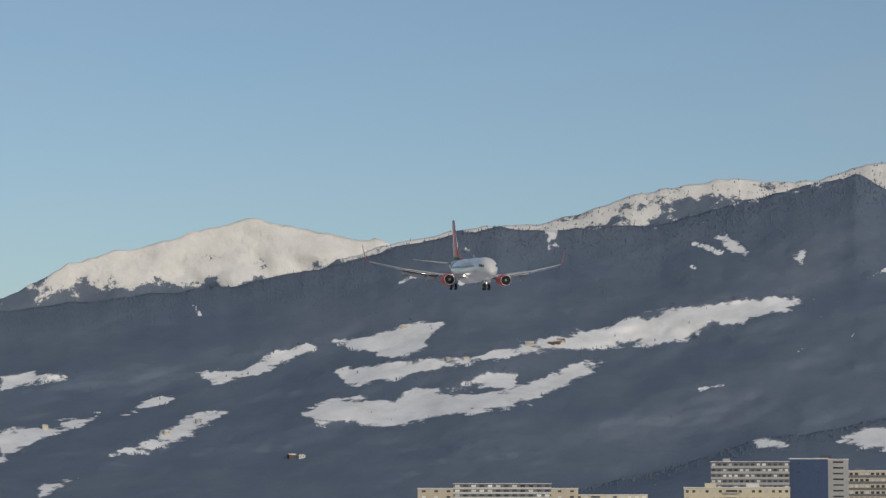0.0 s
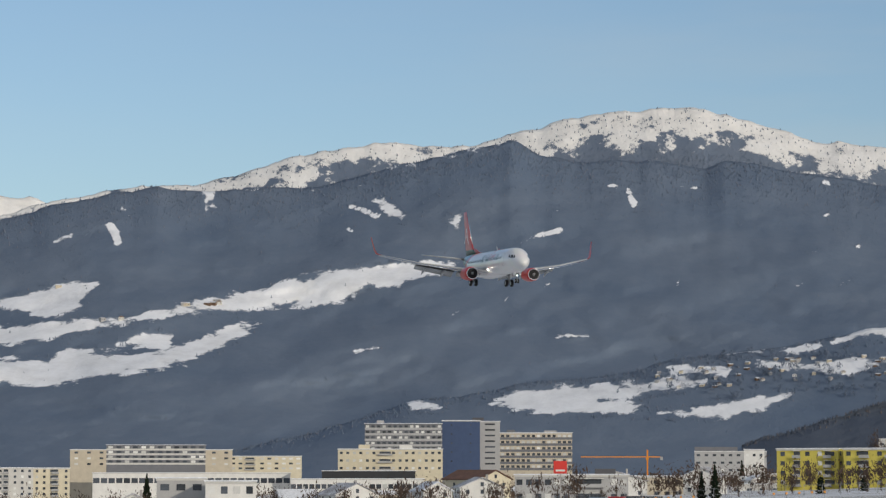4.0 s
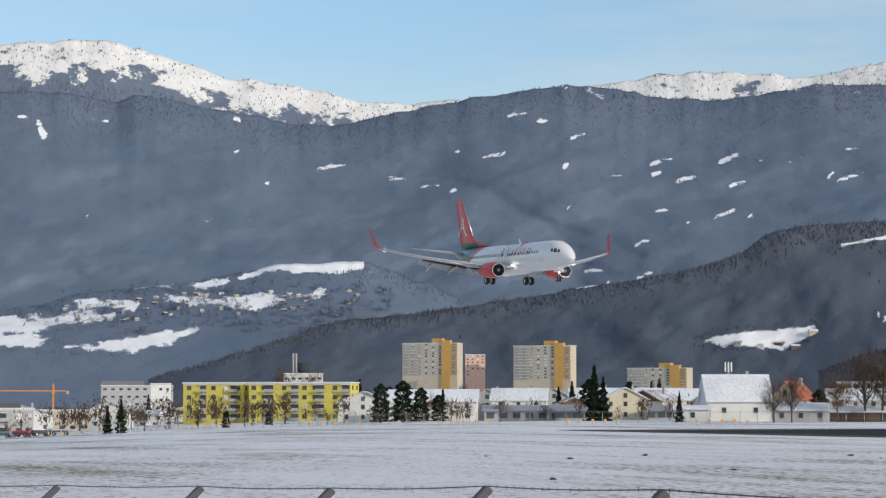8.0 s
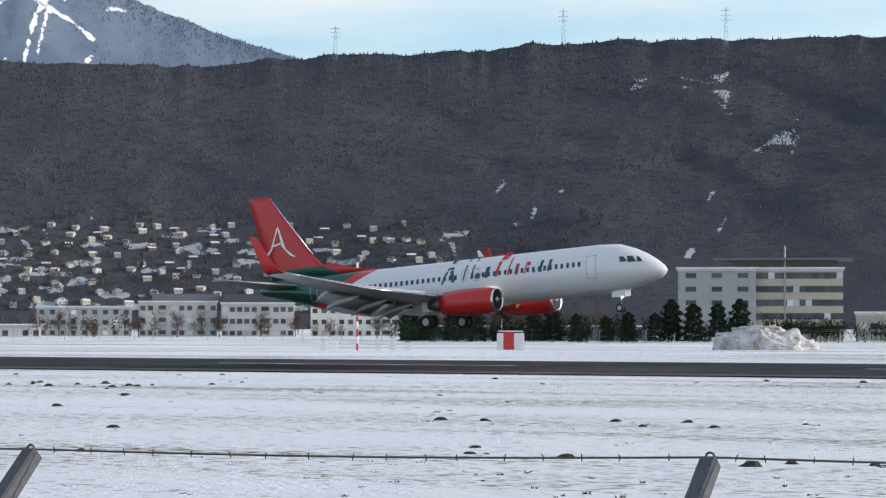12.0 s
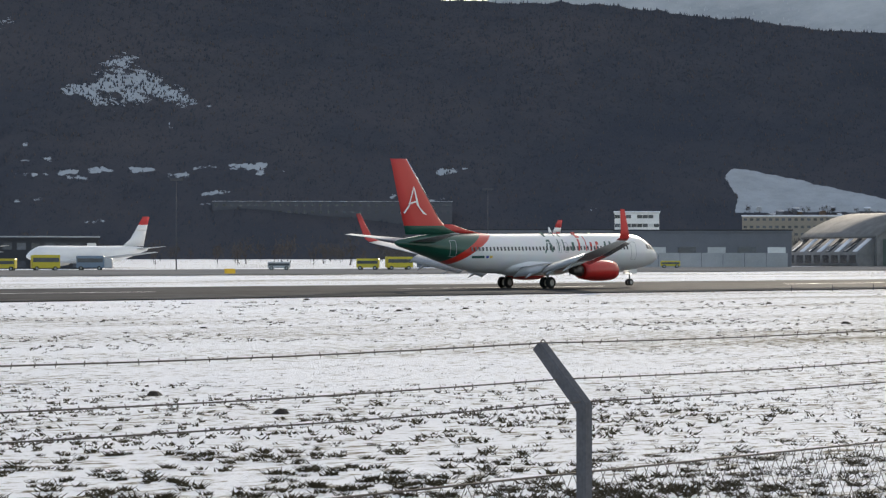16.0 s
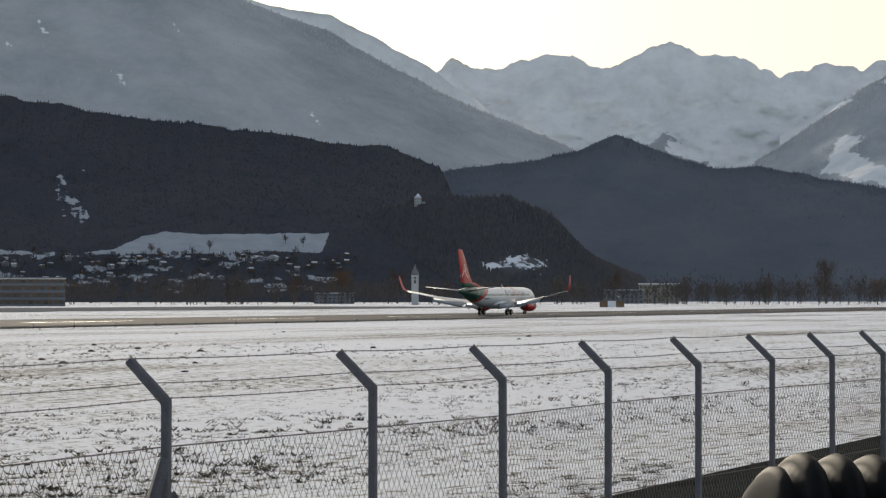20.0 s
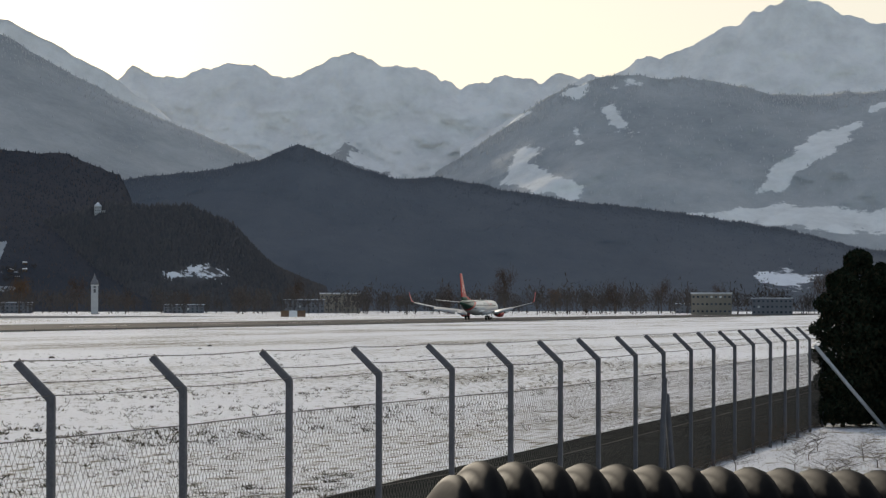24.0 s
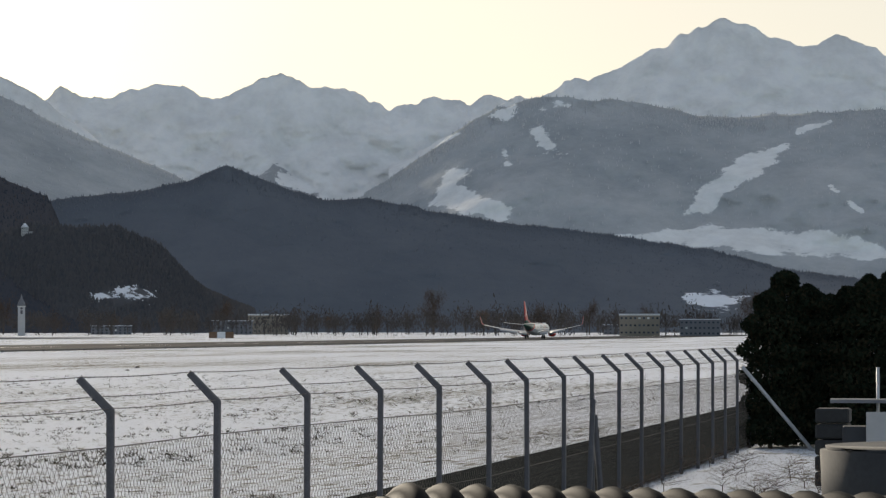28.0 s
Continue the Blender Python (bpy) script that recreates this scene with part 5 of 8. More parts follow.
def block(name, label, az0, az1, dist, z0, z1, wall, depth=14.0, floors=3, cols=6, win=(1.2, 1.3), band=None, turn=0.0, roof=None, side_cols=0, fringe=0.4,
          balconies=(), top=None, blind=0.25, seed=0, category="building", foot=2.0):
    """A flat-roofed building with a front towards the airfield: wall, roof slab, every window, balconies."""
    az, w = (az0 + az1) / 2, radians(az1 - az0) * dist
    p = at(az, dist)
    base = min(z0, gz(p.x, p.y)) - foot
    h = z1 - base
    root = frame_at(new(name), az, dist, base, turn)
    tagged(root, label, category)
    part("wall", box(-w / 2, w / 2, 0, depth, 0, h, 0.06), PLASTER[wall], root)
    part("roof", box(-w / 2 - fringe, w / 2 + fringe, -fringe, depth + fringe, h, h + 0.35, 0.05), roof or ROOFSNOW, root)
    part("parapet", box(-w / 2 - fringe * 0.5, w / 2 + fringe * 0.5, -fringe * 0.6, -fringe * 0.6 + 0.2, h - 0.5, h + 0.12), PLASTER[wall if wall in ("black", "dark", "slate") else "pale"], root)
    g = random.Random(seed)
    vis = z1 - max(z0, base)
    fh = vis / floors
    glass, shut = [], []
    for f in range(floors):
        z = h - fh * (f + 0.5)
        for c in range(cols):
            x = -w / 2 + w * (c + 0.5) / cols
            if any(abs(x - bx * w) < bw * w / 2 for bx, bw in balconies):
                continue
            (shut if g.random() < blind else glass).append((x, 0, z, 0))
        for c in range(side_cols):
            y = depth * (c + 0.5) / side_cols
            glass.append((w / 2, y, z, 1))
            glass.append((-w / 2, y, z, -1))
    panes(root, glass, *win)
    panes(root, shut, *win, mat=BLIND)
    if band:
        for f in range(floors):
            z = h - fh * (f + 0.5)
            part("facade_band", box(-w / 2 - 0.02, w / 2 + 0.02, -0.22, 0, z - win[1] / 2 - fh * 0.42, z - win[1] / 2 - 0.08), PLASTER[band], root)
    for bx, bw in balconies:
        for f in range(floors):
            z = h - fh * (f + 0.5)
            bal = part("balcony", box(bx * w - bw * w / 2, bx * w + bw * w / 2, -1.3, 0, z - 1.55, z - 1.35), CONCRETE, root)
            part("balcony_front", box(bx * w - bw * w / 2, bx * w + bw * w / 2, -1.38, -1.28, z - 1.4, z - 0.45), PLASTER["grey"], bal)
            part("balcony_door", box(bx * w - bw * w * .38, bx * w + bw * w * .38, -0.1, 0.05, z - 1.3, z + 0.8), GLASS, bal)
            part("awning", box(bx * w - bw * w * .45, bx * w + bw * w * .45, -1.1, 0, z + 0.95, z + 1.1), PLASTER["white"], bal)
    if top:
        for x, tw, th, m in top:
            part("roof_hut", box(x * w - tw / 2, x * w + tw / 2, depth * .3, depth * .3 + min(tw, depth * .5), h + 0.3, h + 0.3 + th, 0.05), PLASTER[m], root)
    return root


def gable_house(name, label, w, d, eave, ridge, wall, roof, cols=3, floors=2, ridge_along=False, over=0.6, chimney=True, balcony=False, win=(1.0, 1.25), wood_top=False, sides=True):
    """A pitched-roof house at the origin, its front on -y. ridge_along: the ridge runs along x, else towards the viewer."""
    root = tagged(new(name), label, "house")
    bm = box(-w / 2, w / 2, 0, d, -3, eave)
    part("wall", bm, PLASTER[wall], root)
    g = bmesh.new()
    if ridge_along:
        prof = [(-0.0, eave), (d / 2, ridge), (d, eave)]
        a = [g.verts.new((-w / 2, y, z)) for y, z in prof]
        b = [g.verts.new((w / 2, y, z)) for y, z in prof]
    else:
        prof = [(-w / 2, eave), (0, ridge), (w / 2, eave)]
        a = [g.verts.new((x, 0, z)) for x, z in prof]
        b = [g.verts.new((x, d, z)) for x, z in prof]
    g.faces.new(a)
    g.faces.new(b[::-1])
    for k in range(3):
        g.faces.new((a[k], b[k], b[(k + 1) % 3], a[(k + 1) % 3]))
    bmesh.ops.recalc_face_normals(g, faces=g.faces)
    part("gable", g, PLASTER["brown"] if wood_top else PLASTER[wall], root)
    for s in (-1, 1):
        r = bmesh.new()
        t = 0.28
        if ridge_along:
            half = d / 2
            k = (ridge - eave) / half
            e = (half + over)
            ys = (half, half + s * e)
            zs = (ridge + 0.05, ridge + 0.05 - k * e)
            c = [(-w / 2 - over, ys[0], zs[0]), (w / 2 + over, ys[0], zs[0]), (w / 2 + over, ys[1], zs[1]), (-w / 2 - over, ys[1], zs[1])]
        else:
            half = w / 2
            k = (ridge - eave) / half
            e = half + over
            c = [(0, -over, ridge + 0.05), (0, d + over, ridge + 0.05), (s * e, d + over, ridge + 0.05 - k * e), (s * e, -over, ridge + 0.05 - k * e)]
        lo = [r.verts.new(q) for q in c]
        hi = [r.verts.new((q[0], q[1], q[2] + t)) for q in c]
        r.faces.new(lo[::-1])
        r.faces.new(hi)
        for i in range(4):
            r.faces.new((lo[i], lo[(i + 1) % 4], hi[(i + 1) % 4], hi[i]))
        bmesh.ops.recalc_face_normals(r, faces=r.faces)
        part("roof_side", r, roof, root)
    if chimney:
        part("chimney", box(w * .18, w * .18 + 0.7, d * .55, d * .55 + 0.7, ridge - 1.0, ridge + 1.1, 0.04), CONCRETE, root)
    fh = eave / floors
    spots = [(-w / 2 + w * (c + .5) / cols, 0, fh * (f + .55), 0) for f in range(floors) for c in range(cols)]
    spots += [(sx * w / 2, d * q, fh * (f + .55), sx) for f in range(floors) for q in (.3, .7) for sx in (-1, 1) if sides]
    if not ridge_along:
        spots.append((0, 0, eave + (ridge - eave) * .35, 0))
    panes(root, spots, *win)
    if balcony:
        part("balcony", box(-w * .42, w * .42, -1.2, 0, fh * .98, fh * 1.02 + 0.1), TIMBER, root)
        part("balcony_rail", box(-w * .42, w * .42, -1.25, -1.15, fh * 1.02, fh * 1.02 + 1.0), TIMBER, root)
    return root


def put(ob, az, dist, z=None, turn=0.0):
    p = at(az, dist)
    return frame_at(ob, az, dist, gz(p.x, p.y), turn)


# hospital slabs, core tower and the buildings behind the front row of houses
block("hospital_wing", "long slab block with dark bands and rows of windows", -83.44, -81.7, 1746, 10.8, 37.2, "slate", 16, 7, 14, (2.2, 1.5), band="grey", seed=1, blind=.4, top=((-.3, 5, 2, "grey"),))
block("hospital_wing", "long slab block with pale bands and rows of windows", -80.4, -78.78, 1848, 6.0, 32.5, "beige", 16, 6, 14, (2.3, 1.7), band="slate", seed=2, blind=.45, top=((-.35, 6, 2, "slate"), (.2, 9, 1.5, "grey")))
block("hospital_core", "blue windowless stair core between two slab blocks", -81.7, -80.85, 1752, 8.6, 39.4, "blue", 22, 5, 2, (1.2, 1.0), seed=3, blind=0)
block("hospital_core", "grey stair tower with horizontal window slits", -80.85, -80.4, 1770, 8.0, 39.2, "grey", 18, 8, 1, (7.0, 1.1), seed=4, blind=0, top=((-.6, 8, 2.5, "dark"),))
block("apartment_block", "cream apartment block with balconies", -91.6, -90.8, 1444, -13.0, 6.3, "pale", 14, 6, 5, (1.4, 1.4), seed=5, balconies=((-.25, .16),))
block("apartment_block", "cream apartment block beside a pale one", -90.8, -90, 1444, -13.1, 6.2, "cream", 14, 6, 5, (1.4, 1.4), seed=6, balconies=((.1, .2),))
block("clinic_building", "low cream building with long balcony rows", -87.43, -84.85, 2187, 5.4, 17.9, "cream", 18, 3, 16, (3.2, 1.6), seed=7, balconies=((-.3, .12), (.05, .1)), blind=.5)
block("clinic_building", "dark-roofed building with a glass upper floor", -89.2, -87, 2001, 10.6, 25.3, "slate", 18, 4, 12, (3.6, 1.8), seed=8, band="pale")
block("clinic_building", "pale building with stacked service roofs", -90, -86.4, 2100, 8.5, 22.5, "beige", 18, 3, 13, (3.0, 1.6), seed=81)
block("office_building", "cream building with roof cabins", -84.04, -81.69, 1586, 4.2, 18.3, "cream", 16, 3, 16, (1.8, 1.5), seed=9, top=((-.25, 7, 2.5, "cream"), (.15, 8, 2.3, "white")), balconies=((-.05, .14),))
block("factory_hall", "long white hall with a dark window band", -89.5, -85.1, 1640, -6.1, 3.5, "white", 20, 1, 26, (4.0, 3.2), seed=10, blind=.05)
block("factory_hall", "long white hall with pillared window band", -85.1, -82.1, 1450, -8.3, 0.1, "white", 20, 1, 22, (2.8, 2.6), seed=11, blind=.15)
block("dark_warehouse", "low black flat-roofed warehouse", -84.4, -82.3, 1540, -4.8, 4.7, "black", 18, 1, 4, (2, 1), seed=12)
block("grey_building", "grey building with a recessed terrace floor", -80.07, -77.53, 735, -9.4, 2.9, "grey", 14, 3, 12, (1.7, 1.6), seed=13, top=((.3, 6, 1.5, "dark"),), balconies=((.15, .3),))
block("apartment_block", "white apartment house with loggias", -77.5, -76.3, 900, -9.7, 2.3, "beige", 12, 3, 5, (1.6, 1.5), seed=14, balconies=((-.3, .2),))
block("long_flat_building", "long pale flat-roofed building", -75.2, -73.2, 980, -9.8, -0.8, "pale", 14, 2, 14, (1.8, 1.4), seed=15)
block("long_flat_building", "long low building with a snowy flat roof", -74.4, -70.8, 1050, -7.4, 3.1, "beige", 14, 3, 16, (1.8, 1.4), seed=16)
block("office_building", "white office block with a dark upper floor", -76.05, -74.45, 2400, -4.3, 23.7, "grey", 18, 4, 9, (3.2, 2.0), seed=17, top=((-.2, 40, 4, "slate"),))
block("office_building", "white cube building above the house roofs", -74.95, -74.5, 1500, -1.9, 17.1, "white", 14, 3, 3, (1.6, 1.5), seed=18)
block("office_building", "small white flat block among trees", -72.9, -72.4, 1500, 1.7, 17.7, "white", 12, 2, 3, (1.6, 1.5), seed=19)
plant_ = block("heating_plant", "pale heating plant with dark tank and two chimneys", -71.98, -71.1, 2130, 14.5, 31.5, "pale", 20, 2, 6, (3, 2), seed=20)
top_ = 31.5 - (min(14.5, gz(*at(-71.54, 2130).xy)) - 2)
for dx in (-8.5, -6.0):
    part("chimney", tube([(dx, 4, top_ - 1), (dx, 4, top_ + 17)], [.9, .8], 12), CONCRETE, plant_)
part("tank", tube([(0, 8, top_), (0, 8, top_ + 9)], [5, 5], 20), PLASTER["black"], plant_)



def high_rise(az0, az1, dist, z0, z1, floors, seed, label):
    """Tower block: grey wing with balcony rows, ochre stair shaft, cream wing set back."""
    root = block("tower_block", label, az0, az1, dist, z0, z1, "beige", 20, floors, 8, (2.4, 1.3), seed=seed, band="grey", blind=.3, turn=-18, top=((.1, 12, 5, "ochre"),))
    w = radians(az1 - az0) * dist
    h = z1 - min(z0, gz(*at((az0 + az1) / 2, dist).xy)) + 2
    part("stair_shaft", box(w * .22, w * .38, -1.5, 6, 0, h + 3), PLASTER["ochre"], root, "ochre stair shaft")
    for f in range(floors):
        z = h - (z1 - z0) / floors * (f + .75)
        part("balcony", box(-w * .46, -w * .18, -1.4, 0, z - .1, z + .9), PLASTER["pale"], root)
        part("balcony", box(w * .40, w * .5, -1.2, 0, z - .1, z + .9), PLASTER["ochre"], root)
    return root


high_rise(-69.35, -68.05, 2763, 38.8, 72.8, 11, 31, "grey and ochre residential tower block with balconies")
block("apartment_block", "pale pink apartment block beside a tower", -67.9, -67.45, 2700, 36.2, 59.2, "pink", 14, 7, 4, (1.8, 1.4), seed=32)
high_rise(-66.85, -65.5, 2637, 32.9, 66.9, 11, 33, "grey and ochre residential tower block with balconies")
high_rise(-64.3, -62.9, 2526, 22.0, 42.0, 7, 34, "lower grey and ochre apartment slab")

# yellow apartment row with grey balconies
for k, (a0, a1, d, tone) in enumerate(((-74.25, -72.85, 884, "yellow"), (-72.8, -70.45, 872, "yellow"))):
    n = 2 if k == 0 else 4
    block("yellow_apartment_house", "bright yellow apartment house with stacked grey balconies", a0, a1, d, -1.3, 11.7, "yellow", 13, 4, 5 if k == 0 else 10, (1.5, 1.45),
          balconies=[((c + .5) / n - .5 + .08, .13 if k == 0 else .095) for c in range(n)], seed=40 + k, side_cols=2, turn=-14, blind=.15, fringe=.3)

# front row of houses, from east to west
put(gable_house("white_house", "white house beside an airfield fence", 9, 9, 6, 8.2, "white", THINSNOW, 3, 2), -88.6, 640, -21.5)
block("modern_house", "white and grey flat-roofed modern house", -88.08, -87, 640, -6.5, 2.1, "grey", 10, 2, 3, (2.2, 1.6), seed=50)
block("modern_house", "white flat-roofed modern house with a glazed terrace", -87, -85.87, 627, -6.9, 1.4, "white", 9, 2, 4, (1.6, 1.8), seed=51)
put(gable_house("barn_house", "white farmhouse with a broad snowy roof", 15, 14, 5.2, 8.6, "white", THINSNOW, 3, 2, balcony=True), -83.6, 806, -28.5, 25)
put(gable_house("white_house", "house with a low snowy roof", 12, 10, 5, 7.6, "grey", ROOFSNOW, 3, 2, True), -84.9, 815, -28.5, 10)
put(gable_house("white_house", "small white gabled house", 9, 10, 5.2, 7.6, "white", ROOFSNOW, 2, 2), -81.8, 758, -26, 20)
put(gable_house("white_house", "white gabled house with outside stair", 13.5, 11, 5.4, 8.3, "white", THINSNOW, 3, 2, balcony=False), -80.8, 770, -26.5, 12)
put(gable_house("yellow_church_hall", "cream hall with a curved brown roof", 14, 20, 8, 11, "cream", TILES, 2, 2), -80.5, 880, -27, 40)
put(gable_house("white_house", "broad white gabled house", 21, 12, 5.6, 8.6, "white", THINSNOW, 4, 2), -77.8, 862, -26.5, 4)
put(gable_house("white_house", "white house with a red bay", 12, 12, 6.0, 8.8, "white", THINSNOW, 3, 2), -75.9, 830, -24.5, -12)
block("red_house", "dark red cube house", -75.3, -74.4, 808, -11.2, -3.2, "red", 9, 2, 3, (1.5, 1.8), seed=52)
show = block("car_showroom", "long low dark glass showroom with an overhanging flat roof", -78.6, -74.3, 632, -12.3, -5.4, "black", 18, 1, 24, (1.7, 4.2), seed=53, blind=0, fringe=2.0)
for k in range(12):
    part("glass_front", box(-23 + k * 3.9, -19.3 + k * 3.9, -0.5, -0.3, 2.2, 6.3), DARKGLASS, show)
block("concrete_annex", "plain grey concrete annex beside the showroom", -75, -74.1, 600, -13.5, -9.1, "grey", 6, 1, 1, (1, 1), seed=54)
sign = put(new("advertising_sign"), -79.05, 612, -23)
tagged(sign, "square red advertising sign on a pole", "sign")
part("pole", tube([(0, 0, -2), (0, 0, 8.0)], [.16, .14], 10), CONCRETE, sign)
part("board", box(-1.6, 1.6, -.25, .25, 7.6, 10.6, .04), material("red_sign_face", (0.65, 0.04, 0.03), 0.5), sign)
part("lettering_bar", box(-1.1, 1.1, -.28, -.25, 8.1, 8.55), PLASTER["white"], sign)
crane = put(new("tower_crane"), -77.1, 2000, -35)
tagged(crane, "orange tower crane above the roofs", "crane")
ORANGE = material("orange_crane_steel", (0.7, 0.25, 0.02), 0.5, vary=0.1, scale=1)
part("mast", box(-.6, .6, .4, 1.6, 0, 30), ORANGE, crane)
part("jib", box(-52, 10, .6, 1.4, 24, 24.8), ORANGE, crane)
part("cab", box(-1.1, 1.1, -1, 2.5, 22, 24.5), ORANGE, crane)
part("counterweight", box(10, 12, 0, 2, 22, 24.5), CONCRETE, crane)

# around the big white-roofed farmhouse
put(gable_house("farmhouse", "old white farmhouse with a steep snow-covered roof and two chimneys", 15, 16, 5.0, 11, "white", ROOFSNOW, 2, 1, True, chimney=True), -61.75, 606, -4.4, 8)
put(gable_house("farmhouse_wing", "yellow wing with a red tiled roof", 8, 9, 5.5, 9.5, "cream", REDTILE, 2, 2), -60.75, 626, -4.4, -25)
put(gable_house("lean_to_shed", "low shed with a snowy roof against the farmhouse", 13, 7, 2.8, 4.2, "grey", ROOFSNOW, 3, 1, True, chimney=False), -60.4, 592, -4.4)
put(gable_house("white_hut", "small white hut beside the fence", 8, 4, 3.0, 3.6, "white", ROOFSNOW, 1, 1, True, chimney=False), -62.8, 596, -4.4)
put(gable_house("barn", "timber gabled barn with melting snow", 12, 12, 5, 8, "cream", THINSNOW, 2, 1, wood_top=True), -63.9, 706, -4.0, -30)
for a, d, w in ((-66.6, 655, 20), (-65.3, 650, 13), (-63.2, 680, 14)):
    put(gable_house("greenhouse", "long low greenhouse with a milky roof", w, 9, 2.6, 3.8, "grey", METALROOF, 6, 1, True, chimney=False, win=(2.0, 1.5)), a, d, -4.6)
for a, d, c, l in ((-68.6, 760, "white", "white house with a snowy roof"), (-67.7, 800, "white", "white bungalow with a shallow snowy roof"), (-66.9, 790, "grey", "grey modern house with picture windows"), (-66.0, 830, "white", "white house with a mansard roof"),
                   (-69.6, 820, "white", "white gabled house behind a hedge"), (-64.9, 860, "white", "low white house with snowy roof"), (-58.3, 760, "cream", "cream house among bare trees")):
    put(gable_house("town_house", l, 12, 10, 5.2, 7.6, c, THINSNOW, 3, 2, random.Random(int(-a * 10)).random() < .5), a, d, None, random.Random(int(d)).uniform(-30, 30))
block("flat_hall", "long white flat-roofed hall", -68.9, -67.4, 1000, -1.4, 4.1, "white", 12, 1, 8, (1.5, 1), seed=60)
red = block("red_white_apartments", "apartment house with red and white facade fields and balconies", -56.66, -55.26, 808, -2.3, 9.7, "white", 14, 4, 8, (1.1, 1.4), balconies=((-.25, .16), (.3, .16)), seed=61)
for k in range(4):
    part("red_field", box(-9.6 + k * 5.2, -7.6 + k * 5.2, -.12, 0, 3, 14), PLASTER["red"], red)
block("grey_gable_block", "plain grey end wall of an apartment house", -57.6, -56.68, 812, -1.4, 10.4, "grey", 14, 1, 1, (.8, .8), seed=62)
block("school_building", "long grey building with window rows", -59.6, -57.2, 1127, 3.5, 14.3, "grey", 16, 3, 14, (2.2, 1.8), seed=63, band="pale")
put(gable_house("sports_hall", "large dark hall with a shallow curved roof", 62, 40, 6, 12, "brown", TILES, 6, 1), -54.6, 1500, 6)
for a, w in ((-59.0, 20), (-56.3, 10), (-54.3, 6), (-53.7, 8)):
    put(gable_house("garden_shed", "low shed with snow on its roof", w, 5, 2.4, 3.4, "brown", ROOFSNOW, 2, 1, True, chimney=False), a, 600)

# apartment houses below the village
for a, d, c, r, w, l in ((-46.0, 907, "grey", ROOFSNOW, 16, "grey apartment house with dormers"), (-45.0, 900, "cream", THINSNOW, 22, "cream apartment house with brown roof and balconies"),
                         (-43.6, 904, "white", TILES, 26, "apartment house with brown roof and balconies"), (-42.6, 930, "beige", THINSNOW, 18, "beige apartment house with snowy roof")):
    put(gable_house("apartment_house", l, w, 13, 10, 14, c, r, 7, 4, True, balcony=True), a, d, -1)
block("petrol_station", "low white flat building with a wide canopy", -41.4, -39.6, 720, -1, 3.4, "white", 8, 1, 8, (1.6, 1.6), seed=70, fringe=1.2)
block("row_building", "long pale three-storey building with loggias", -37.44, -35.7, 765, -.7, 10.3, "pale", 14, 3, 10, (1.5, 1.4), balconies=((-.2, .12), (.3, .12)), seed=71, top=((.1, 20, 2.2, "slate"),))
block("row_building", "long pale three-storey building with a dark top floor", -35.6, -33.97, 760, -.7, 9.8, "pale", 14, 3, 10, (1.5, 1.4), balconies=((.1, .14),), seed=72, top=((-.1, 16, 2.4, "dark"),))
block("row_building", "pale apartment block behind bare trees", -33.6, -31.6, 775, -.7, 9.4, "white", 14, 3, 10, (1.5, 1.4), seed=73, balconies=((.35, .12),))
block("row_building", "grey flat-roofed block with window rows", -39.7, -37.6, 800, -.5, 9, "grey", 14, 3, 9, (1.5, 1.4), seed=74)
off = block("control_office", "beige five-storey office with a glazed top floor and flat overhanging roof", -23.6, -21.68, 538, 1, 15.2, "beige", 16, 5, 14, (1.3, 1.3), seed=75, blind=.1)
block("control_office", "blank grey wing of an office building", -25.34, -23.6, 536, 1, 15.2, "grey", 16, 5, 3, (2.2, 1.0), seed=76, blind=0)
part("glazed_floor", box(-14, 8, 2, 12, 16.6, 19.0), DARKGLASS, off)
part("roof_plate", box(-18, 11, -1, 14, 19.0, 19.5), PLASTER["slate"], off)
part("mast", tube([(-3, 0, 3), (-3, 0, 22)], [.3, .2], 10), CONCRETE, off)
block("white_residence", "white two-storey building with a dark balcony", -18.24, -17.2, 540, .2, 8.2, "white", 10, 2, 4, (1.3, 1.2), seed=77, balconies=((.1, .35),))
block("white_residence", "low white annex beside the residence", -17.2, -16.3, 536, .2, 4.0, "white", 8, 1, 3, (1.2, 1.1), seed=78)
block("grey_depot", "low grey depot hall", -21.4, -18.6, 560, .4, 6.0, "grey", 12, 1, 10, (2, 1.2), seed=79)
block("green_shed", "long low shed with green doors", -31.5, -26.0, 560, .0, 3.0, "slate", 6, 1, 10, (2.5, 1.8), seed=80)


# ---- villages on the slopes ----
def on_slope(rng, az, el):
    """The place on a mountain side that is seen at that bearing and height."""
    v = np.linspace(0, 1, 300)
    x, y, z = rng.place(np.full(300, float(az)), v)
    e = np.degrees(np.arctan2(z - EYE[2], np.hypot(x, y)))
    k = int(np.argmax(e >= el)) or 1
    return Vector((x[k], y[k], z[k]))


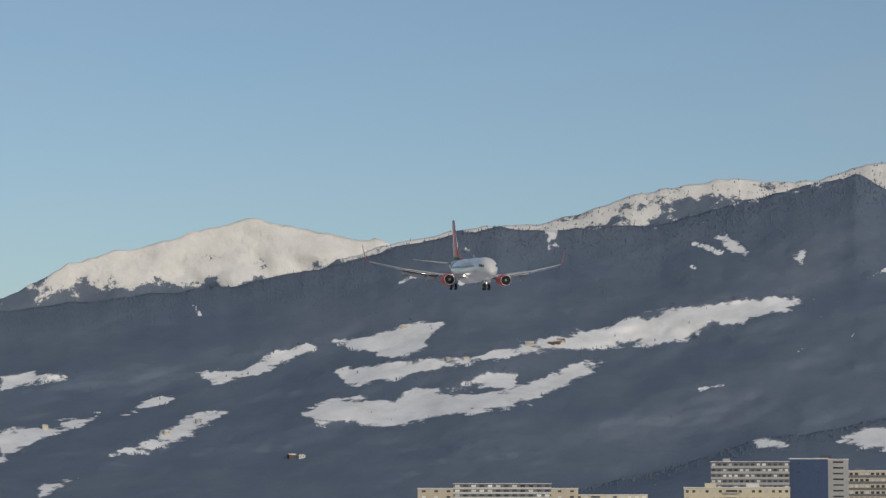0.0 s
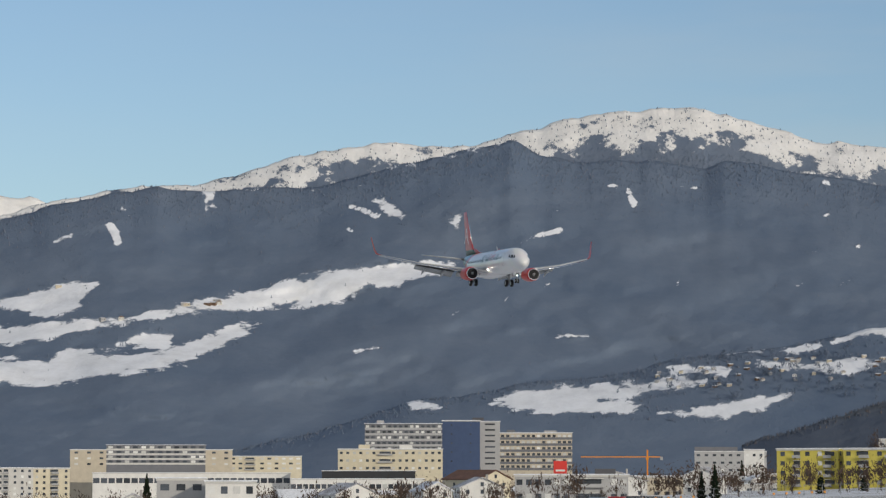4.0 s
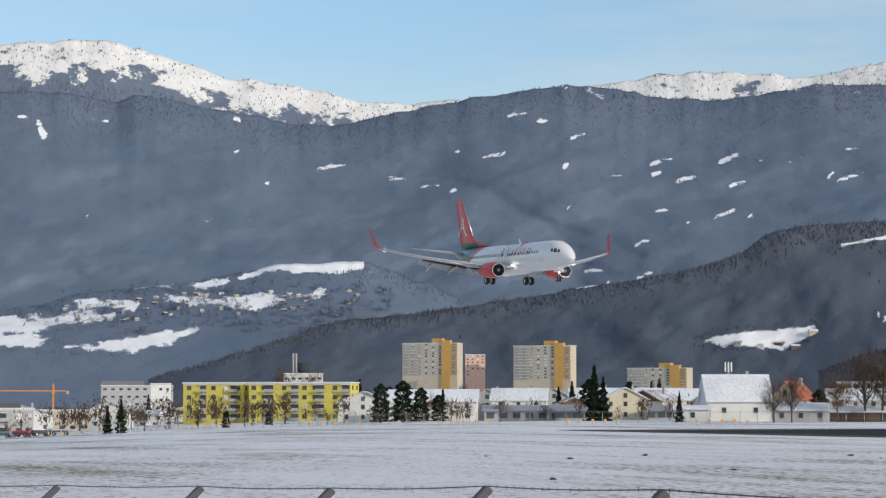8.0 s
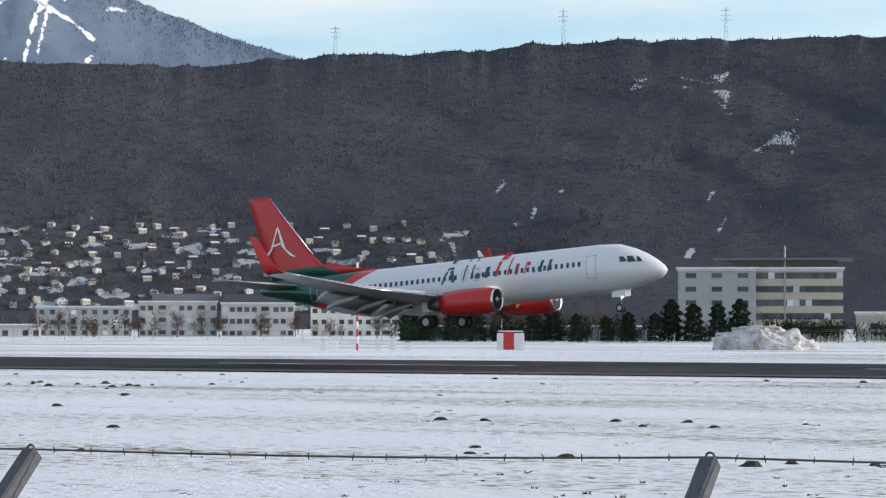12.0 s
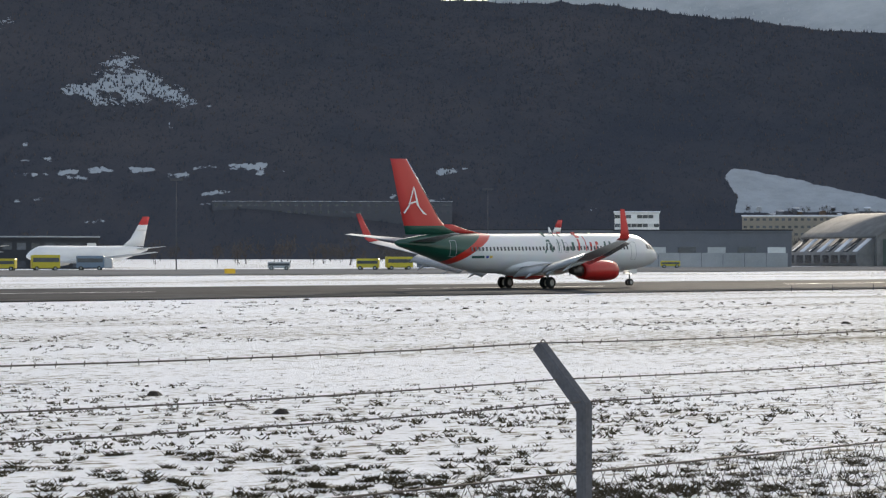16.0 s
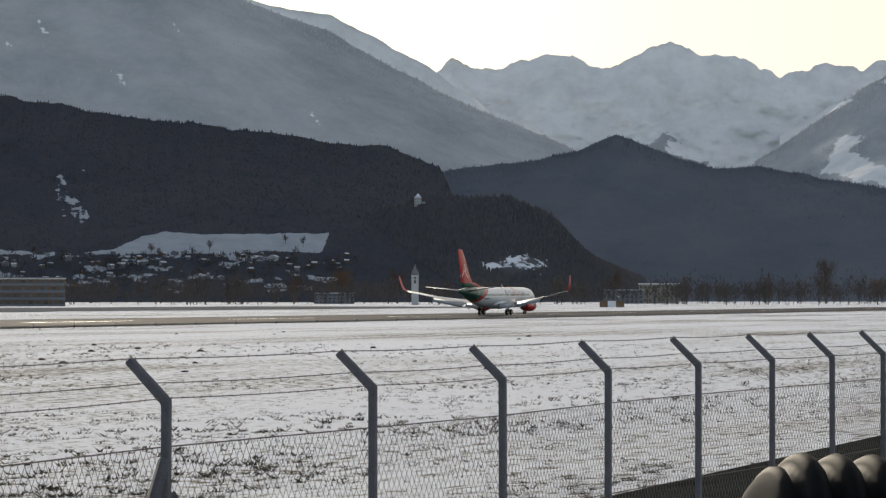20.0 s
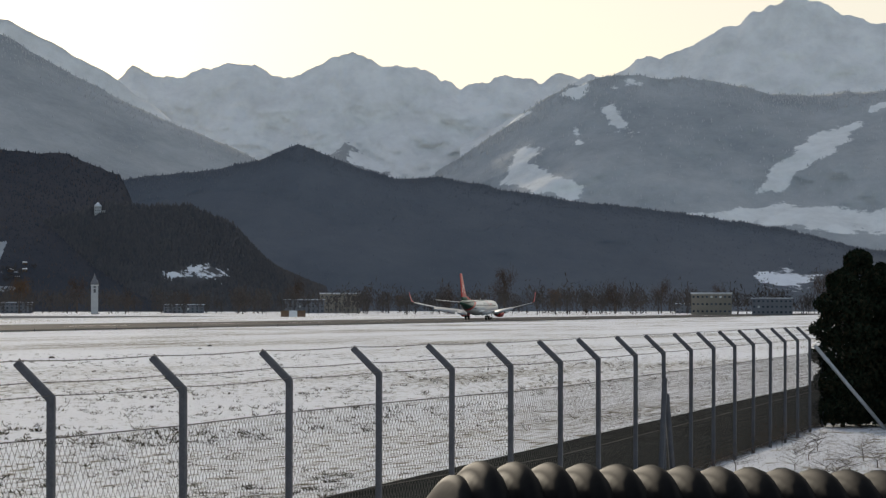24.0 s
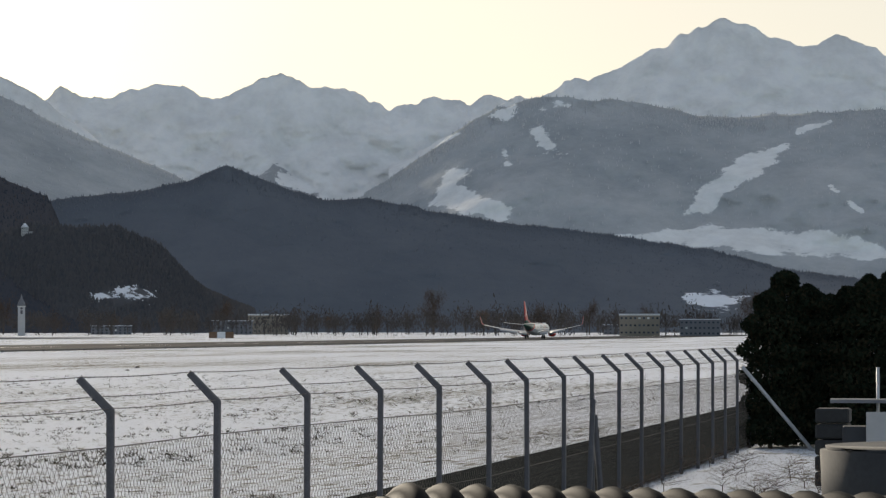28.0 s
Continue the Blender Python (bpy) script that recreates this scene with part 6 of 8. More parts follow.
VARIANTS = [gable_house("village_house", "white village house with a snow-covered roof", 13, 11, 6.0, 8.6, "white", ROOFSNOW, 2, 1, sides=False, win=(1.2, 2.2)),
            gable_house("village_house", "beige village house with a snowy ridge roof", 15, 11, 6.2, 8.8, "beige", ROOFSNOW, 2, 1, True, sides=False, win=(1.2, 2.2), chimney=False),
            gable_house("village_house", "white chalet with timber gable and balcony", 14, 12, 6.2, 9.2, "pale", THINSNOW, 2, 1, balcony=True, wood_top=True, sides=False, win=(1.2, 2.2), chimney=False),
            gable_house("village_house", "grey village house with melting snow on tiles", 12, 12, 7.0, 9.4, "grey", THINSNOW, 2, 1, True, sides=False, win=(1.2, 2.2)),
            gable_house("village_house", "pale yellow village house with tiled roof", 12, 10, 7.5, 10.0, "lemon", THINSNOW, 2, 1, True, sides=False, win=(1.2, 2.2), chimney=False),
            gable_house("village_house", "broad dark timber house under snow", 16, 12, 5.0, 7.6, "brown", ROOFSNOW, 2, 1, True, sides=False)]
used = [False] * len(VARIANTS)


def village(rng, spots, seed, group, scale=1.0, lift=0.0):
    g = random.Random(seed)
    for az, el in spots:
        p = on_slope(rng, az, el)
        k = g.choice((0, 1, 1, 2, 2, 3, 3, 3, 5, 5)) if g.random() > .05 else 4
        m = Matrix.Translation(p + Vector((0, 0, lift))) @ Matrix.Rotation(radians(-az + g.uniform(-35, 35)), 4, "Z") @ Matrix.Scale(scale, 4)
        if not used[k]:
            VARIANTS[k].matrix_world, used[k] = m, True
            ob = VARIANTS[k]
        else:
            ob = copy_thing(VARIANTS[k], m)
        ob["group"] = group


vg = random.Random(77)
spots_ = []
for row, e in enumerate(np.linspace(0.35, 2.15, 10)):
    n = 18 - row // 2
    lo, hi = (-43.8 + row * .45, -28.5 - row * .32)
    for c in range(n):
        spots_.append((lo + (hi - lo) * (c + vg.uniform(.1, .9)) / n, e + vg.uniform(-.09, .09)))
village(NEAR, spots_, 5, "hillside village houses", scale=.66, lift=0.5)
spots_ = [(vg.uniform(-77.2, -70.2), 0) for _ in range(54)]
spots_ = [(a, float(np.interp(a, (-77.5, -74, -70.2), (2.02, 2.3, 2.42))) + vg.uniform(-.28, .22)) for a, _ in spots_]
village(SHELF, spots_, 6, "terrace village houses", scale=.6, lift=0.5)


def small_house(label, w, d, eave, ridge, wall, roof):
    """A far house of the valley: walls with gables, a snowy saddle roof with eaves, one window."""
    root = tagged(new("valley_house"), label, "house")
    part("wall", loft([[(-w / 2, y, -3), (w / 2, y, -3), (w / 2, y, eave), (0, y, ridge - .2), (-w / 2, y, eave)] for y in (0, d)]), PLASTER[wall], root)
    part("roof", loft([[(-w / 2 - .8, y, eave - .5), (0, y, ridge - .15), (w / 2 + .8, y, eave - .5), (w / 2 + .8, y, eave - .1), (0, y, ridge + .35), (-w / 2 - .8, y, eave - .1)] for y in (-.8, d + .8)]), roof, root)
    panes(root, [(w * .2, 0, eave * .55, 0)], 1.4, 1.4)
    return root


SMALL = [small_house("dark timber valley house under a snowy roof", 11, 12, 5.2, 7.8, "brown", ROOFSNOW), small_house("grey valley house with thin snow on its tiles", 12, 10, 6, 8.4, "slate", THINSNOW),
         small_house("pale valley house with a snow-covered roof", 10, 11, 5.6, 8, "grey", ROOFSNOW), small_house("low dark shed house with thin snow on the roof", 15, 9, 4, 6, "dark", THINSNOW)]
vplaced = [False] * 4
for k in range(118):
    az, el = vg.uniform(51.2, 65.4), vg.uniform(.16, .98) if k % 3 else vg.uniform(.6, .98)
    i = vg.choice((0, 0, 1, 1, 1, 2, 3, 3))
    m = Matrix.Translation(on_slope(NEAR, az, el) + Vector((0, 0, .5))) @ Matrix.Rotation(radians(-az + vg.choice((0, 90)) + vg.uniform(-30, 30)), 4, "Z") @ Matrix.Scale(vg.uniform(.5, .72), 4)
    if vplaced[i]:
        ob = copy_thing(SMALL[i], m)
    else:
        SMALL[i].matrix_world, vplaced[i], ob = m, True, SMALL[i]
    ob["group"] = "valley village houses"
village(EAST, [(-87.2 + vg.uniform(-.5, .5), 3.75 + vg.uniform(-.06, .12)) for _ in range(7)] + [(-94.9, 1.95), (-95.6, 1.7), (-92.8, 1.2), (-92.6, 1.18), (-89.3, 3.35), (-88.9, 3.4), (-90.3, 4.1), (-98.3, 1.8)], 8, "mountain farmsteads", lift=1.0)
village(MID, [(-61.8, 1.35), (-61.3, 1.3), (-60.9, 1.36), (-60.5, 1.28), (-60.1, 1.6)], 9, "hill houses", lift=0.5)

tw_g = random.Random(31)
for k in range(46):
    az = -91.5 + k * .47 + tw_g.uniform(-.15, .15)
    d = tw_g.uniform(860, 1350) if az < -76 else tw_g.uniform(930, 1150)
    if az > -70.2:
        break
    q = at(az, d)
    i_ = tw_g.choice((0, 0, 1, 2, 3, 3, 5))
    m = Matrix.Translation((q.x, q.y, gz(q.x, q.y))) @ Matrix.Rotation(radians(-az + tw_g.uniform(-30, 30)), 4, "Z")
    copy_thing(VARIANTS[i_], m)["group"] = "houses of the town"

for k in range(16):
    az = -70 + k * .78 + tw_g.uniform(-.25, .25)
    q = at(az, tw_g.uniform(680, 900))
    m = Matrix.Translation((q.x, q.y, gz(q.x, q.y))) @ Matrix.Rotation(radians(-az + tw_g.uniform(-40, 40)), 4, "Z")
    copy_thing(VARIANTS[tw_g.choice((0, 1, 2, 3, 3, 5))], m)["group"] = "houses of the town"

for az, d, w, c, r, l, along in ((-69.3, 690, 13, "white", ROOFSNOW, "white house with a snow-covered roof", True), (-68.3, 700, 16, "white", ROOFSNOW, "long white house with a snowy shallow roof", True), (-67.4, 720, 12, "grey", THINSNOW, "grey house with melting snow on its roof", False),
                                 (-66.7, 705, 15, "white", ROOFSNOW, "white bungalow under snow", True), (-65.9, 730, 12, "pale", THINSNOW, "pale house with a dark gable", False), (-65.0, 715, 14, "white", ROOFSNOW, "white house with a snow-covered roof", True),
                                 (-64.3, 690, 12, "cream", ROOFSNOW, "cream house with a snowy ridge roof", False), (-63.5, 720, 14, "white", ROOFSNOW, "white house with a snow-covered roof", True), (-59.2, 740, 16, "pale", ROOFSNOW, "pale house with a long snowy roof", True),
                                 (-58.0, 760, 18, "grey", ROOFSNOW, "grey row house with a long snowy roof", True), (-70.2, 720, 14, "white", THINSNOW, "white gabled house behind a hedge", False), (-62.7, 745, 13, "beige", ROOFSNOW, "beige house behind the farm", True)):
    put(gable_house("suburb_house", l, w, 10, 5.6, 8.6, c, r, 3, 2, along, sides=False), az, d, None, 6 * math.sin(az * 7))

# ---- trees ----
BARK = material("grey_brown_bark", (0.09, 0.07, 0.055), 0.9, vary=0.3, scale=1.5)
BIRCH = material("pale_birch_bark", (0.5, 0.47, 0.43), 0.8, second=(0.1, 0.09, 0.08), scale=2.0)
TWIG = tree_material("bare_brown_twigs", ((0.075, 0.055, 0.045), (0.11, 0.08, 0.065), (0.09, 0.068, 0.055)))
WILLOW = tree_material("russet_twigs", ((0.13, 0.08, 0.05), (0.16, 0.1, 0.06), (0.11, 0.078, 0.055)))
NEEDLE = tree_material("dark_green_needles", ((0.012, 0.022, 0.014), (0.022, 0.034, 0.022), (0.03, 0.035, 0.022)))
THUJA = tree_material("dark_thuja_scales", ((0.012, 0.018, 0.012), (0.02, 0.028, 0.018), (0.035, 0.03, 0.018)))


def tri_cloud(name, centres, sizes, stretch, mat, parent, seed):
    """Many small clumps, each a bent pair of triangles, as one crown."""
    g = np.random.default_rng(seed)
    n = len(centres)
    d = g.normal(0, 1, (n, 3))
    d /= np.linalg.norm(d, axis=1)[:, None]
    e = np.cross(d, g.normal(0, 1, (n, 3)))
    e /= np.linalg.norm(e, axis=1)[:, None] + 1e-9
    d = d * stretch[0] + np.array((0, 0, stretch[1]))
    s = np.array(sizes)[:, None]
    c = np.array(centres)
    vs = np.stack([c - d * s, c + e * s * stretch[2], c + d * s, c - e * s * stretch[2]], 1).reshape(-1, 3)
    fs = [(4 * k, 4 * k + 1, 4 * k + 2, 4 * k + 3) for k in range(n)]
    me = bpy.data.meshes.new(name)
    me.from_pydata(vs.tolist(), [], fs)
    me.materials.append(mat)
    ob = new(name, me)
    ob.parent = parent
    return ob


def bare_tree(name, label, h, spread, seed, twig=None, bark=None, n=1500):
    """A leafless tree: tapered trunk, forking limbs and a crown of fine twigs."""
    g = random.Random(seed)
    root = tagged(new(name), label, "tree")
    bm = tube([(0, 0, -.6), (g.uniform(-.1, .1), 0, h * .25), (g.uniform(-.3, .3), g.uniform(-.3, .3), h * .6), (0, 0, h * .95)], [h * .02, h * .016, h * .009, h * .002], 8)
    cs, sz = [], []
    for k in range(16):
        z0 = h * g.uniform(.2, .7)
        a, r = g.uniform(0, 6.28), spread * g.uniform(.5, 1) * (1.15 - z0 / h * .6)
        tip = Vector((r * math.cos(a), r * math.sin(a), z0 + h * g.uniform(.18, .38)))
        mid = Vector((tip.x * .45, tip.y * .45, z0 + (tip.z - z0) * .45))
        add_tube(bm, [(0, 0, z0), mid, tip], [h * .009, h * .005, h * .001], 5)
        for _ in range(n // 16):
            t = g.uniform(.25, 1.05)
            p = Vector((0, 0, z0)).lerp(tip, t) + Vector((g.gauss(0, 1), g.gauss(0, 1), g.gauss(0, 1))) * spread * .17
            cs.append(tuple(p))
            sz.append(h * g.uniform(.03, .075))
    part("trunk", bm, bark or BARK, root)
    tri_cloud("crown", cs, sz, (.8, .6, .06), twig or TWIG, root, seed)
    return root


def conifer(name, label, h, w, seed, mat=None, n=1400, lumpy=.25, column=False, dome=False):
    """An evergreen: trunk and tiers of drooping needle sprays with gaps."""
    g = random.Random(seed)
    root = tagged(new(name), label, "tree")
    part("trunk", tube([(0, 0, -.6), (0, 0, h * .97)], [h * .018, h * .003], 8), BARK, root)
    cs, sz = [], []
    for _ in range(n):
        t = g.random() ** (.8 if column else .65)
        z = h * (1 - t) if not column else h * g.uniform(.03, 1)
        prof = (1 - z / h) if not column else math.sqrt(max(0, 1 - (z / h) ** 3.2)) * (.9 + .1 * math.sin(z * 1.7 + seed))
        if dome:
            z = h * g.uniform(.05, 1)
            prof = math.sqrt(1 - (z / h) ** 3) * (.9 + .1 * math.sin(z * .9 + seed))
        tier = .72 + lumpy * math.sin(z / h * 38 + seed) + .12 * g.random()
        r = w * prof * tier * g.uniform(.45, 1.0) ** .5
        a = g.uniform(0, 6.28)
        cs.append((r * math.cos(a), r * math.sin(a), z))
        sz.append(h * g.uniform(.018, .05) * (1 if not column else .45))
    tri_cloud("crown", cs, sz, (.9, -.25, .5), mat or NEEDLE, root, seed)
    return root


TREES = {"bare": [bare_tree("bare_tree", "leafless brown tree on the edge of the snowfield", 12, 4.2, s) for s in (1, 2, 3)],
         "birch": [bare_tree("birch_tree", "leafless birch with a pale trunk", 13, 3.0, 4, None, BIRCH)],
         "willow": [bare_tree("willow_tree", "leafless tree with russet twigs", 10, 3.4, 5, WILLOW, None, 1900)],
         "pine": [conifer("pine_tree", "dark broad pine behind the runway", 10, 3.6, s, n=2300, lumpy=.2, dome=True) for s in (6, 7)],
         "spruce": [conifer("spruce_tree", "dark slender spruce among the houses", 14, 3.0, s) for s in (8, 9)],
         "shrub": [bare_tree("bare_shrub", "leafless brown shrub on the snow", 4, 2.4, 10, None, None, 900)]}
tree_used = set()
tg = random.Random(4)


def plant(kind, az, dist, scale=1.0, z=None):
    src = tg.choice(TREES[kind])
    p = at(az, dist)
    p.z = gz(p.x, p.y) - .1 if z is None else z
    m = Matrix.Translation(p) @ Matrix.Rotation(tg.uniform(0, 6.28), 4, "Z")
    s = scale * tg.uniform(.85, 1.15)
    if src.name in tree_used:
        ob = copy_thing(src, m)
    else:
        tree_used.add(src.name)
        ob = src
    ob.matrix_world = m @ Matrix.Diagonal((s, s, s * tg.uniform(.9, 1.1), 1))
    ob["group"] = kind + " trees"


for az, d, k, s in ((-88.3, 1250, "spruce", 1.3), (-86.4, 640, "shrub", 1.2), (-83.9, 770, "bare", .7), (-82.6, 760, "bare", .7), (-85.4, 740, "bare", .6), (-80.0, 720, "shrub", 1.2), (-75.6, 600, "spruce", .55), (-75.9, 604, "spruce", .5),
                    (-75.0, 1400, "spruce", 1.1), (-73.6, 1400, "spruce", 1.3), (-72.9, 1420, "spruce", 1.4), (-72.0, 1300, "bare", 2.0), (-71.4, 1300, "bare", 2.2), (-70.9, 1320, "bare", 1.8), (-70.7, 1250, "spruce", 1.2),
                    (-70.1, 800, "pine", 1.1), (-69.6, 780, "pine", 1.1), (-69.2, 800, "pine", 1.0), (-68.9, 720, "spruce", .6), (-68.4, 700, "spruce", .62), (-67.9, 1150, "bare", 1.3), (-67.2, 1150, "pine", .9), (-65.8, 720, "spruce", .7), (-65.5, 715, "spruce", .8), (-65.0, 640, "spruce", 1.0),
                    (-64.8, 640, "spruce", .95), (-63.1, 590, "spruce", .45), (-61.0, 580, "bare", .9), (-60.6, 582, "bare", .9), (-60.0, 620, "pine", .9), (-59.6, 590, "willow", 1.3), (-59.0, 600, "bare", 1.5), (-58.6, 600, "bare", 1.6), (-58.2, 610, "willow", 1.2), (-57.4, 590, "bare", 1.0),
                    (-56.3, 560, "bare", 1.0), (-55.0, 575, "bare", .9), (-54.4, 580, "bare", 1.0), (-55.9, 900, "spruce", 1.2)):
    plant(k, az, d, s)
for k in range(26):
    plant(tg.choice(("pine", "pine", "spruce", "bare")), -70.4 + k * .5 + tg.uniform(-.2, .2), tg.uniform(770, 1050), tg.uniform(.75, 1.25))
for az, d, sc in ((-69.8, 668, .9), (-69.3, 672, 1.0), (-68.9, 670, .95), (-68.5, 674, .8), (-65.1, 660, 1.1)):
    plant("pine", az, d, sc)
for k in range(12):
    az = -54.7 + k * .48 + tg.uniform(-.1, .1)
    plant(tg.choice(("bare", "bare", "shrub")), az, tg.uniform(540, 600), tg.uniform(.6, .95))
for k in range(16):
    plant("pine", -50.6 + k * .2 + tg.uniform(-.1, .1), tg.uniform(500, 560), tg.uniform(.7, .95))
for k in range(14):
    plant(tg.choice(("bare", "bare", "birch")), -48.4 + k * .36 + tg.uniform(-.1, .1), tg.uniform(470, 540), tg.uniform(.95, 1.2))
for k in range(14):
    plant(tg.choice(("bare", "bare", "shrub", "spruce")), -43.5 + k * .87 + tg.uniform(-.15, .15), tg.uniform(690, 760), tg.uniform(.5, .8))
for k in range(15):
    plant("pine", -31.5 + k * .55 + tg.uniform(-.2, .2), tg.uniform(500, 530), tg.uniform(.6, .85))
for k in range(7):
    plant("bare", -30 + k * .5, tg.uniform(515, 530), .6)
for k in range(14):
    plant("pine", -16.2 + k * .3 + tg.uniform(-.1, .1), tg.uniform(480, 510), tg.uniform(.8, 1.05))
for k in range(16):
    plant("bare", -12 + k * .5 + tg.uniform(-.2, .2), tg.uniform(480, 540), tg.uniform(.8, 1.1))
for az, e in ((63.9, 1.2), (64.3, 1.15), (62.2, 1.05), (60.9, 1.0), (58.3, .9), (56.9, 1.0)):
    q = on_slope(NEAR, az, e)
    plant("bare", az, math.hypot(q.x, q.y), .75, q.z)
for k in range(22):
    az = 58 + k * 1.2 + tg.uniform(-.1, .1)
    plant(tg.choice(("bare", "bare", "bare", "willow", "shrub")), az, tg.uniform(1300, 1800), tg.uniform(1.2, 1.9))

# ---- boundary fence beyond the runway, with its lamps ----
GALV = material("galvanised_steel", (0.42, 0.43, 0.44), 0.5, metal=0.5, vary=0.2, scale=3)
# Weathered concrete, darkened further: backlit shade is put into the post colour.
POSTM = material("rough_concrete_post", (0.085, 0.086, 0.095), 0.9, vary=0.25, scale=5.0, bump=0.5, bump_scale=40)
DULL = material("rusty_wire", (0.10, 0.085, 0.075), 0.7, metal=0.5, vary=0.3, scale=8)


def far_fence(name, label, pts, step=3.0, h=2.2):
    root = tagged(new(name), label, "fence")
    post = bpy.data.meshes.new("post")
    bm = tube([(0, 0, -.3), (0, 0, h)], [.06, .06], 6)
    add_tube(bm, [(0, 0, h), (.35, 0, h + .4)], [.05, .05], 6)
    bm.to_mesh(post)
    bm.free()
    post.materials.append(GALV)
    wires = bmesh.new()
    line = []
    for (a0, d0), (a1, d1) in zip(pts, pts[1:]):
        p, q = at(a0, d0), at(a1, d1)
        n = max(1, int((q - p).length / step))
        line += [p.lerp(q, k / n) for k in range(n)]
    line.append(at(*pts[-1]))
    for p in line:
        p.z = gz(p.x, p.y)
        o = new("post", post)
        o.parent, o.location = root, p
    for zz in (.3, 1.1, h, h + .3):
        for a, b in zip(line, line[1:]):
            add_tube(wires, [a + Vector((0, 0, zz)), b + Vector((0, 0, zz))], [.018, .018], 3, False)
    part("wire", wires, GALV, root)
    return root


far_fence("boundary_fence", "wire boundary fence with angled posts before the houses", ((-89, 600), (-83, 610), (-78, 600), (-70, 590), (-64, 572), (-57, 545)), 4.0)
far_fence("boundary_fence", "wire boundary fence before sports ground and depots", ((-44, 640), (-32, 540), (-16, 480)), 5.0)

AMBER = material("amber_lamp_housing", (0.75, 0.32, 0.04), 0.5)
lamp0 = tagged(new("approach_lamp"), "small amber approach lamp on a thin stalk", "lamp", "approach lamps")
part("stalk", tube([(0, 0, -.2), (0, 0, .8)], [.05, .05], 6), GALV, lamp0)
part("head", tube([(-.2, 0, 1.0), (.2, 0, 1.0)], [.24, .24], 8), AMBER, lamp0)
first = True
for row in range(8):
    az0, d0 = -83 + row * 2.9, 575 - row * 16
    for k in range(5):
        p = at(az0 + k * .28, d0)
        m = Matrix.Translation((p.x, p.y, gz(p.x, p.y)))
        if first:
            lamp0.matrix_world, first = m, False
        else:
            copy_thing(lamp0, m)

# ---- equipment beside the runway ----
REDP = material("signal_red_paint", (0.55, 0.03, 0.03), 0.5, vary=0.1, scale=1)
WHITEP = material("white_equipment_paint", (0.75, 0.75, 0.74), 0.5, vary=0.1, scale=1)
YEL = material("yellow_equipment_paint", (0.72, 0.42, 0.02), 0.5, vary=0.15, scale=1)


def place_px(ob, az, dist, turn=0):
    p = at(az, dist)
    return frame_at(ob, az, dist, gz(p.x, p.y), turn)


hut = place_px(tagged(new("localizer_hut"), "red and white striped equipment hut on the snow", "hut"), -29.1, 355)
for k, (a, b, m) in enumerate(((-1.9, -1.0, WHITEP), (-1.0, .5, REDP), (.5, 1.9, WHITEP))):
    part("panel", box(a, b, 0, 2.2, 0, 2.5 if m is REDP else 2.3, .03), m, hut)
part("roof", box(-1.7, 1.7, -.1, 2.3, 2.5, 2.65), WHITEP, hut)
part("aerial", tube([(-1.2, 1, 2.6), (-1.2, 1, 4.2)], [.04, .03], 6), GALV, hut)
mast = place_px(tagged(new("glide_path_mast"), "slender red and white striped mast", "mast"), -32.55, 345)
for k in range(12):
    part("section", tube([(0, 0, k * 1.0 - .1), (0, 0, k * 1.0 + .9)], [.16, .16], 8), REDP if k % 2 == 0 else WHITEP, mast)
for az, d, w, h in ((-33.3, 348, .7, 1.4), (-33.05, 349, .7, 1.5), (-32.1, 350, .5, 1.7), (-31.75, 350, .9, 1.7), (-31.4, 352, 1.0, 1.0), (-16.2, 380, 2.2, 2.2)):
    b = place_px(tagged(new("equipment_cabinet"), "white equipment cabinet standing in the snow", "cabinet"), az, d)
    part("body", box(-w / 2, w / 2, 0, w, -.1, h, .03), WHITEP, b)
    part("lid", box(-w / 2 - .05, w / 2 + .05, -.05, w + .05, h, h + .08), GALV, b)
cont = place_px(tagged(new("container_hut"), "white container hut with a dark opening", "hut"), -18.6, 370)
part("body", box(-2.6, 2.6, 0, 2.4, -.1, 2.4, .04), WHITEP, cont)
part("door", box(1.9, 2.4, -.04, 0, .1, 2.1), PLASTER["dark"], cont)
part("dome", tube([(-4.2, 1, 0), (-4.2, 1, 2.2), (-4.2, 1, 2.9)], [1.2, 1.2, .3], 14), WHITEP, cont)
pile = bmesh.new()
bmesh.ops.create_icosphere(pile, subdivisions=5, radius=1.0)
for v in pile.verts:
    n_ = noise.fractal(v.co * 2.5, 0.6, 2.0, 5)
    v.co = Vector((v.co.x * 7.2 * (1 + .12 * n_), v.co.y * 4 * (1 + .12 * n_), max(-.3, v.co.z * 3.0 * (1 + .3 * n_))))
ob = place_px(part("snow_heap", pile, material("dirty_snow_heap", (0.8, 0.81, 0.84), 0.8, second=(0.25, 0.17, 0.1), scale=0.5, bump=0.6, bump_scale=3)), -23.4, 352)
tagged(ob, "ploughed heap of dirty snow and soil", "snow heap")
pallet = place_px(tagged(new("concrete_slab"), "pale slab lying on the snow heap", "slab"), -23.5, 352)
part("slab", box(-4, 2.6, -1, 1.6, 2.75, 3.1, .05), CONCRETE, pallet)
# Yellow troughs with bent pipes, their use unknown.
cart0 = tagged(new("sweeper_blade"), "yellow trough on thin legs with a grey bent pipe", "equipment", "yellow troughs beside the runway")
tr = bmesh.new()
tr_v = [tr.verts.new(c) for c in ((-1.5, -.5, 1.0), (1.5, -.5, 1.0), (1.5, .5, 1.0), (-1.5, .5, 1.0), (-.9, -.35, .45), (1.4, -.35, .45), (1.4, .35, .45), (-.9, .35, .45))]
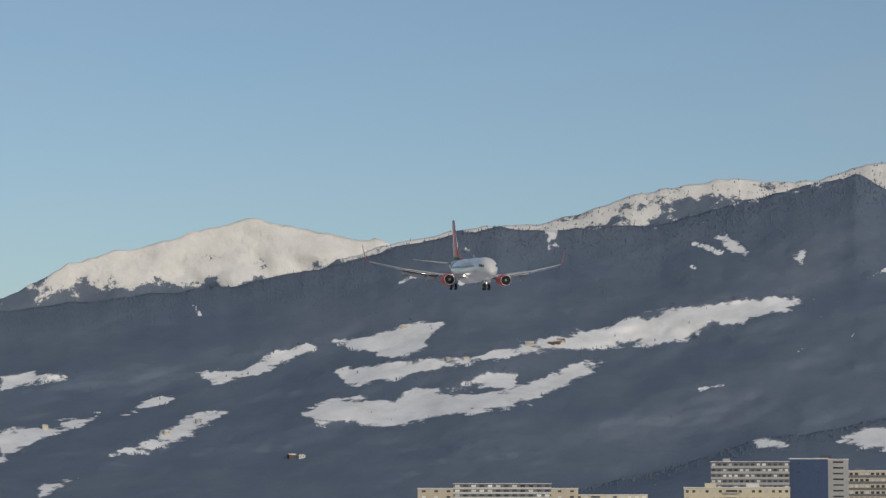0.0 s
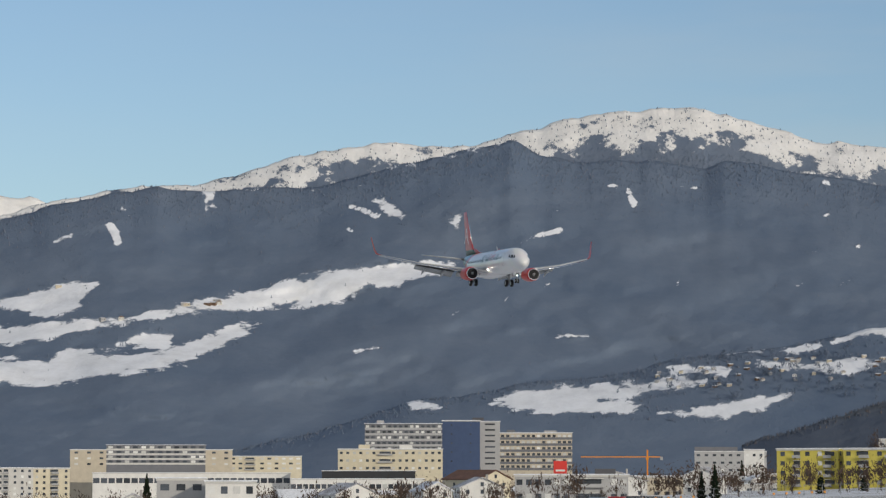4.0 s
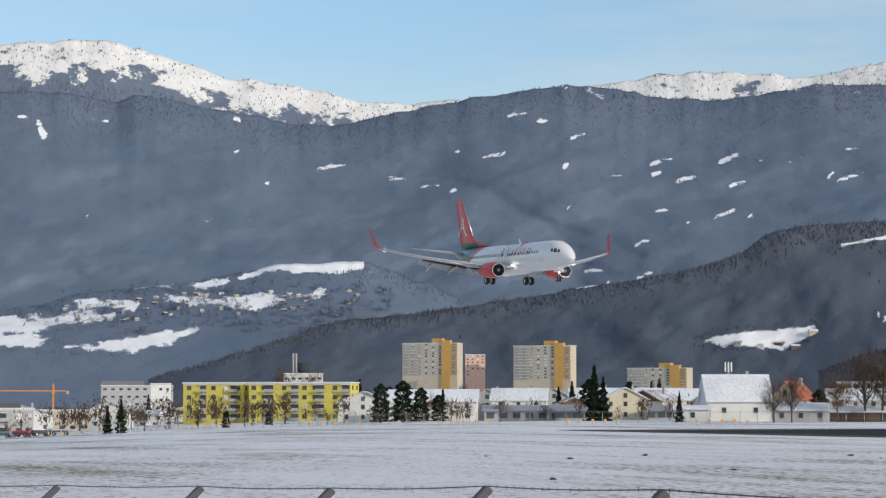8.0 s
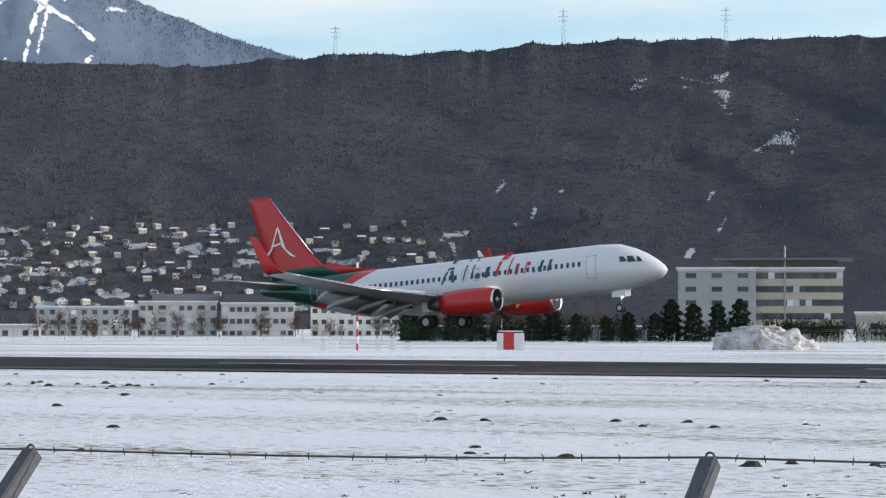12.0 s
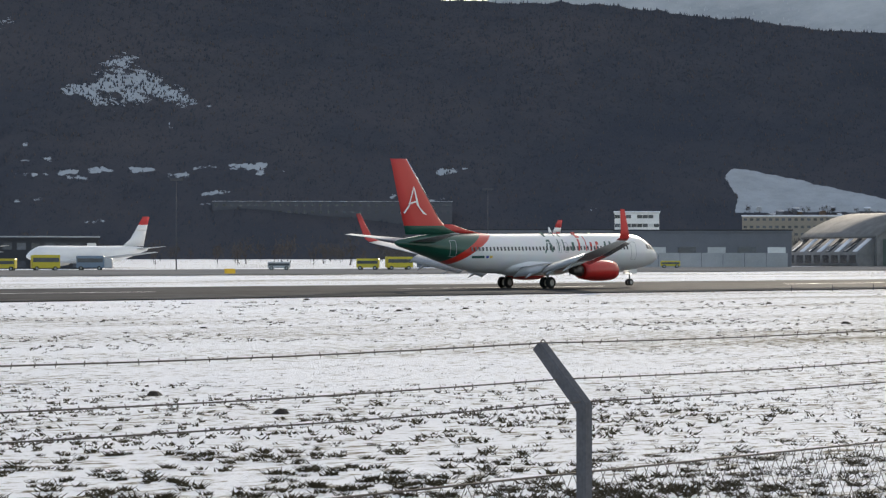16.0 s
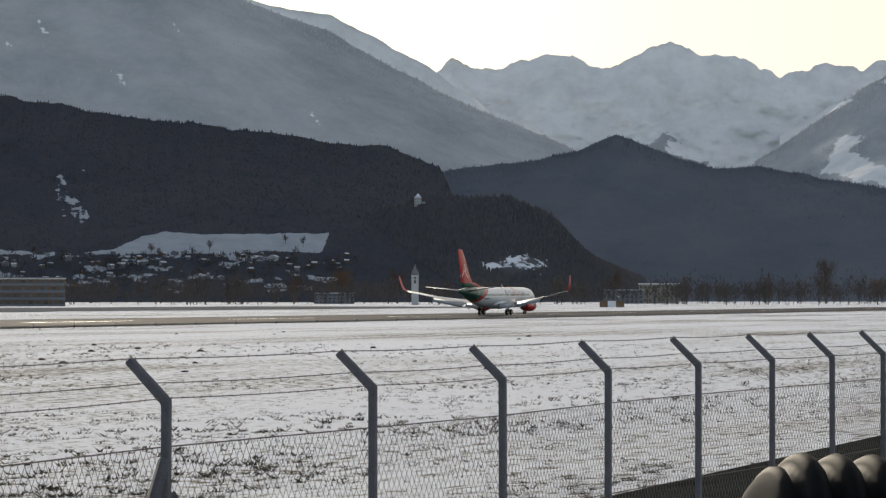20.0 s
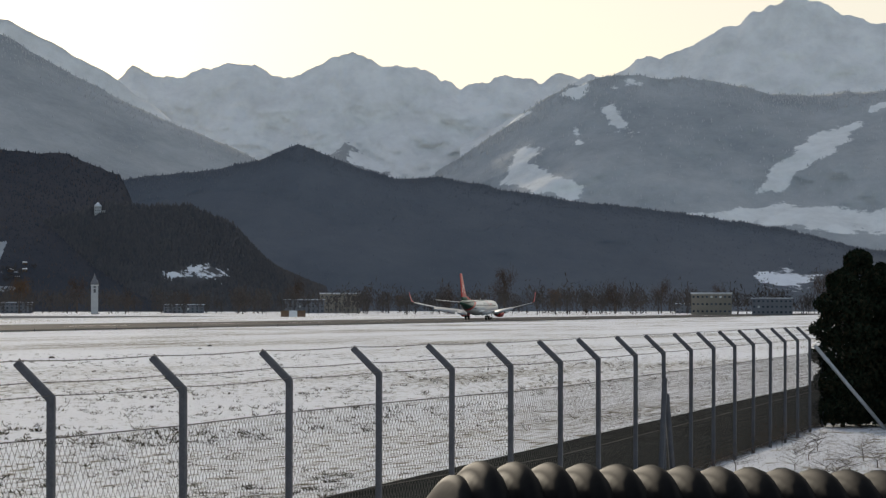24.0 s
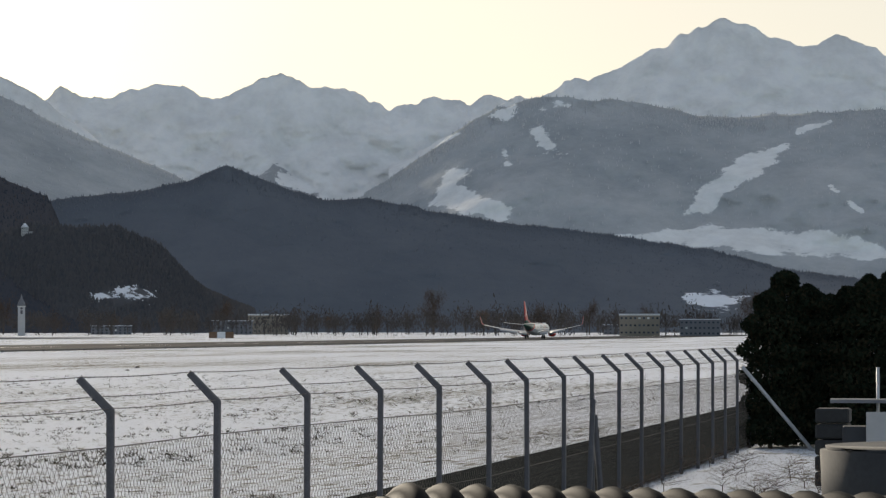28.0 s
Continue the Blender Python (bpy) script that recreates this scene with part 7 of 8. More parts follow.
for f in ((0, 1, 2, 3), (4, 7, 6, 5), (0, 4, 5, 1), (1, 5, 6, 2), (2, 6, 7, 3), (3, 7, 4, 0)):
    tr.faces.new([tr_v[i] for i in f])
part("trough", tr, YEL, cart0)
for x in (-.9, 1.1):
    for y in (-.3, .3):
        part("leg", tube([(x, y, -.1), (x, y, .5)], [.05, .05], 6), GALV, cart0)
part("pipe", tube([(1.7, 0, -.1), (1.75, 0, .6), (2.1, 0, .75), (2.5, 0, .6), (2.6, 0, -.1)], [.16, .16, .16, .16, .16], 8), GALV, cart0)
for k in range(4):
    p = (-45 + k * 6.2 + 10, 135 + k * 9, 0)
    m = Matrix.Translation((p[0], p[1], gz(p[0], p[1]))) @ Matrix.Rotation(radians(8), 4, "Z")
    if k == 0:
        cart0.matrix_world = m
    else:
        copy_thing(cart0, m)
for az, d, w in ((-86.7, 520, 2.6), (13.85, 360, 2.6), (16.2, 310, 2.6), (11.8, 390, 1.6), (12.4, 388, .8), (27.9, 330, 1.0), (31.9, 400, 2.0), (28.3, 372, 1.4), (39.4, 420, 1.8)):
    s_ = place_px(tagged(new("taxiway_sign"), "yellow taxiway sign box on short legs", "sign", "taxiway signs"), az, d)
    part("box", box(-w / 2, w / 2, 0, .4, .35, 1.15, .03), YEL, s_)
    for x in (-w * .35, w * .35):
        part("leg", box(x - .05, x + .05, .12, .28, -.1, .36), GALV, s_)
huty = place_px(tagged(new("field_hut"), "low brown hut with white doors at the field's edge", "hut"), 71.25, 930)
for k in range(6):
    part("panel", box(-4.5 + k * 1.5, -3.0 + k * 1.5, 0, 3, -.1, 2.3), WHITEP if k in (2, 3) else TIMBER, huty)
for k in range(34):
    az = 52 + k * .9
    b = 150 / math.cos(radians(az)) if az < 80 else 900
    pz = at(az, min(b, 900))
    if pz.y > 130:
        e_ = tagged(new("edge_light"), "short stalk of a runway edge light", "lamp", "runway edge lights")
        e_.matrix_world = Matrix.Translation((pz.x, pz.y, gz(pz.x, pz.y)))
        part("stalk", tube([(0, 0, -.1), (0, 0, .55)], [.05, .05], 6), PLASTER["dark"], e_)

# ---- molehills and tufts on the meadow ----
def clods(name, label, spots, size, mat, seed):
    g = np.random.default_rng(seed)
    bm_v, bm_f = [], []
    for x, y in spots:
        n = len(bm_v)
        r = size * g.uniform(.6, 1.4)
        z = gz(x, y)
        ring = [(x + r * math.cos(a) * g.uniform(.8, 1.4), y + r * math.sin(a) * g.uniform(.7, 1.2), z - .05) for a in np.linspace(0, 5.4, 7)]
        top = [(x + r * .45 * math.cos(a), y + r * .45 * math.sin(a), z + r * g.uniform(.2, .35)) for a in np.linspace(0.3, 5.7, 7)]
        bm_v += ring + top + [(x, y, z + r * .36)]
        for k in range(7):
            j = (k + 1) % 7
            bm_f += [(n + k, n + j, n + 7 + j, n + 7 + k), (n + 7 + k, n + 7 + j, n + 14)]
    ob = mesh_object(name, bm_v, bm_f, mat, False)
    return tagged(ob, label, "soil", kind="stuff")


SOIL = material("dark_molehill_soil", (0.035, 0.028, 0.022), 0.95, vary=0.4, scale=3, bump=0.5, bump_scale=15)
mg = random.Random(12)
sp = [(mg.uniform(-170, 240), mg.uniform(40, 150)) for _ in range(120)]
for cx, cy in ((-95, 118), (-92, 112), (-40, 80), (-30, 60), (60, 95), (120, 70), (-60, 132), (10, 128), (-140, 135)):
    sp += [(cx + mg.gauss(0, 5), cy + mg.gauss(0, 2)) for _ in range(7)]
clods("molehills", "dark molehills scattered over the snowy meadow", sp, .26, SOIL, 2)


def tufts(name, label, count, seed, az0, az1, thick):
    """Low clumps of dry grass that stick out of thin snow, closer together along old mowing lines; thinning and size
    fit the camera's view.
    """
    g = np.random.default_rng(seed)
    n = count * 4
    y = 1 / g.uniform(1 / 150, 1 / 9.6, n)
    a_ = g.uniform(az0, az1, n)
    x = y * np.tan(np.radians(a_))
    thick = thick + 0.9 * np.clip((az0 + 14 - a_) / 14, 0, 1) + 0.9 * np.clip((a_ - az1 + 14) / 14, 0, 1) * (az1 < 60)
    keep = (0.3 * fbm(x / 30, y / 3.5, 4, 5) + 0.25 * fbm(x / 2.2, y / 1.4, 3, 8) + g.normal(0, .5, n) > thick) & (np.hypot(x, y) < 190) & (g.random(n) < np.interp(y, (10, 14, 20, 34, 60), (.05, .10, .18, .5, 1)))
    x, y = x[keep][:count], y[keep][:count]
    z, r = ground_z(x, y), np.hypot(x, y)
    vs, fs = [], []
    for i in range(len(x)):
        big = g.uniform(.5, 1.35) * (0.62 + r[i] / 95) * float(np.interp(y[i], (10, 24, 45), (1.8, 1.9, 1)))
        for b in range(22 if r[i] < 45 else 6):
            a, h = g.uniform(0, 6.28), .034 * big * g.uniform(.4, 1.3)
            bx, by, wd = x[i] + g.normal(0, .038) * big, y[i] + g.normal(0, .035) * big, .011 * big if r[i] < 45 else .017 * big
            k = len(vs)
            vs += [(bx - wd, by, z[i] - .02), (bx + wd, by, z[i] - .02), (bx + h * 2.3 * math.cos(a), by + h * 1.6 * math.sin(a), z[i] + h)]
            fs.append((k, k + 1, k + 2))
    ob = mesh_object(name, vs, fs, tree_material(name + "_blades", ((0.05, 0.044, 0.03), (0.085, 0.07, 0.045), (0.035, 0.034, 0.022))), False)
    return tagged(ob, label, "grass", kind="stuff")


tufts("grass_tufts", "dry grass tufts sticking out of thin snow", 13000, 6, -60, 44, .72)
tufts("rough_grass", "coarse winter grass through thin snow along the fence", 38000, 7, 14, 82, .2)

# ---- the near fence ----
FENCE = ((-28, 4.65), (-23.5, 5.14), (-19.6, 5.41), (-17, 5.6), (-14.6, 5.79), (-12.2, 5.81), (-9.65, 5.88), (-8.0, 6.4), (-5.56, 6.4), (-3.37, 7.08), (-0.7, 7.6), (2.3, 7.6), (5.2, 7.75), (8.75, 8.05), (12.1, 8.3), (15.3, 8.4), (18.2, 8.15), (20.5, 7.95), (23.3, 7.95), (25.8, 7.8),
         (28.0, 7.6), (29.8, 7.35), (31.86, 7.2), (34.24, 7.2), (36.87, 7.2), (39.2, 7.2), (41.6, 7.2), (43.9, 7.2), (46.3, 7.2), (48.6, 7.2), (50.9, 7.2), (53.1, 7.2), (55.1, 7.2), (57.2, 7.2), (59.5, 7.2))
ZB, ZM, RISE, LEAN = 2.75, 2.43, 0.27, 0.29
fence = tagged(new("airfield_fence"), "chain-link airfield fence with cranked concrete posts and barbed wire", "fence")


def post_mesh():
    bm = bmesh.new()
    w, d = .030, .030
    path = [(0, 0, -.4), (0, 0, ZB - .66), (0, LEAN, ZB - .65 + RISE)]
    rings = []
    for (x, y, z), t in zip([(0, 0, -.6), (0, 0, ZB - .66), (0, LEAN, ZB - .65 + RISE)], (0, 0, 1)):
        c = .62 if z > 1 else 0
        rings.append([bm.verts.new((sx * w, y + sy * d * (1 if t == 0 else .75), z - sy * d * c)) for sx, sy in ((-1, -1), (1, -1), (1, 1), (-1, 1))])
    for a, b in zip(rings, rings[1:]):
        for k in range(4):
            bm.faces.new((a[k], a[(k + 1) % 4], b[(k + 1) % 4], b[k]))
    bm.faces.new(rings[0][::-1])
    bm.faces.new(rings[-1])
    bmesh.ops.bevel(bm, geom=bm.edges[:], offset=.008, segments=1, affect="EDGES")
    me = bpy.data.meshes.new("post")
    bm.to_mesh(me)
    bm.free()
    me.materials.append(POSTM)
    return me


def sink(x):
    """Lowers the fence's eastern posts so that their tops fit the camera's view."""
    return float(np.interp(x, (-28, -23.5, -19.6, -17, -14.6, -12.2, -9.65), (.44, .31, .21, .15, .07, .02, 0)))


pm = post_mesh()
for k, (x, y) in enumerate(FENCE):
    o = new("post", pm)
    o.parent, o.location = fence, (x, y, .65 - sink(x))
    o.rotation_euler = (radians(random.uniform(-.3, .3)), radians(random.uniform(-.25, .25)), radians(random.uniform(-3, 3)))
for x, y in (FENCE[15], FENCE[25]):
    for s in (-1, 1):
        part("brace", tube([(x + s * (1.35 if x < 20 else .7), y - .05, .3), (x + s * .05, y - .02, 2.35 if s < 0 else 2.1)], [.05, .05], 4), POSTM, fence, "slanting concrete brace")
eye = bpy.data.meshes.new("wire_eye")
bm = tube([(.016 * math.cos(a), 0, .016 * math.sin(a)) for a in np.linspace(0, 2 * math.pi, 9)], [.004] * 9, 4, False)
bm.to_mesh(eye)
bm.free()
eye.materials.append(DULL)
for x, y in FENCE[6:24]:
    for dy, z in ((LEAN - .02, ZB + RISE + .012), (LEAN * .5, ZB + RISE * .5 - .02), (.0, ZB + .015)):
        o = new("wire_eye", eye)
        o.parent, o.location = fence, (x, y + dy, z - sink(x))
rg = random.Random(9)
for w, (dy, z) in enumerate(((LEAN - .02, ZB + RISE + .012), (LEAN * .5, ZB + RISE * .5 - .02), (.0, ZB + .015))):
    bm = bmesh.new()
    for (x0, y0), (x1, y1) in zip(FENCE, FENCE[1:]):
        n = 8
        pts = [(x0 + (x1 - x0) * t, y0 + (y1 - y0) * t + dy, z - .012 * math.sin(math.pi * t) - sink(x0 + (x1 - x0) * t)) for t in np.linspace(0, 1, n + 1)]
        add_tube(bm, pts, [.0035] * (n + 1), 4, False)
        length = math.hypot(x1 - x0, y1 - y0)
        for b in range(int(length / .13)):
            t = (b + rg.uniform(.3, .7)) / (length / .13)
            p = Vector((x0 + (x1 - x0) * t, y0 + (y1 - y0) * t + dy, z - .012 * math.sin(math.pi * t) - sink(x0 + (x1 - x0) * t)))
            for q in range(2):
                d_ = Vector((rg.uniform(-.4, .4), rg.uniform(-.5, .5), 1 if q else -1)).normalized() * .013
                add_tube(bm, [p, p + d_], [.0035, .0015], 3, False)
    part("barbed_wire", bm, DULL, fence, "sagging barbed wire")
mv, mf = [], []
for (x0, y0), (x1, y1) in zip(FENCE[10:], FENCE[11:]):
    length = math.hypot(x1 - x0, y1 - y0)
    ux, uy = (x1 - x0) / length, (y1 - y0) / length
    zb, pitch = 0.72, .085
    hgt = ZM - zb
    n = int(length / pitch)
    for k in range(-int(hgt / pitch * .62), n + 1):
        for s in (1, -1):
            a0 = k * pitch
            a1 = a0 + hgt * .62
            p0, p1 = (a0, zb), (a1, ZM)
            lo, hi = max(0, (0 - a0) / (a1 - a0)), min(1, (length - a0) / (a1 - a0))
            if hi <= lo:
                continue
            for t0, t1 in ((lo, hi),):
                q = []
                for t in (t0, t1):
                    d_ = a0 + (a1 - a0) * t
                    d_ = d_ if s == 1 else length - d_
                    q.append(Vector((x0 + ux * d_, y0 + uy * d_ + .045, zb + hgt * t)))
                side = Vector((ux, uy, 0)) * .0026
                up = Vector((-uy, ux, 0)) * .0026
                b = len(mv)
                for pt in q:
                    mv += [tuple(pt - side), tuple(pt + up), tuple(pt + side)]
                mf += [(b, b + 1, b + 4, b + 3), (b + 1, b + 2, b + 5, b + 4), (b + 2, b, b + 3, b + 5)]
net = mesh_object("chain_link", mv, mf, DULL, False)
net.parent = fence
net["label"], net["kind"] = "woven wire mesh", "stuff"
for z in (.75, 1.55, ZM):
    part("tension_wire", tube([(x, y + .04, z - sink(x)) for x, y in FENCE], [.005] * len(FENCE), 4, False), DULL, fence)
strip("dark_ground_strip", "dark strip of ground along the fence foot", 30, 114, 7.3, 11.5, .11, material("dark_winter_ground", (0.02, 0.021, 0.018), 0.95, second=(0.038, 0.04, 0.037), scale=0.8, bump=0.6, bump_scale=8, spec=0.0), nx=60, wav=.12, seed=5)

# ---- garden corner at the end of the fence ----
for az, d, h, w, s in ((83.55, 60, 3.7, .8, 3), (83.9, 60.5, 4.15, .85, 8), (84.4, 61, 3.85, .95, 4), (84.9, 60.6, 3.6, .9, 9), (85.3, 61.5, 3.8, .95, 7), (85.75, 60, 4.05, 1.0, 5), (86.3, 60.4, 4.2, 1.1, 6), (86.9, 60, 4.0, 1.1, 11)):
    t_ = conifer("thuja_hedge", "dark shaggy thuja at the garden's edge", h, w * 1.25, s, THUJA, 12000, .17, True)
    p = at(az, d)
    t_.matrix_world = Matrix.Translation((p.x, p.y, gz(p.x, p.y)))
stay = tagged(new("fence_stay"), "slanting grey steel stay at the fence's end", "pole")
part("pole", tube([(0, 0, 2.0), (1.2, -1.6, -.1)], [.045, .045], 8), GALV, stay)
stay.matrix_world = Matrix.Translation((57.6, 7.15, .62))
DARKTUB = material("near_black_tub", (0.022, 0.0235, 0.025), 0.8, vary=0.25, scale=1.2, bump=0.2, bump_scale=20)
tank_ = tagged(new("water_tank"), "round near-black water trough", "trough")
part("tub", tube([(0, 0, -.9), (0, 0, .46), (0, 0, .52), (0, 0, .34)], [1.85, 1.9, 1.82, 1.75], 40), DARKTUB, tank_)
p = at(87.4, 39.5)
tank_.matrix_world = Matrix.Translation((p.x, p.y, 1.15))
blocks = tagged(new("stone_stack"), "stack of near-black stone blocks", "stones")
for k in range(5):
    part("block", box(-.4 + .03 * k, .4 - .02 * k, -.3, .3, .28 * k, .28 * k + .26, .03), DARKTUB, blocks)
p = at(84.95, 46)
blocks.matrix_world = Matrix.Translation((p.x, p.y, .66))
tab = tagged(new("garden_bench"), "dark bench loaded with snow-covered boards", "bench")
part("frame", box(-.5, .5, -.3, .3, -.64, .5, .02), PLASTER["black"], tab)
part("board", box(-.7, .4, -.35, .35, .9, .96), PLASTER["slate"], tab)
part("board", box(-.1, .35, -.38, -.31, .15, .75), PLASTER["grey"], tab)
part("pole", tube([(.1, 0, .0), (.1, 0, 1.5)], [.03, .03], 6), GALV, tab)
p = at(85.8, 44)
tab.matrix_world = Matrix.Translation((p.x, p.y, 1.3)) @ Matrix.Rotation(radians(-86), 4, "Z")
for a, d, r in ((82.2, 52, .4), (81.6, 49, .4), (83.0, 50, .45), (84.0, 47, .4), (82.5, 44, .35), (83.4, 41, .35), (84.6, 42, .4), (82.8, 47, .45), (83.7, 43, .5), (84.3, 45, .4), (81.2, 44, .35), (83.2, 40, .4), (80.5, 40, .3)):
    sh_ = bare_tree("dead_shrub", "low dry brown weeds in the snow", .5, r * 1.7, int(a * 10), WILLOW, None, 640)
    p = at(a, d)
    sh_.matrix_world = Matrix.Translation((p.x, p.y, gz(p.x, p.y)))

# ---- ribbed hose on the wall before the camera ----
RUBBER = material("black_ribbed_plastic", (0.0055, 0.006, 0.0068), 0.65, vary=0.3, scale=6, bump=0.06, bump_scale=60, spec=0.04)
hose = tagged(new("ribbed_hose"), "thick black ribbed plastic hose lying on a wall", "hose")
bm = bmesh.new()
A, B = at(73.7, 4.35, 2.965), at(92, 5.0, 2.905)
axis = (B - A).normalized()
nrib = 26
lean_ = Vector((0, 0, 1)).cross(axis).normalized()
rings = []
for k in range(nrib * 6 + 1):
    t = k / (nrib * 6)
    ph = (k % 6) / 6
    r = .185 + .042 * math.sin(math.pi * ph) ** .7
    if k < 7:
        r *= .55 + .45 * math.sin(k / 7 * math.pi / 2)
    c = A.lerp(B, t)
    rings.append([bm.verts.new(c + (lean_ * math.cos(a) + Vector((0, 0, 1)) * math.sin(a)) * r + axis * (.05 * math.sin(a))) for a in (2 * math.pi * s / 40 for s in range(40))])
for a, b in zip(rings, rings[1:]):
    for s in range(40):
        bm.faces.new((a[s], b[s], b[(s + 1) % 40], a[(s + 1) % 40])).smooth = True
bm.faces.new(rings[0])
part("ribs", bm, RUBBER, hose)
# Unseen wall, added only so that the hose rests on something.
wall_ = part("low_wall", box(-1.2, 2.0, -.15, .15, 0, .98, .02), CONCRETE)
mid = A.lerp(B, .5)
wall_.matrix_world = Matrix.Translation((mid.x, mid.y, mid.z - 1.2)) @ Matrix.Rotation(math.atan2(axis.y, axis.x), 4, "Z")
tagged(wall_, "low concrete wall added out of view to carry the hose", kind="structure")

# ---- terminal and apron ----
term = block("terminal_wing", "black glazed terminal wing with a flat roof", 10.8, 17.1, 480, 0, 13.8, "black", 22, 3, 12, (3.4, 2.6), seed=90, blind=.05, roof=PLASTER["black"], top=((.28, 3, 2, "pale"),))
hall = block("terminal_hall", "low terminal hall with a pale roof edge and window front", 17.4, 24.0, 600, -1, 11.9, "black", 24, 2, 18, (3.0, 3.6), seed=91, blind=.04)
part("roof_edge", box(-36, 36, -2.4, -.4, 14.2, 14.9), PLASTER["grey"], hall)
part("canopy", box(-36, 36, -4, 0, 6.6, 7.0), PLASTER["slate"], hall)
for k in range(12):
    part("canopy_panel", box(-35.5 + k * 5.9, -30.6 + k * 5.9, -4.3, -.4, 7.0, 7.25), ROOFSNOW, hall)
    part("mullion", box(-35.6 + k * 6.0, -35.3 + k * 6.0, -.35, 0, 7.2, 14.2), PLASTER["brown"], hall)
part("end_frame", box(34.6, 36, -2.4, 0, 7.2, 14.2), PLASTER["pale"], hall)
tc = bpy.data.curves.new("roof_lettering", "FONT")
tc.body, tc.size, tc.extrude, tc.space_character = "FLUGHAFEN INNSBRUCK", 1.9, .08, 2.0
tc.materials.append(PLASTER["grey"])
tm = new("tmp_text", tc)
bpy.context.view_layer.update()
lm = bpy.data.meshes.new_from_object(tm.evaluated_get(bpy.context.evaluated_depsgraph_get()))
bpy.data.objects.remove(tm)
lett = new("roof_lettering", lm)
lett.parent = hall
lett.matrix_local = Matrix.Translation((-33, -1.5, 15.3)) @ Matrix.Rotation(radians(90), 4, "X")
lett["label"] = "grey roof letters"
block("terminal_annex", "long low dark annex with gate openings", 24.0, 36.5, 620, -1, 7.6, "black", 20, 2, 40, (2.2, 1.6), seed=92, blind=.12, roof=METALROOF)
block("hillside_school", "long low dark building under snow above the apron", 39.0, 44.4, 1990, 34, 45, "dark", 16, 2, 30, (2.0, 1.8), seed=93, blind=.0, foot=20, roof=THINSNOW)
block("hangar", "long hangar with a dark upper wall and pale lower doors", 43.6, 48.0, 700, -1, 10.2, "slate", 40, 1, 6, (5, 2), seed=94, roof=PLASTER["black"], blind=.6)
hang = block("hangar", "long hangar with a dark upper wall and pale lower doors", 48.0, 52.0, 715, -1, 10.2, "slate", 40, 1, 6, (5, 2), seed=95, roof=PLASTER["black"], blind=.6)
for k in range(8):
    part("door", box(-24 + k * 6, -18.15 + k * 6, -.3, 0, .5, 7), PLASTER["grey"], hang)
part("gate", box(-25.5, -21.5, -.6, 0, .5, 10.8), PLASTER["pale"], hang)
block("office_building", "white office block behind the hangars", 48.05, 49.05, 900, 6, 18.5, "white", 12, 4, 8, (1.8, 1.2), seed=96, foot=8)
# Slab wall takes the beige darkened for backlight.
block("apartment_slab", "long beige apartment slab behind the hangars, darkened for backlight", 50.9, 54.0, 1250, 8, 22.5, "backlit_beige", 14, 4, 22, (1.6, 1.2), seed=97, foot=12, blind=.04)
block("brown_apartments", "reddish brown apartment slab with balcony rows", 56.3, 59.0, 1050, 0, 11.5, "brown", 14, 4, 16, (1.5, 1.1), seed=98, band="slate", roof=PLASTER["slate"], blind=.03)
arch = frame_at(tagged(new("arched_hangar"), "large concrete hangar with arched roof, green doors and glazed lean-to", "hangar"), 55.2, 778, -.2, 35)
GREENDOOR = material("green_hangar_door", (0.07, 0.10, 0.09), 0.6, vary=0.15, scale=.4)
HALLROOF = material("old_sheet_roof", (0.19, 0.185, 0.18), 0.8, vary=0.25, scale=0.3, bump=0.2, bump_scale=4, spec=0.1)
GREYWALL = material("dark_grey_render", (0.2, 0.195, 0.19), 0.85, vary=0.25, scale=0.4, bump=0.3, bump_scale=8)
SHELL = [(-22 + 44 * t, 9 + 7.4 * math.sin(math.pi * t) ** .85) for t in np.linspace(0, 1, 25)]
part("roof", loft([[(x, y, z + .3) for x, z in SHELL] + [(x, y, z - .3) for x, z in SHELL[::-1]] for y in (-1.2, 42)]), HALLROOF, arch)
part("wall", loft([[(-22, y, 0)] + [(x, y, z - .35) for x, z in SHELL] + [(22, y, 0)] for y in (0, 41)]), GREYWALL, arch)
for k in range(8):
    part("door", box(-20 + k * 5.02, -15.1 + k * 5.02, -.4, 0, 0, 8.4), GREENDOOR, arch)
part("lintel", box(-22.2, 22.2, -.8, 0, 8.5, 9.5), GREYWALL, arch)
for x in (-21.2, 21.2):
    part("pier", box(x - 1, x + 1, -1.0, 0, 0, 9.4), GREYWALL, arch)
for k in range(11):
    x = -15 + 3 * k
    part("gable_window", box(x - 1.1, x + 1.1, -.12, 0, 10, 9.3 + 5.6 * math.sin(math.pi * (x + 22) / 44) ** .85), PLASTER["slate"], arch)
part("lean_to", loft([[(-22, y, 0), (-28, y, 0), (-28, y, 4.2), (-22, y, 8.6)] for y in (.5, 41)]), GREYWALL, arch)
for k in range(8):
    y0 = 1.6 + k * 4.9
    part("skylight", loft([[(-27.6, y, 4.75), (-27.6, y, 4.55), (-22.4, y, 8.37), (-22.4, y, 8.57)] for y in (y0, y0 + 2.3)]), ROOFSNOW if k % 2 == 0 else DARKGLASS, arch)
    part("side_window", box(-28.1, -28, y0, y0 + 3.4, 1.2, 3.6), DARKGLASS, arch)
shed_ = frame_at(tagged(new("round_shed"), "small round-roofed hangar with dark door", "hangar"), 56.95, 900, -.2)
bm = bmesh.new()
prof = [(-7.5, 0)] + [(-7.5 + 15 * t, 3.5 + 2.4 * math.sin(math.pi * t)) for t in np.linspace(0, 1, 13)] + [(7.5, 0)]
a = [bm.verts.new((x, 0, z)) for x, z in prof]
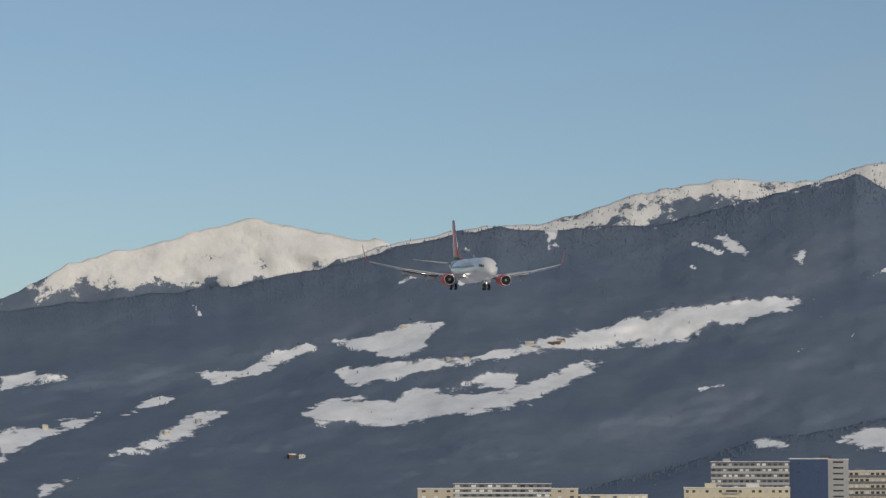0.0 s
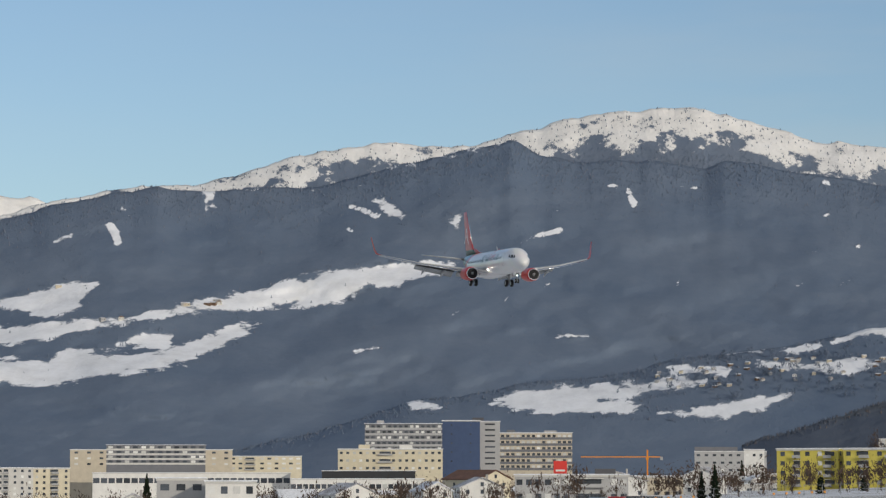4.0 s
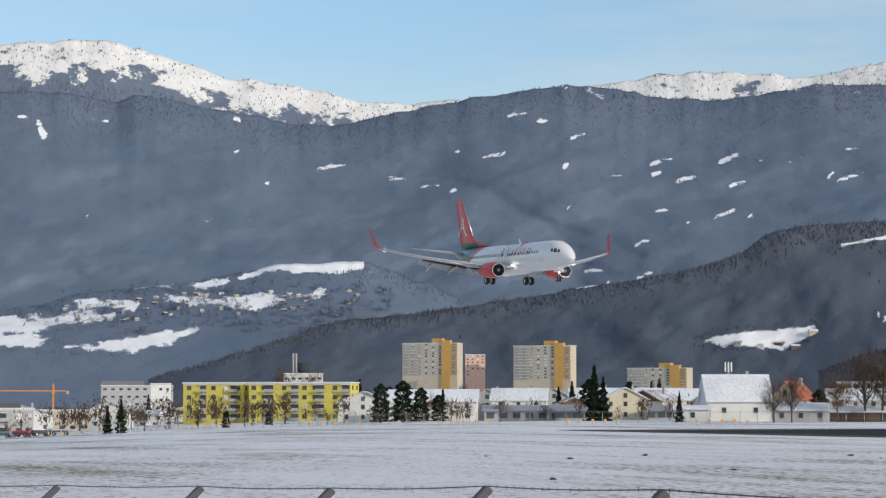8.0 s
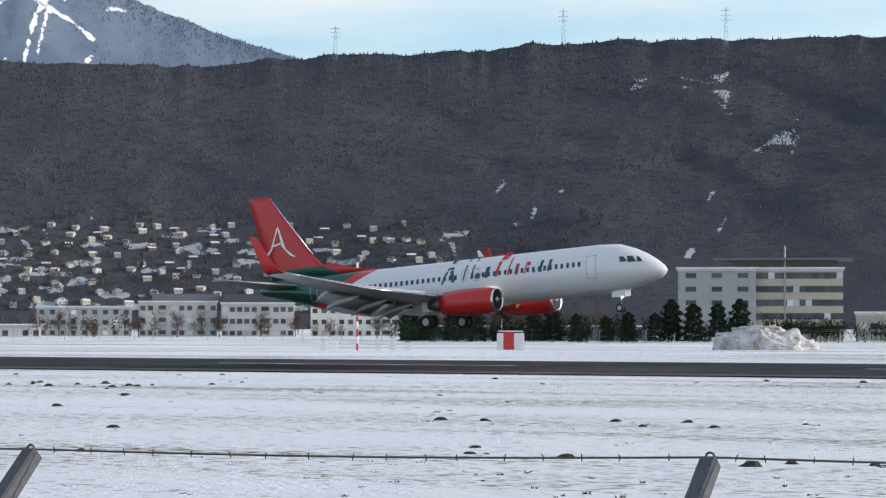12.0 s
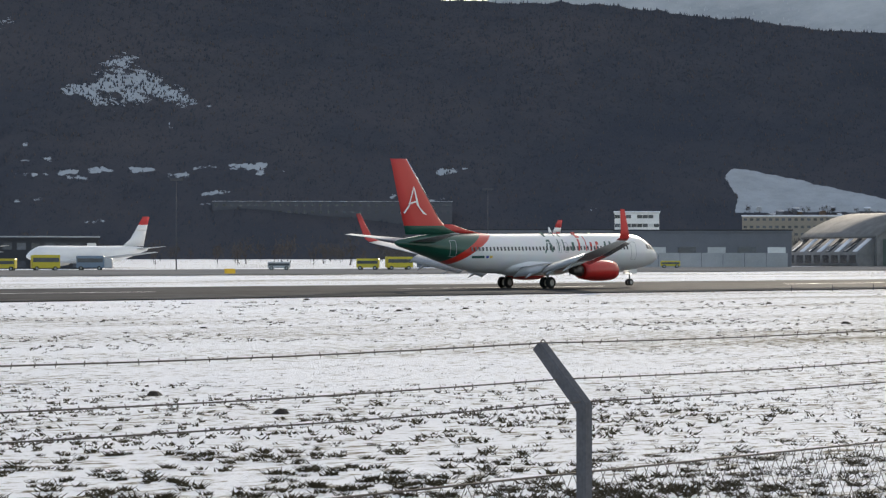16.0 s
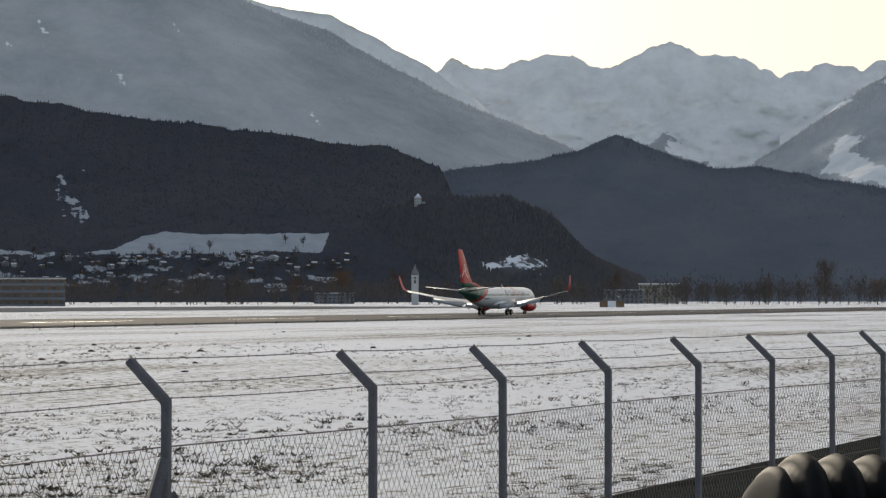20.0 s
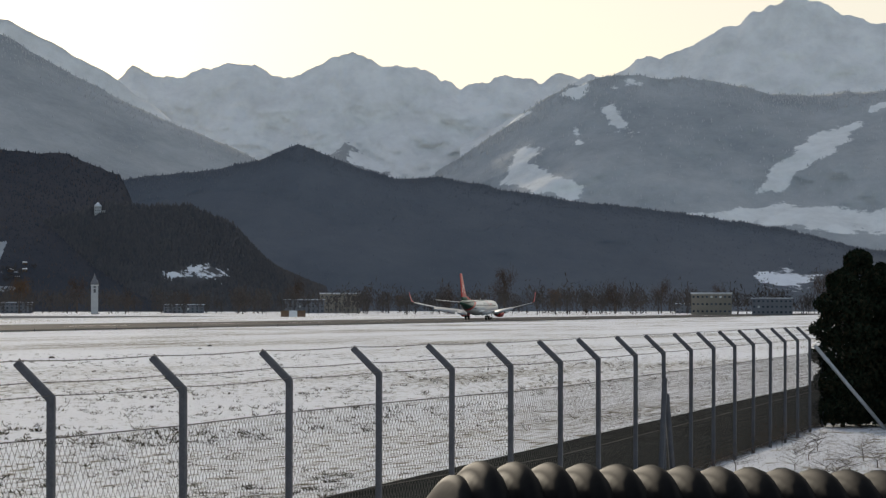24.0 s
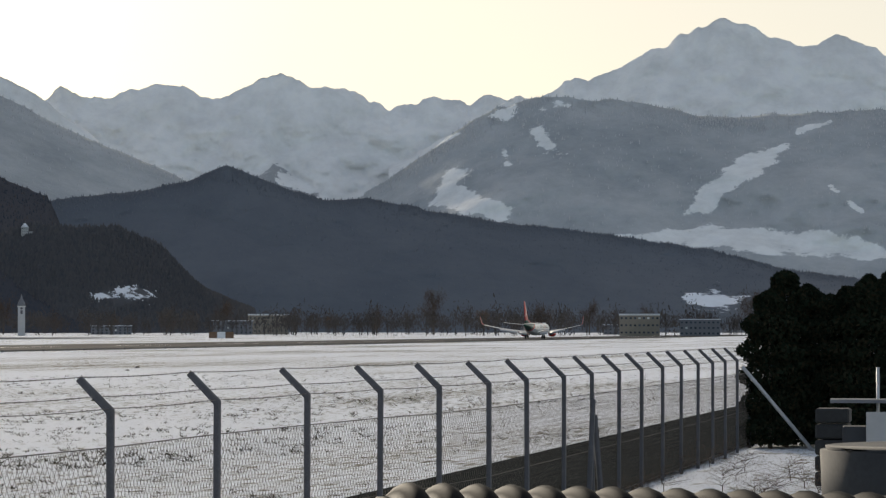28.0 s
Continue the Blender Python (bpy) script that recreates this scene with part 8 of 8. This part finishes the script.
b = [bm.verts.new((x, 20, z)) for x, z in prof]
for k in range(len(prof) - 1):
    bm.faces.new((a[k], a[k + 1], b[k + 1], b[k]))
bm.faces.new(a[::-1])
bm.faces.new(b)
bmesh.ops.recalc_face_normals(bm, faces=bm.faces)
part("shell", bm, METALROOF, shed_)
part("door", box(-6.5, 6.5, -.1, 0, 0, 3.6), PLASTER["black"], shed_)


def parked_jet(label, tail, belly, scale=1.0):
    root = tagged(new("parked_airliner"), label, "airplane")
    rings = [[(x, w * math.sin(2 * math.pi * k / 20), c + h * math.cos(2 * math.pi * k / 20)) for k in range(20)] for x, w, h, c in BODY]
    part("fuselage", loft(rings), WHITE, root)
    part("belly", loft([[(x, w * math.sin(2 * math.pi * k / 14), -1.3 + h * math.cos(2 * math.pi * k / 14)) for k in range(14)] for x, w, h in ((12, .3, .2), (5, 1.75, .85), (-6, 1.75, .85), (-11, .3, .2))]), belly, root)
    part("fin", loft([sym(-11.5, -18.3, 1.9, .3), sym(-14.0, -18.75, 3.6, .4), sym(-15.6, -19.3, 5.6, .3)]), tail[0], root)
    part("fin_band", loft([sym(-15.6, -19.3, 5.6, .3), sym(-16.6, -19.7, 7.0, .26)]), tail[1], root)
    part("fin_tip", loft([sym(-16.6, -19.7, 7.0, .26), sym(-18.1, -20.25, 9.0, .12)]), tail[2], root)
    for s in (-1, 1):
        part("wing", loft([airfoil(a, b, s * y, z, t, -.1) for a, b, y, z, t in ((3.6, -4.4, 1.2, -1.35, 1.0), (1, -3.9, 5.2, -.95, .6), (-5.6, -7.25, 16.7, .5, .2))]), WINGGREY, root)
        part("tailplane", loft([airfoil(-14.9, -18.3, s * .5, 1.2, .42), airfoil(-18.2, -19.6, s * 6.5, 1.8, .14)]), WINGGREY, root)
        part("engine", tube([(5.6, s * 4.83, -1.75), (4, s * 4.83, -1.75), (1.2, s * 4.83, -1.75)], [.95, 1.08, .75], 18), belly, root)
        wheel("wheel", root, -1.6, s * 2.86, -2.9, .57, .8)
    wheel("wheel", root, 14, 0, -3.1, .36, .4)
    for s in (-1, 1):
        part("gear_leg", tube([(-1.5, s * 2.86, -1.2), (-1.6, s * 2.86, -2.9)], [.13, .1], 8), STEEL, root)
    return root


NAVY = material("dark_blue_paint", (0.02, 0.035, 0.11), 0.4, vary=.1, scale=1)
j = parked_jet("parked white airliner with a blue belly and striped fin", (NAVY, WHITE, REDP), NAVY)
p = at(32.6, 545)
j.matrix_world = Matrix.Translation((p.x, p.y, 3.57)) @ Matrix.Rotation(radians(192), 4, "Z")
j = parked_jet("parked white airliner with a red and white fin", (REDP, WHITE, REDP), WHITEP)
p = at(45.9, 650)
j.matrix_world = Matrix.Translation((p.x, p.y, 3.57)) @ Matrix.Rotation(radians(190), 4, "Z")
j = parked_jet("parked white airliner with a red fin tip", (WHITE, WHITE, REDP), WHITEP)
p = at(36.2, 600)
j.matrix_world = Matrix.Translation((p.x, p.y, 3.57)) @ Matrix.Rotation(radians(186), 4, "Z")
prop = tagged(new("parked_propeller_plane"), "small parked white aircraft with a high wing", "airplane")
part("body", tube([(-9, 0, 2.2), (-5, 0, 2.0), (6, 0, 1.9), (10, 0, 1.7), (11.5, 0, 1.5)], [.3, 1.1, 1.3, .9, .1], 16), WHITE, prop)
part("wing", box(-.5, 2.0, -13, 13, 3.1, 3.35, .05), WINGGREY, prop)
part("fin", loft([sym(-6.5, -9.5, 2.5, .2), sym(-8.5, -10, 6, .1)]), WHITE, prop)
for s in (-1, 1):
    part("engine", tube([(3.2, s * 4, 2.9), (0, s * 4, 2.9), (-2, s * 4, 2.9)], [.35, .55, .2], 10), WINGGREY, prop)
    part("leg", box(-.1, .1, s * 2 - .1, s * 2 + .1, 0, 1.4), STEEL, prop)
p = at(55.3, 700)
prop.matrix_world = Matrix.Translation((p.x, p.y, .1)) @ Matrix.Rotation(radians(172), 4, "Z")


def vehicle(name, label, l, h, body, cab=None, category="vehicle"):
    """An apron vehicle along x: body with a window band, cab, four wheels."""
    root = tagged(new(name), label, category, "apron vehicles")
    part("body", box(-l / 2, l / 2, -1.2, 1.2, .55, h, .12), body, root)
    part("window_band", box(-l * .46, l * .46, -1.24, 1.24, h * .55, h * .82), GLASS, root)
    if cab:
        part("cab", box(l / 2, l / 2 + 1.8, -1.15, 1.15, .5, 2.6, .15), cab, root)
    for x in (-l * .33, l * .33):
        for y in (-1.1, 1.1):
            wheel("wheel", root, x, y, .48, .48, .3)
    return root


vg2 = random.Random(3)
YVEH = material("yellow_vehicle_paint", (0.62, 0.5, 0.04), 0.45, vary=.1, scale=1)
# White bodies greyed: the shade on them is put into the paint.
WVEH = material("greyed_white_vehicle_paint", (0.5, 0.51, 0.53), 0.4, vary=.06, scale=1)
GVEH = material("grey_blue_vehicle_paint", (0.18, 0.24, 0.32), 0.4, vary=.1, scale=1)
for az, d, n, l, h, m, lab in ((24.7, 560, "apron_bus", 13, 3.0, WVEH, "long white apron bus"), (26.0, 565, "apron_bus", 13, 3.0, WVEH, "long white apron bus"), (28.0, 560, "apron_bus", 12, 3.0, WVEH, "long white apron bus"), (29.5, 555, "luggage_truck", 5, 2.4, YVEH, "yellow baggage truck on the apron"),
                               (31.0, 548, "tank_truck", 9, 3.0, WVEH, "white fuel tanker truck"), (30.2, 545, "van", 5, 1.9, WVEH, "white van parked on the apron"), (34.4, 545, "loader", 5, 2.6, YVEH, "yellow cargo loader beside an airliner"), (35.3, 550, "loader", 6, 3.4, YVEH, "yellow catering truck beside an airliner"),
                               (36.3, 560, "container_truck", 6, 3.2, GVEH, "grey-blue container truck on the apron"), (42.5, 570, "loader", 5, 2.6, YVEH, "yellow baggage loader on the apron"), (43.2, 575, "loader", 6, 3.0, YVEH, "yellow stair truck on the apron"), (40.5, 560, "van", 5, 1.9, WVEH, "white van parked on the apron"), (46.7, 640, "loader", 7, 4.0, YVEH, "yellow high loader on the apron"),
                               (44.6, 640, "loader", 5, 3.0, YVEH, "yellow stair truck on the apron"), (49.3, 660, "van", 5, 1.9, YVEH, "yellow van before the hangars"), (15.2, 470, "van", 4, 2.2, YVEH, "yellow tractor beside the terminal"), (9.9, 470, "van", 5, 1.9, WVEH, "white van beside the terminal"), (10.6, 472, "van", 5, 1.6, WVEH, "white car beside the terminal"), (-24.2, 480, "van", 5, 2.0, WVEH, "white van parked beside a hall"), (-16.9, 515, "car", 4.4, 1.5, WVEH, "white car parked beside a house")):
    v_ = place_px(vehicle(n, lab, l, h, m, WVEH if "truck" in n else None), az, d, vg2.uniform(-12, 12))
for k in range(14):
    place_px(vehicle("car", vg2.choice(("dark car parked behind the fence", "silver car parked behind the fence", "red car parked behind the fence")), 4.3, 1.5, vg2.choice((GVEH, WVEH, REDP, PLASTER["dark"]))), -82.4 + k * .42, 618 + vg2.uniform(-6, 6), vg2.uniform(-30, 30))
for az, d, h in ((11.7, 430, 16), (24.6, 500, 18), (33.0, 560, 20), (38.2, 560, 20), (45.2, 640, 20), (-43.2, 640, 20), (-26.6, 530, 14)):
    ml = place_px(tagged(new("floodlight_mast"), "tall grey floodlight mast", "lamp", "floodlight masts"), az, d)
    part("pole", tube([(0, 0, -.5), (0, 0, h)], [.14, .09], 8), PLASTER["dark"], ml)
    part("lamp_bar", box(-1.4, 1.4, -.3, .3, h - .3, h + .2), PLASTER["dark"], ml)
tw = place_px(tagged(new("radio_mast"), "concrete mobile radio mast with panel aerials", "mast"), -62.0, 1200)
part("pole", tube([(0, 0, -5), (0, 0, 24)], [.9, .6], 12), CONCRETE, tw)
for dx in (-1.4, 0, 1.4):
    part("aerial", box(dx - .35, dx + .35, -1, -.6, 20, 24.5), WHITEP, tw)

# ---- pylons on the crest, church and castle ----
for az, el, h in ((-33.05, 6.05, 34), (-27.9, 6.35, 38), (-24.25, 6.3, 40)):
    p = on_slope(NEAR, az, el - .12)
    py = tagged(new("power_pylon"), "steel lattice power pylon on the wooded crest", "pylon", "power pylons")
    bm = bmesh.new()
    for sx in (-1, 1):
        for sy in (-1, 1):
            add_tube(bm, [(sx * 2.4, sy * 2.4, -3), (sx * .5, sy * .5, h)], [.22, .16], 4)
    for k in range(9):
        z, z2 = h * k / 9, h * (k + 1) / 9
        w0, w1 = 2.4 - 1.9 * k / 9, 2.4 - 1.9 * (k + 1) / 9
        add_tube(bm, [(-w0, -w0, z), (w1, -w1, z2)], [.12, .12], 3)
        add_tube(bm, [(w0, -w0, z), (-w1, -w1, z2)], [.12, .12], 3)
    part("lattice", bm, GALV, py)
    for z in (h * .68, h * .8, h * .92):
        part("crossarm", box(-5, 5, -.2, .2, z, z + .35), GALV, py)
    py.matrix_world = Matrix.Translation(p) @ Matrix.Rotation(radians(-az), 4, "Z")
ch = place_px(tagged(new("church_tower"), "grey church tower with a dark helm roof", "church"), 66.82, 1230)
part("shaft", box(-3.3, 3.3, 0, 6.6, -2, 27, .1), PLASTER["grey"], ch)
ch.matrix_world = ch.matrix_world @ Matrix.Scale(.52, 4)
part("belfry_opening", box(-1.0, 1.0, -.1, .1, 20, 23.5), PLASTER["dark"], ch)
part("clock", tube([(0, -.05, 25.2), (0, -.2, 25.2)], [1.1, 1.1], 16), PLASTER["dark"], ch)
part("cornice", box(-3.7, 3.7, -.4, 7.0, 26.6, 27.4), PLASTER["pale"], ch)
part("helm", tube([(0, 3.3, 27.3), (0, 3.3, 31), (0, 3.3, 33), (0, 3.3, 38)], [3.8, 3.0, 1.6, .1], 8), PLASTER["slate"], ch)
p = on_slope(CASTLE, 66.9, 2.05)
cs_ = tagged(new("castle"), "pale castle with steep snowy roofs on a knoll", "castle")
part("keep", box(-6, 4, 0, 10, -9, 13, .1), PLASTER["grey"], cs_)
part("roof", loft([[(-6.6, -.6, 13), (4.6, -.6, 13), (4.6, 10.6, 13), (-6.6, 10.6, 13)], [(-1.4, 4.6, 19), (-.6, 4.6, 19), (-.6, 5.4, 19), (-1.4, 5.4, 19)]]), ROOFSNOW, cs_)
part("wing", box(4, 11, 2, 9, -9, 7), PLASTER["grey"], cs_)
panes(cs_, [(x, 0, z, 0) for x in (-4, -1, 2) for z in (3, 7, 10.5)], 1.0, 1.5)
cs_.matrix_world = Matrix.Translation(p) @ Matrix.Rotation(radians(-67), 4, "Z") @ Matrix.Scale(.62, 4)
# Walls painted slate and darkened beige so the far buildings stay dim.
for az, d, z1, n, l in ((71.5, 1500, 8, "factory", "low hall with a snowy roof"), (72.3, 1550, 12, "factory", "dark-walled hall with a curved roof"), (80.65, 1240, 10.5, "apartment_slab", "long dark-walled apartment slab below the hill"), (82.0, 1240, 8, "apartment_slab", "long dark-walled apartment slab below the hill"), (80.3, 1600, 6, "warehouse", "low shed with a snowy roof"), (68.8, 1500, 5, "warehouse", "low dark-walled shed before bare trees"), (65.0, 1450, 6, "warehouse", "dark-walled flat building before the hill")):
    block(n, l, az - .45, az + .45, d, 0, z1, "slate" if z1 < 10 else "backlit_beige", 20, 3, 9, (1.0, 0.9), seed=int(d + az), foot=1, blind=.03)

# ---- trees and hedges between the houses ----
for k in range(38):
    az = -92 + k * .6 + tg.uniform(-.15, .15)
    plant(tg.choice(("bare", "bare", "shrub", "willow", "spruce", "pine")), az, tg.uniform(610, 700) if k % 2 else tg.uniform(820, 1250), tg.uniform(.25, .42) if k % 2 else tg.uniform(.5, .9))
for k in range(13):
    az = -70 + k * .9 + tg.uniform(-.15, .15)
    plant(tg.choice(("bare", "shrub", "willow", "spruce")), az, tg.uniform(585, 760), tg.uniform(.3, .5))


def tree_belt(name, label, az0, az1, d0, d1, h, count, seed, mat):
    """A belt of leafless trees too far off to tell apart: fine twigs in rounded crowns on thin stems."""
    g = np.random.default_rng(seed)
    trees = count // 150
    a, d, hh = g.uniform(az0, az1, trees), g.uniform(d0, d1, trees), h * g.uniform(.55, 1.15, trees)
    tx, ty = d * np.sin(np.radians(a)), d * np.cos(np.radians(a))
    tz = ground_z(tx, ty)
    cs, sz = [], []
    for i in range(trees):
        r = hh[i] * g.uniform(.28, .42)
        q = g.normal(0, .45, (150, 3)) * (r, r, hh[i] * .42)
        q[:, 2] += hh[i] * .58
        q[:20] = np.stack([np.zeros(20), np.zeros(20), np.linspace(0, hh[i] * .6, 20)], -1)
        q[:, 2] = np.clip(q[:, 2], 0, None)
        cs.append(q + (tx[i], ty[i], tz[i]))
        sz.append(hh[i] * g.uniform(.04, .09, 150))
    ob = tri_cloud(name, np.concatenate(cs), np.concatenate(sz), (.8, .6, .3), mat, None, seed)
    return tagged(ob, label, "trees", kind="stuff")


DIMTWIG = tree_material("far_grey_twigs", ((0.075, 0.068, 0.064), (0.105, 0.092, 0.085), (0.09, 0.08, 0.075)))
tree_belt("valley_tree_belt", "dense belt of leafless trees along the valley floor", 57, 87, 1250, 1750, 15, 60000, 71, DIMTWIG)
tree_belt("field_tree_belt", "thicket of leafless brown trees behind the runway", -54.6, -45.5, 570, 640, 8.5, 36000, 72, TWIG)
def slope_belt(name, label, rng, az0, az1, el0, el1, h, trees, seed, mat):
    """Leafless trees and hedges on a hillside, between its houses."""
    g = np.random.default_rng(seed)
    cs, sz = [], []
    for _ in range(trees):
        p = on_slope(rng, g.uniform(az0, az1), g.uniform(el0, el1))
        hh = h * g.uniform(.5, 1.2)
        q = g.normal(0, .45, (60, 3)) * (hh * .36, hh * .36, hh * .36)
        q[:, 2] = np.clip(q[:, 2] + hh * .55, 0, None)
        cs.append(q + np.array(p))
        sz.append(hh * g.uniform(.07, .14, 60))
    ob = tri_cloud(name, np.concatenate(cs), np.concatenate(sz), (.8, .6, .3), mat, None, seed)
    return tagged(ob, label, "trees", kind="stuff")


slope_belt("village_trees", "dark leafless trees between the hillside houses", NEAR, -45.5, -27, .25, 2.4, 10, 620, 79, DIMTWIG)
# Terrace trees borrow T_EAST, so haze is painted into them too.
slope_belt("terrace_trees", "haze-tinted trees between the houses of the terrace village", SHELF, -78, -69.5, 1.6, 2.7, 13, 220, 80, T_EAST)
slope_belt("valley_village_trees", "dark leafless trees between the valley houses", NEAR, 51, 65.5, .15, .92, 8, 420, 81, DIMTWIG)
tree_belt("village_hedges", "leafless trees between the hillside houses", -46, -27, 700, 900, 7, 24000, 73, TWIG)
tree_belt("town_tree_belt", "leafless trees and hedges between the houses of the town", -97, -70, 640, 1300, 9, 60000, 74, TWIG)
tree_belt("suburb_tree_belt", "leafless trees and hedges between houses and greenhouses", -70, -57, 640, 900, 6, 26000, 76, TWIG)
tree_belt("apron_tree_belt", "leafless trees at the foot of the hill", 8, 57, 760, 1500, 10, 40000, 75, DIMTWIG)
tree_belt("evergreen_hedge", "dark evergreen shrubs along the far side of the runway", -31.8, -20.5, 495, 530, 5.0, 26000, 77, NEEDLE)
tree_belt("evergreen_hedge", "dark evergreen thicket behind the runway", -51, -46.5, 505, 560, 8.0, 20000, 78, NEEDLE)


def motions():
    walk(plane, [(t, pose(x, y, z, bank, -nose_up, heading)) for t, x, y, z, heading, nose_up, bank in FLIGHT])


motions()
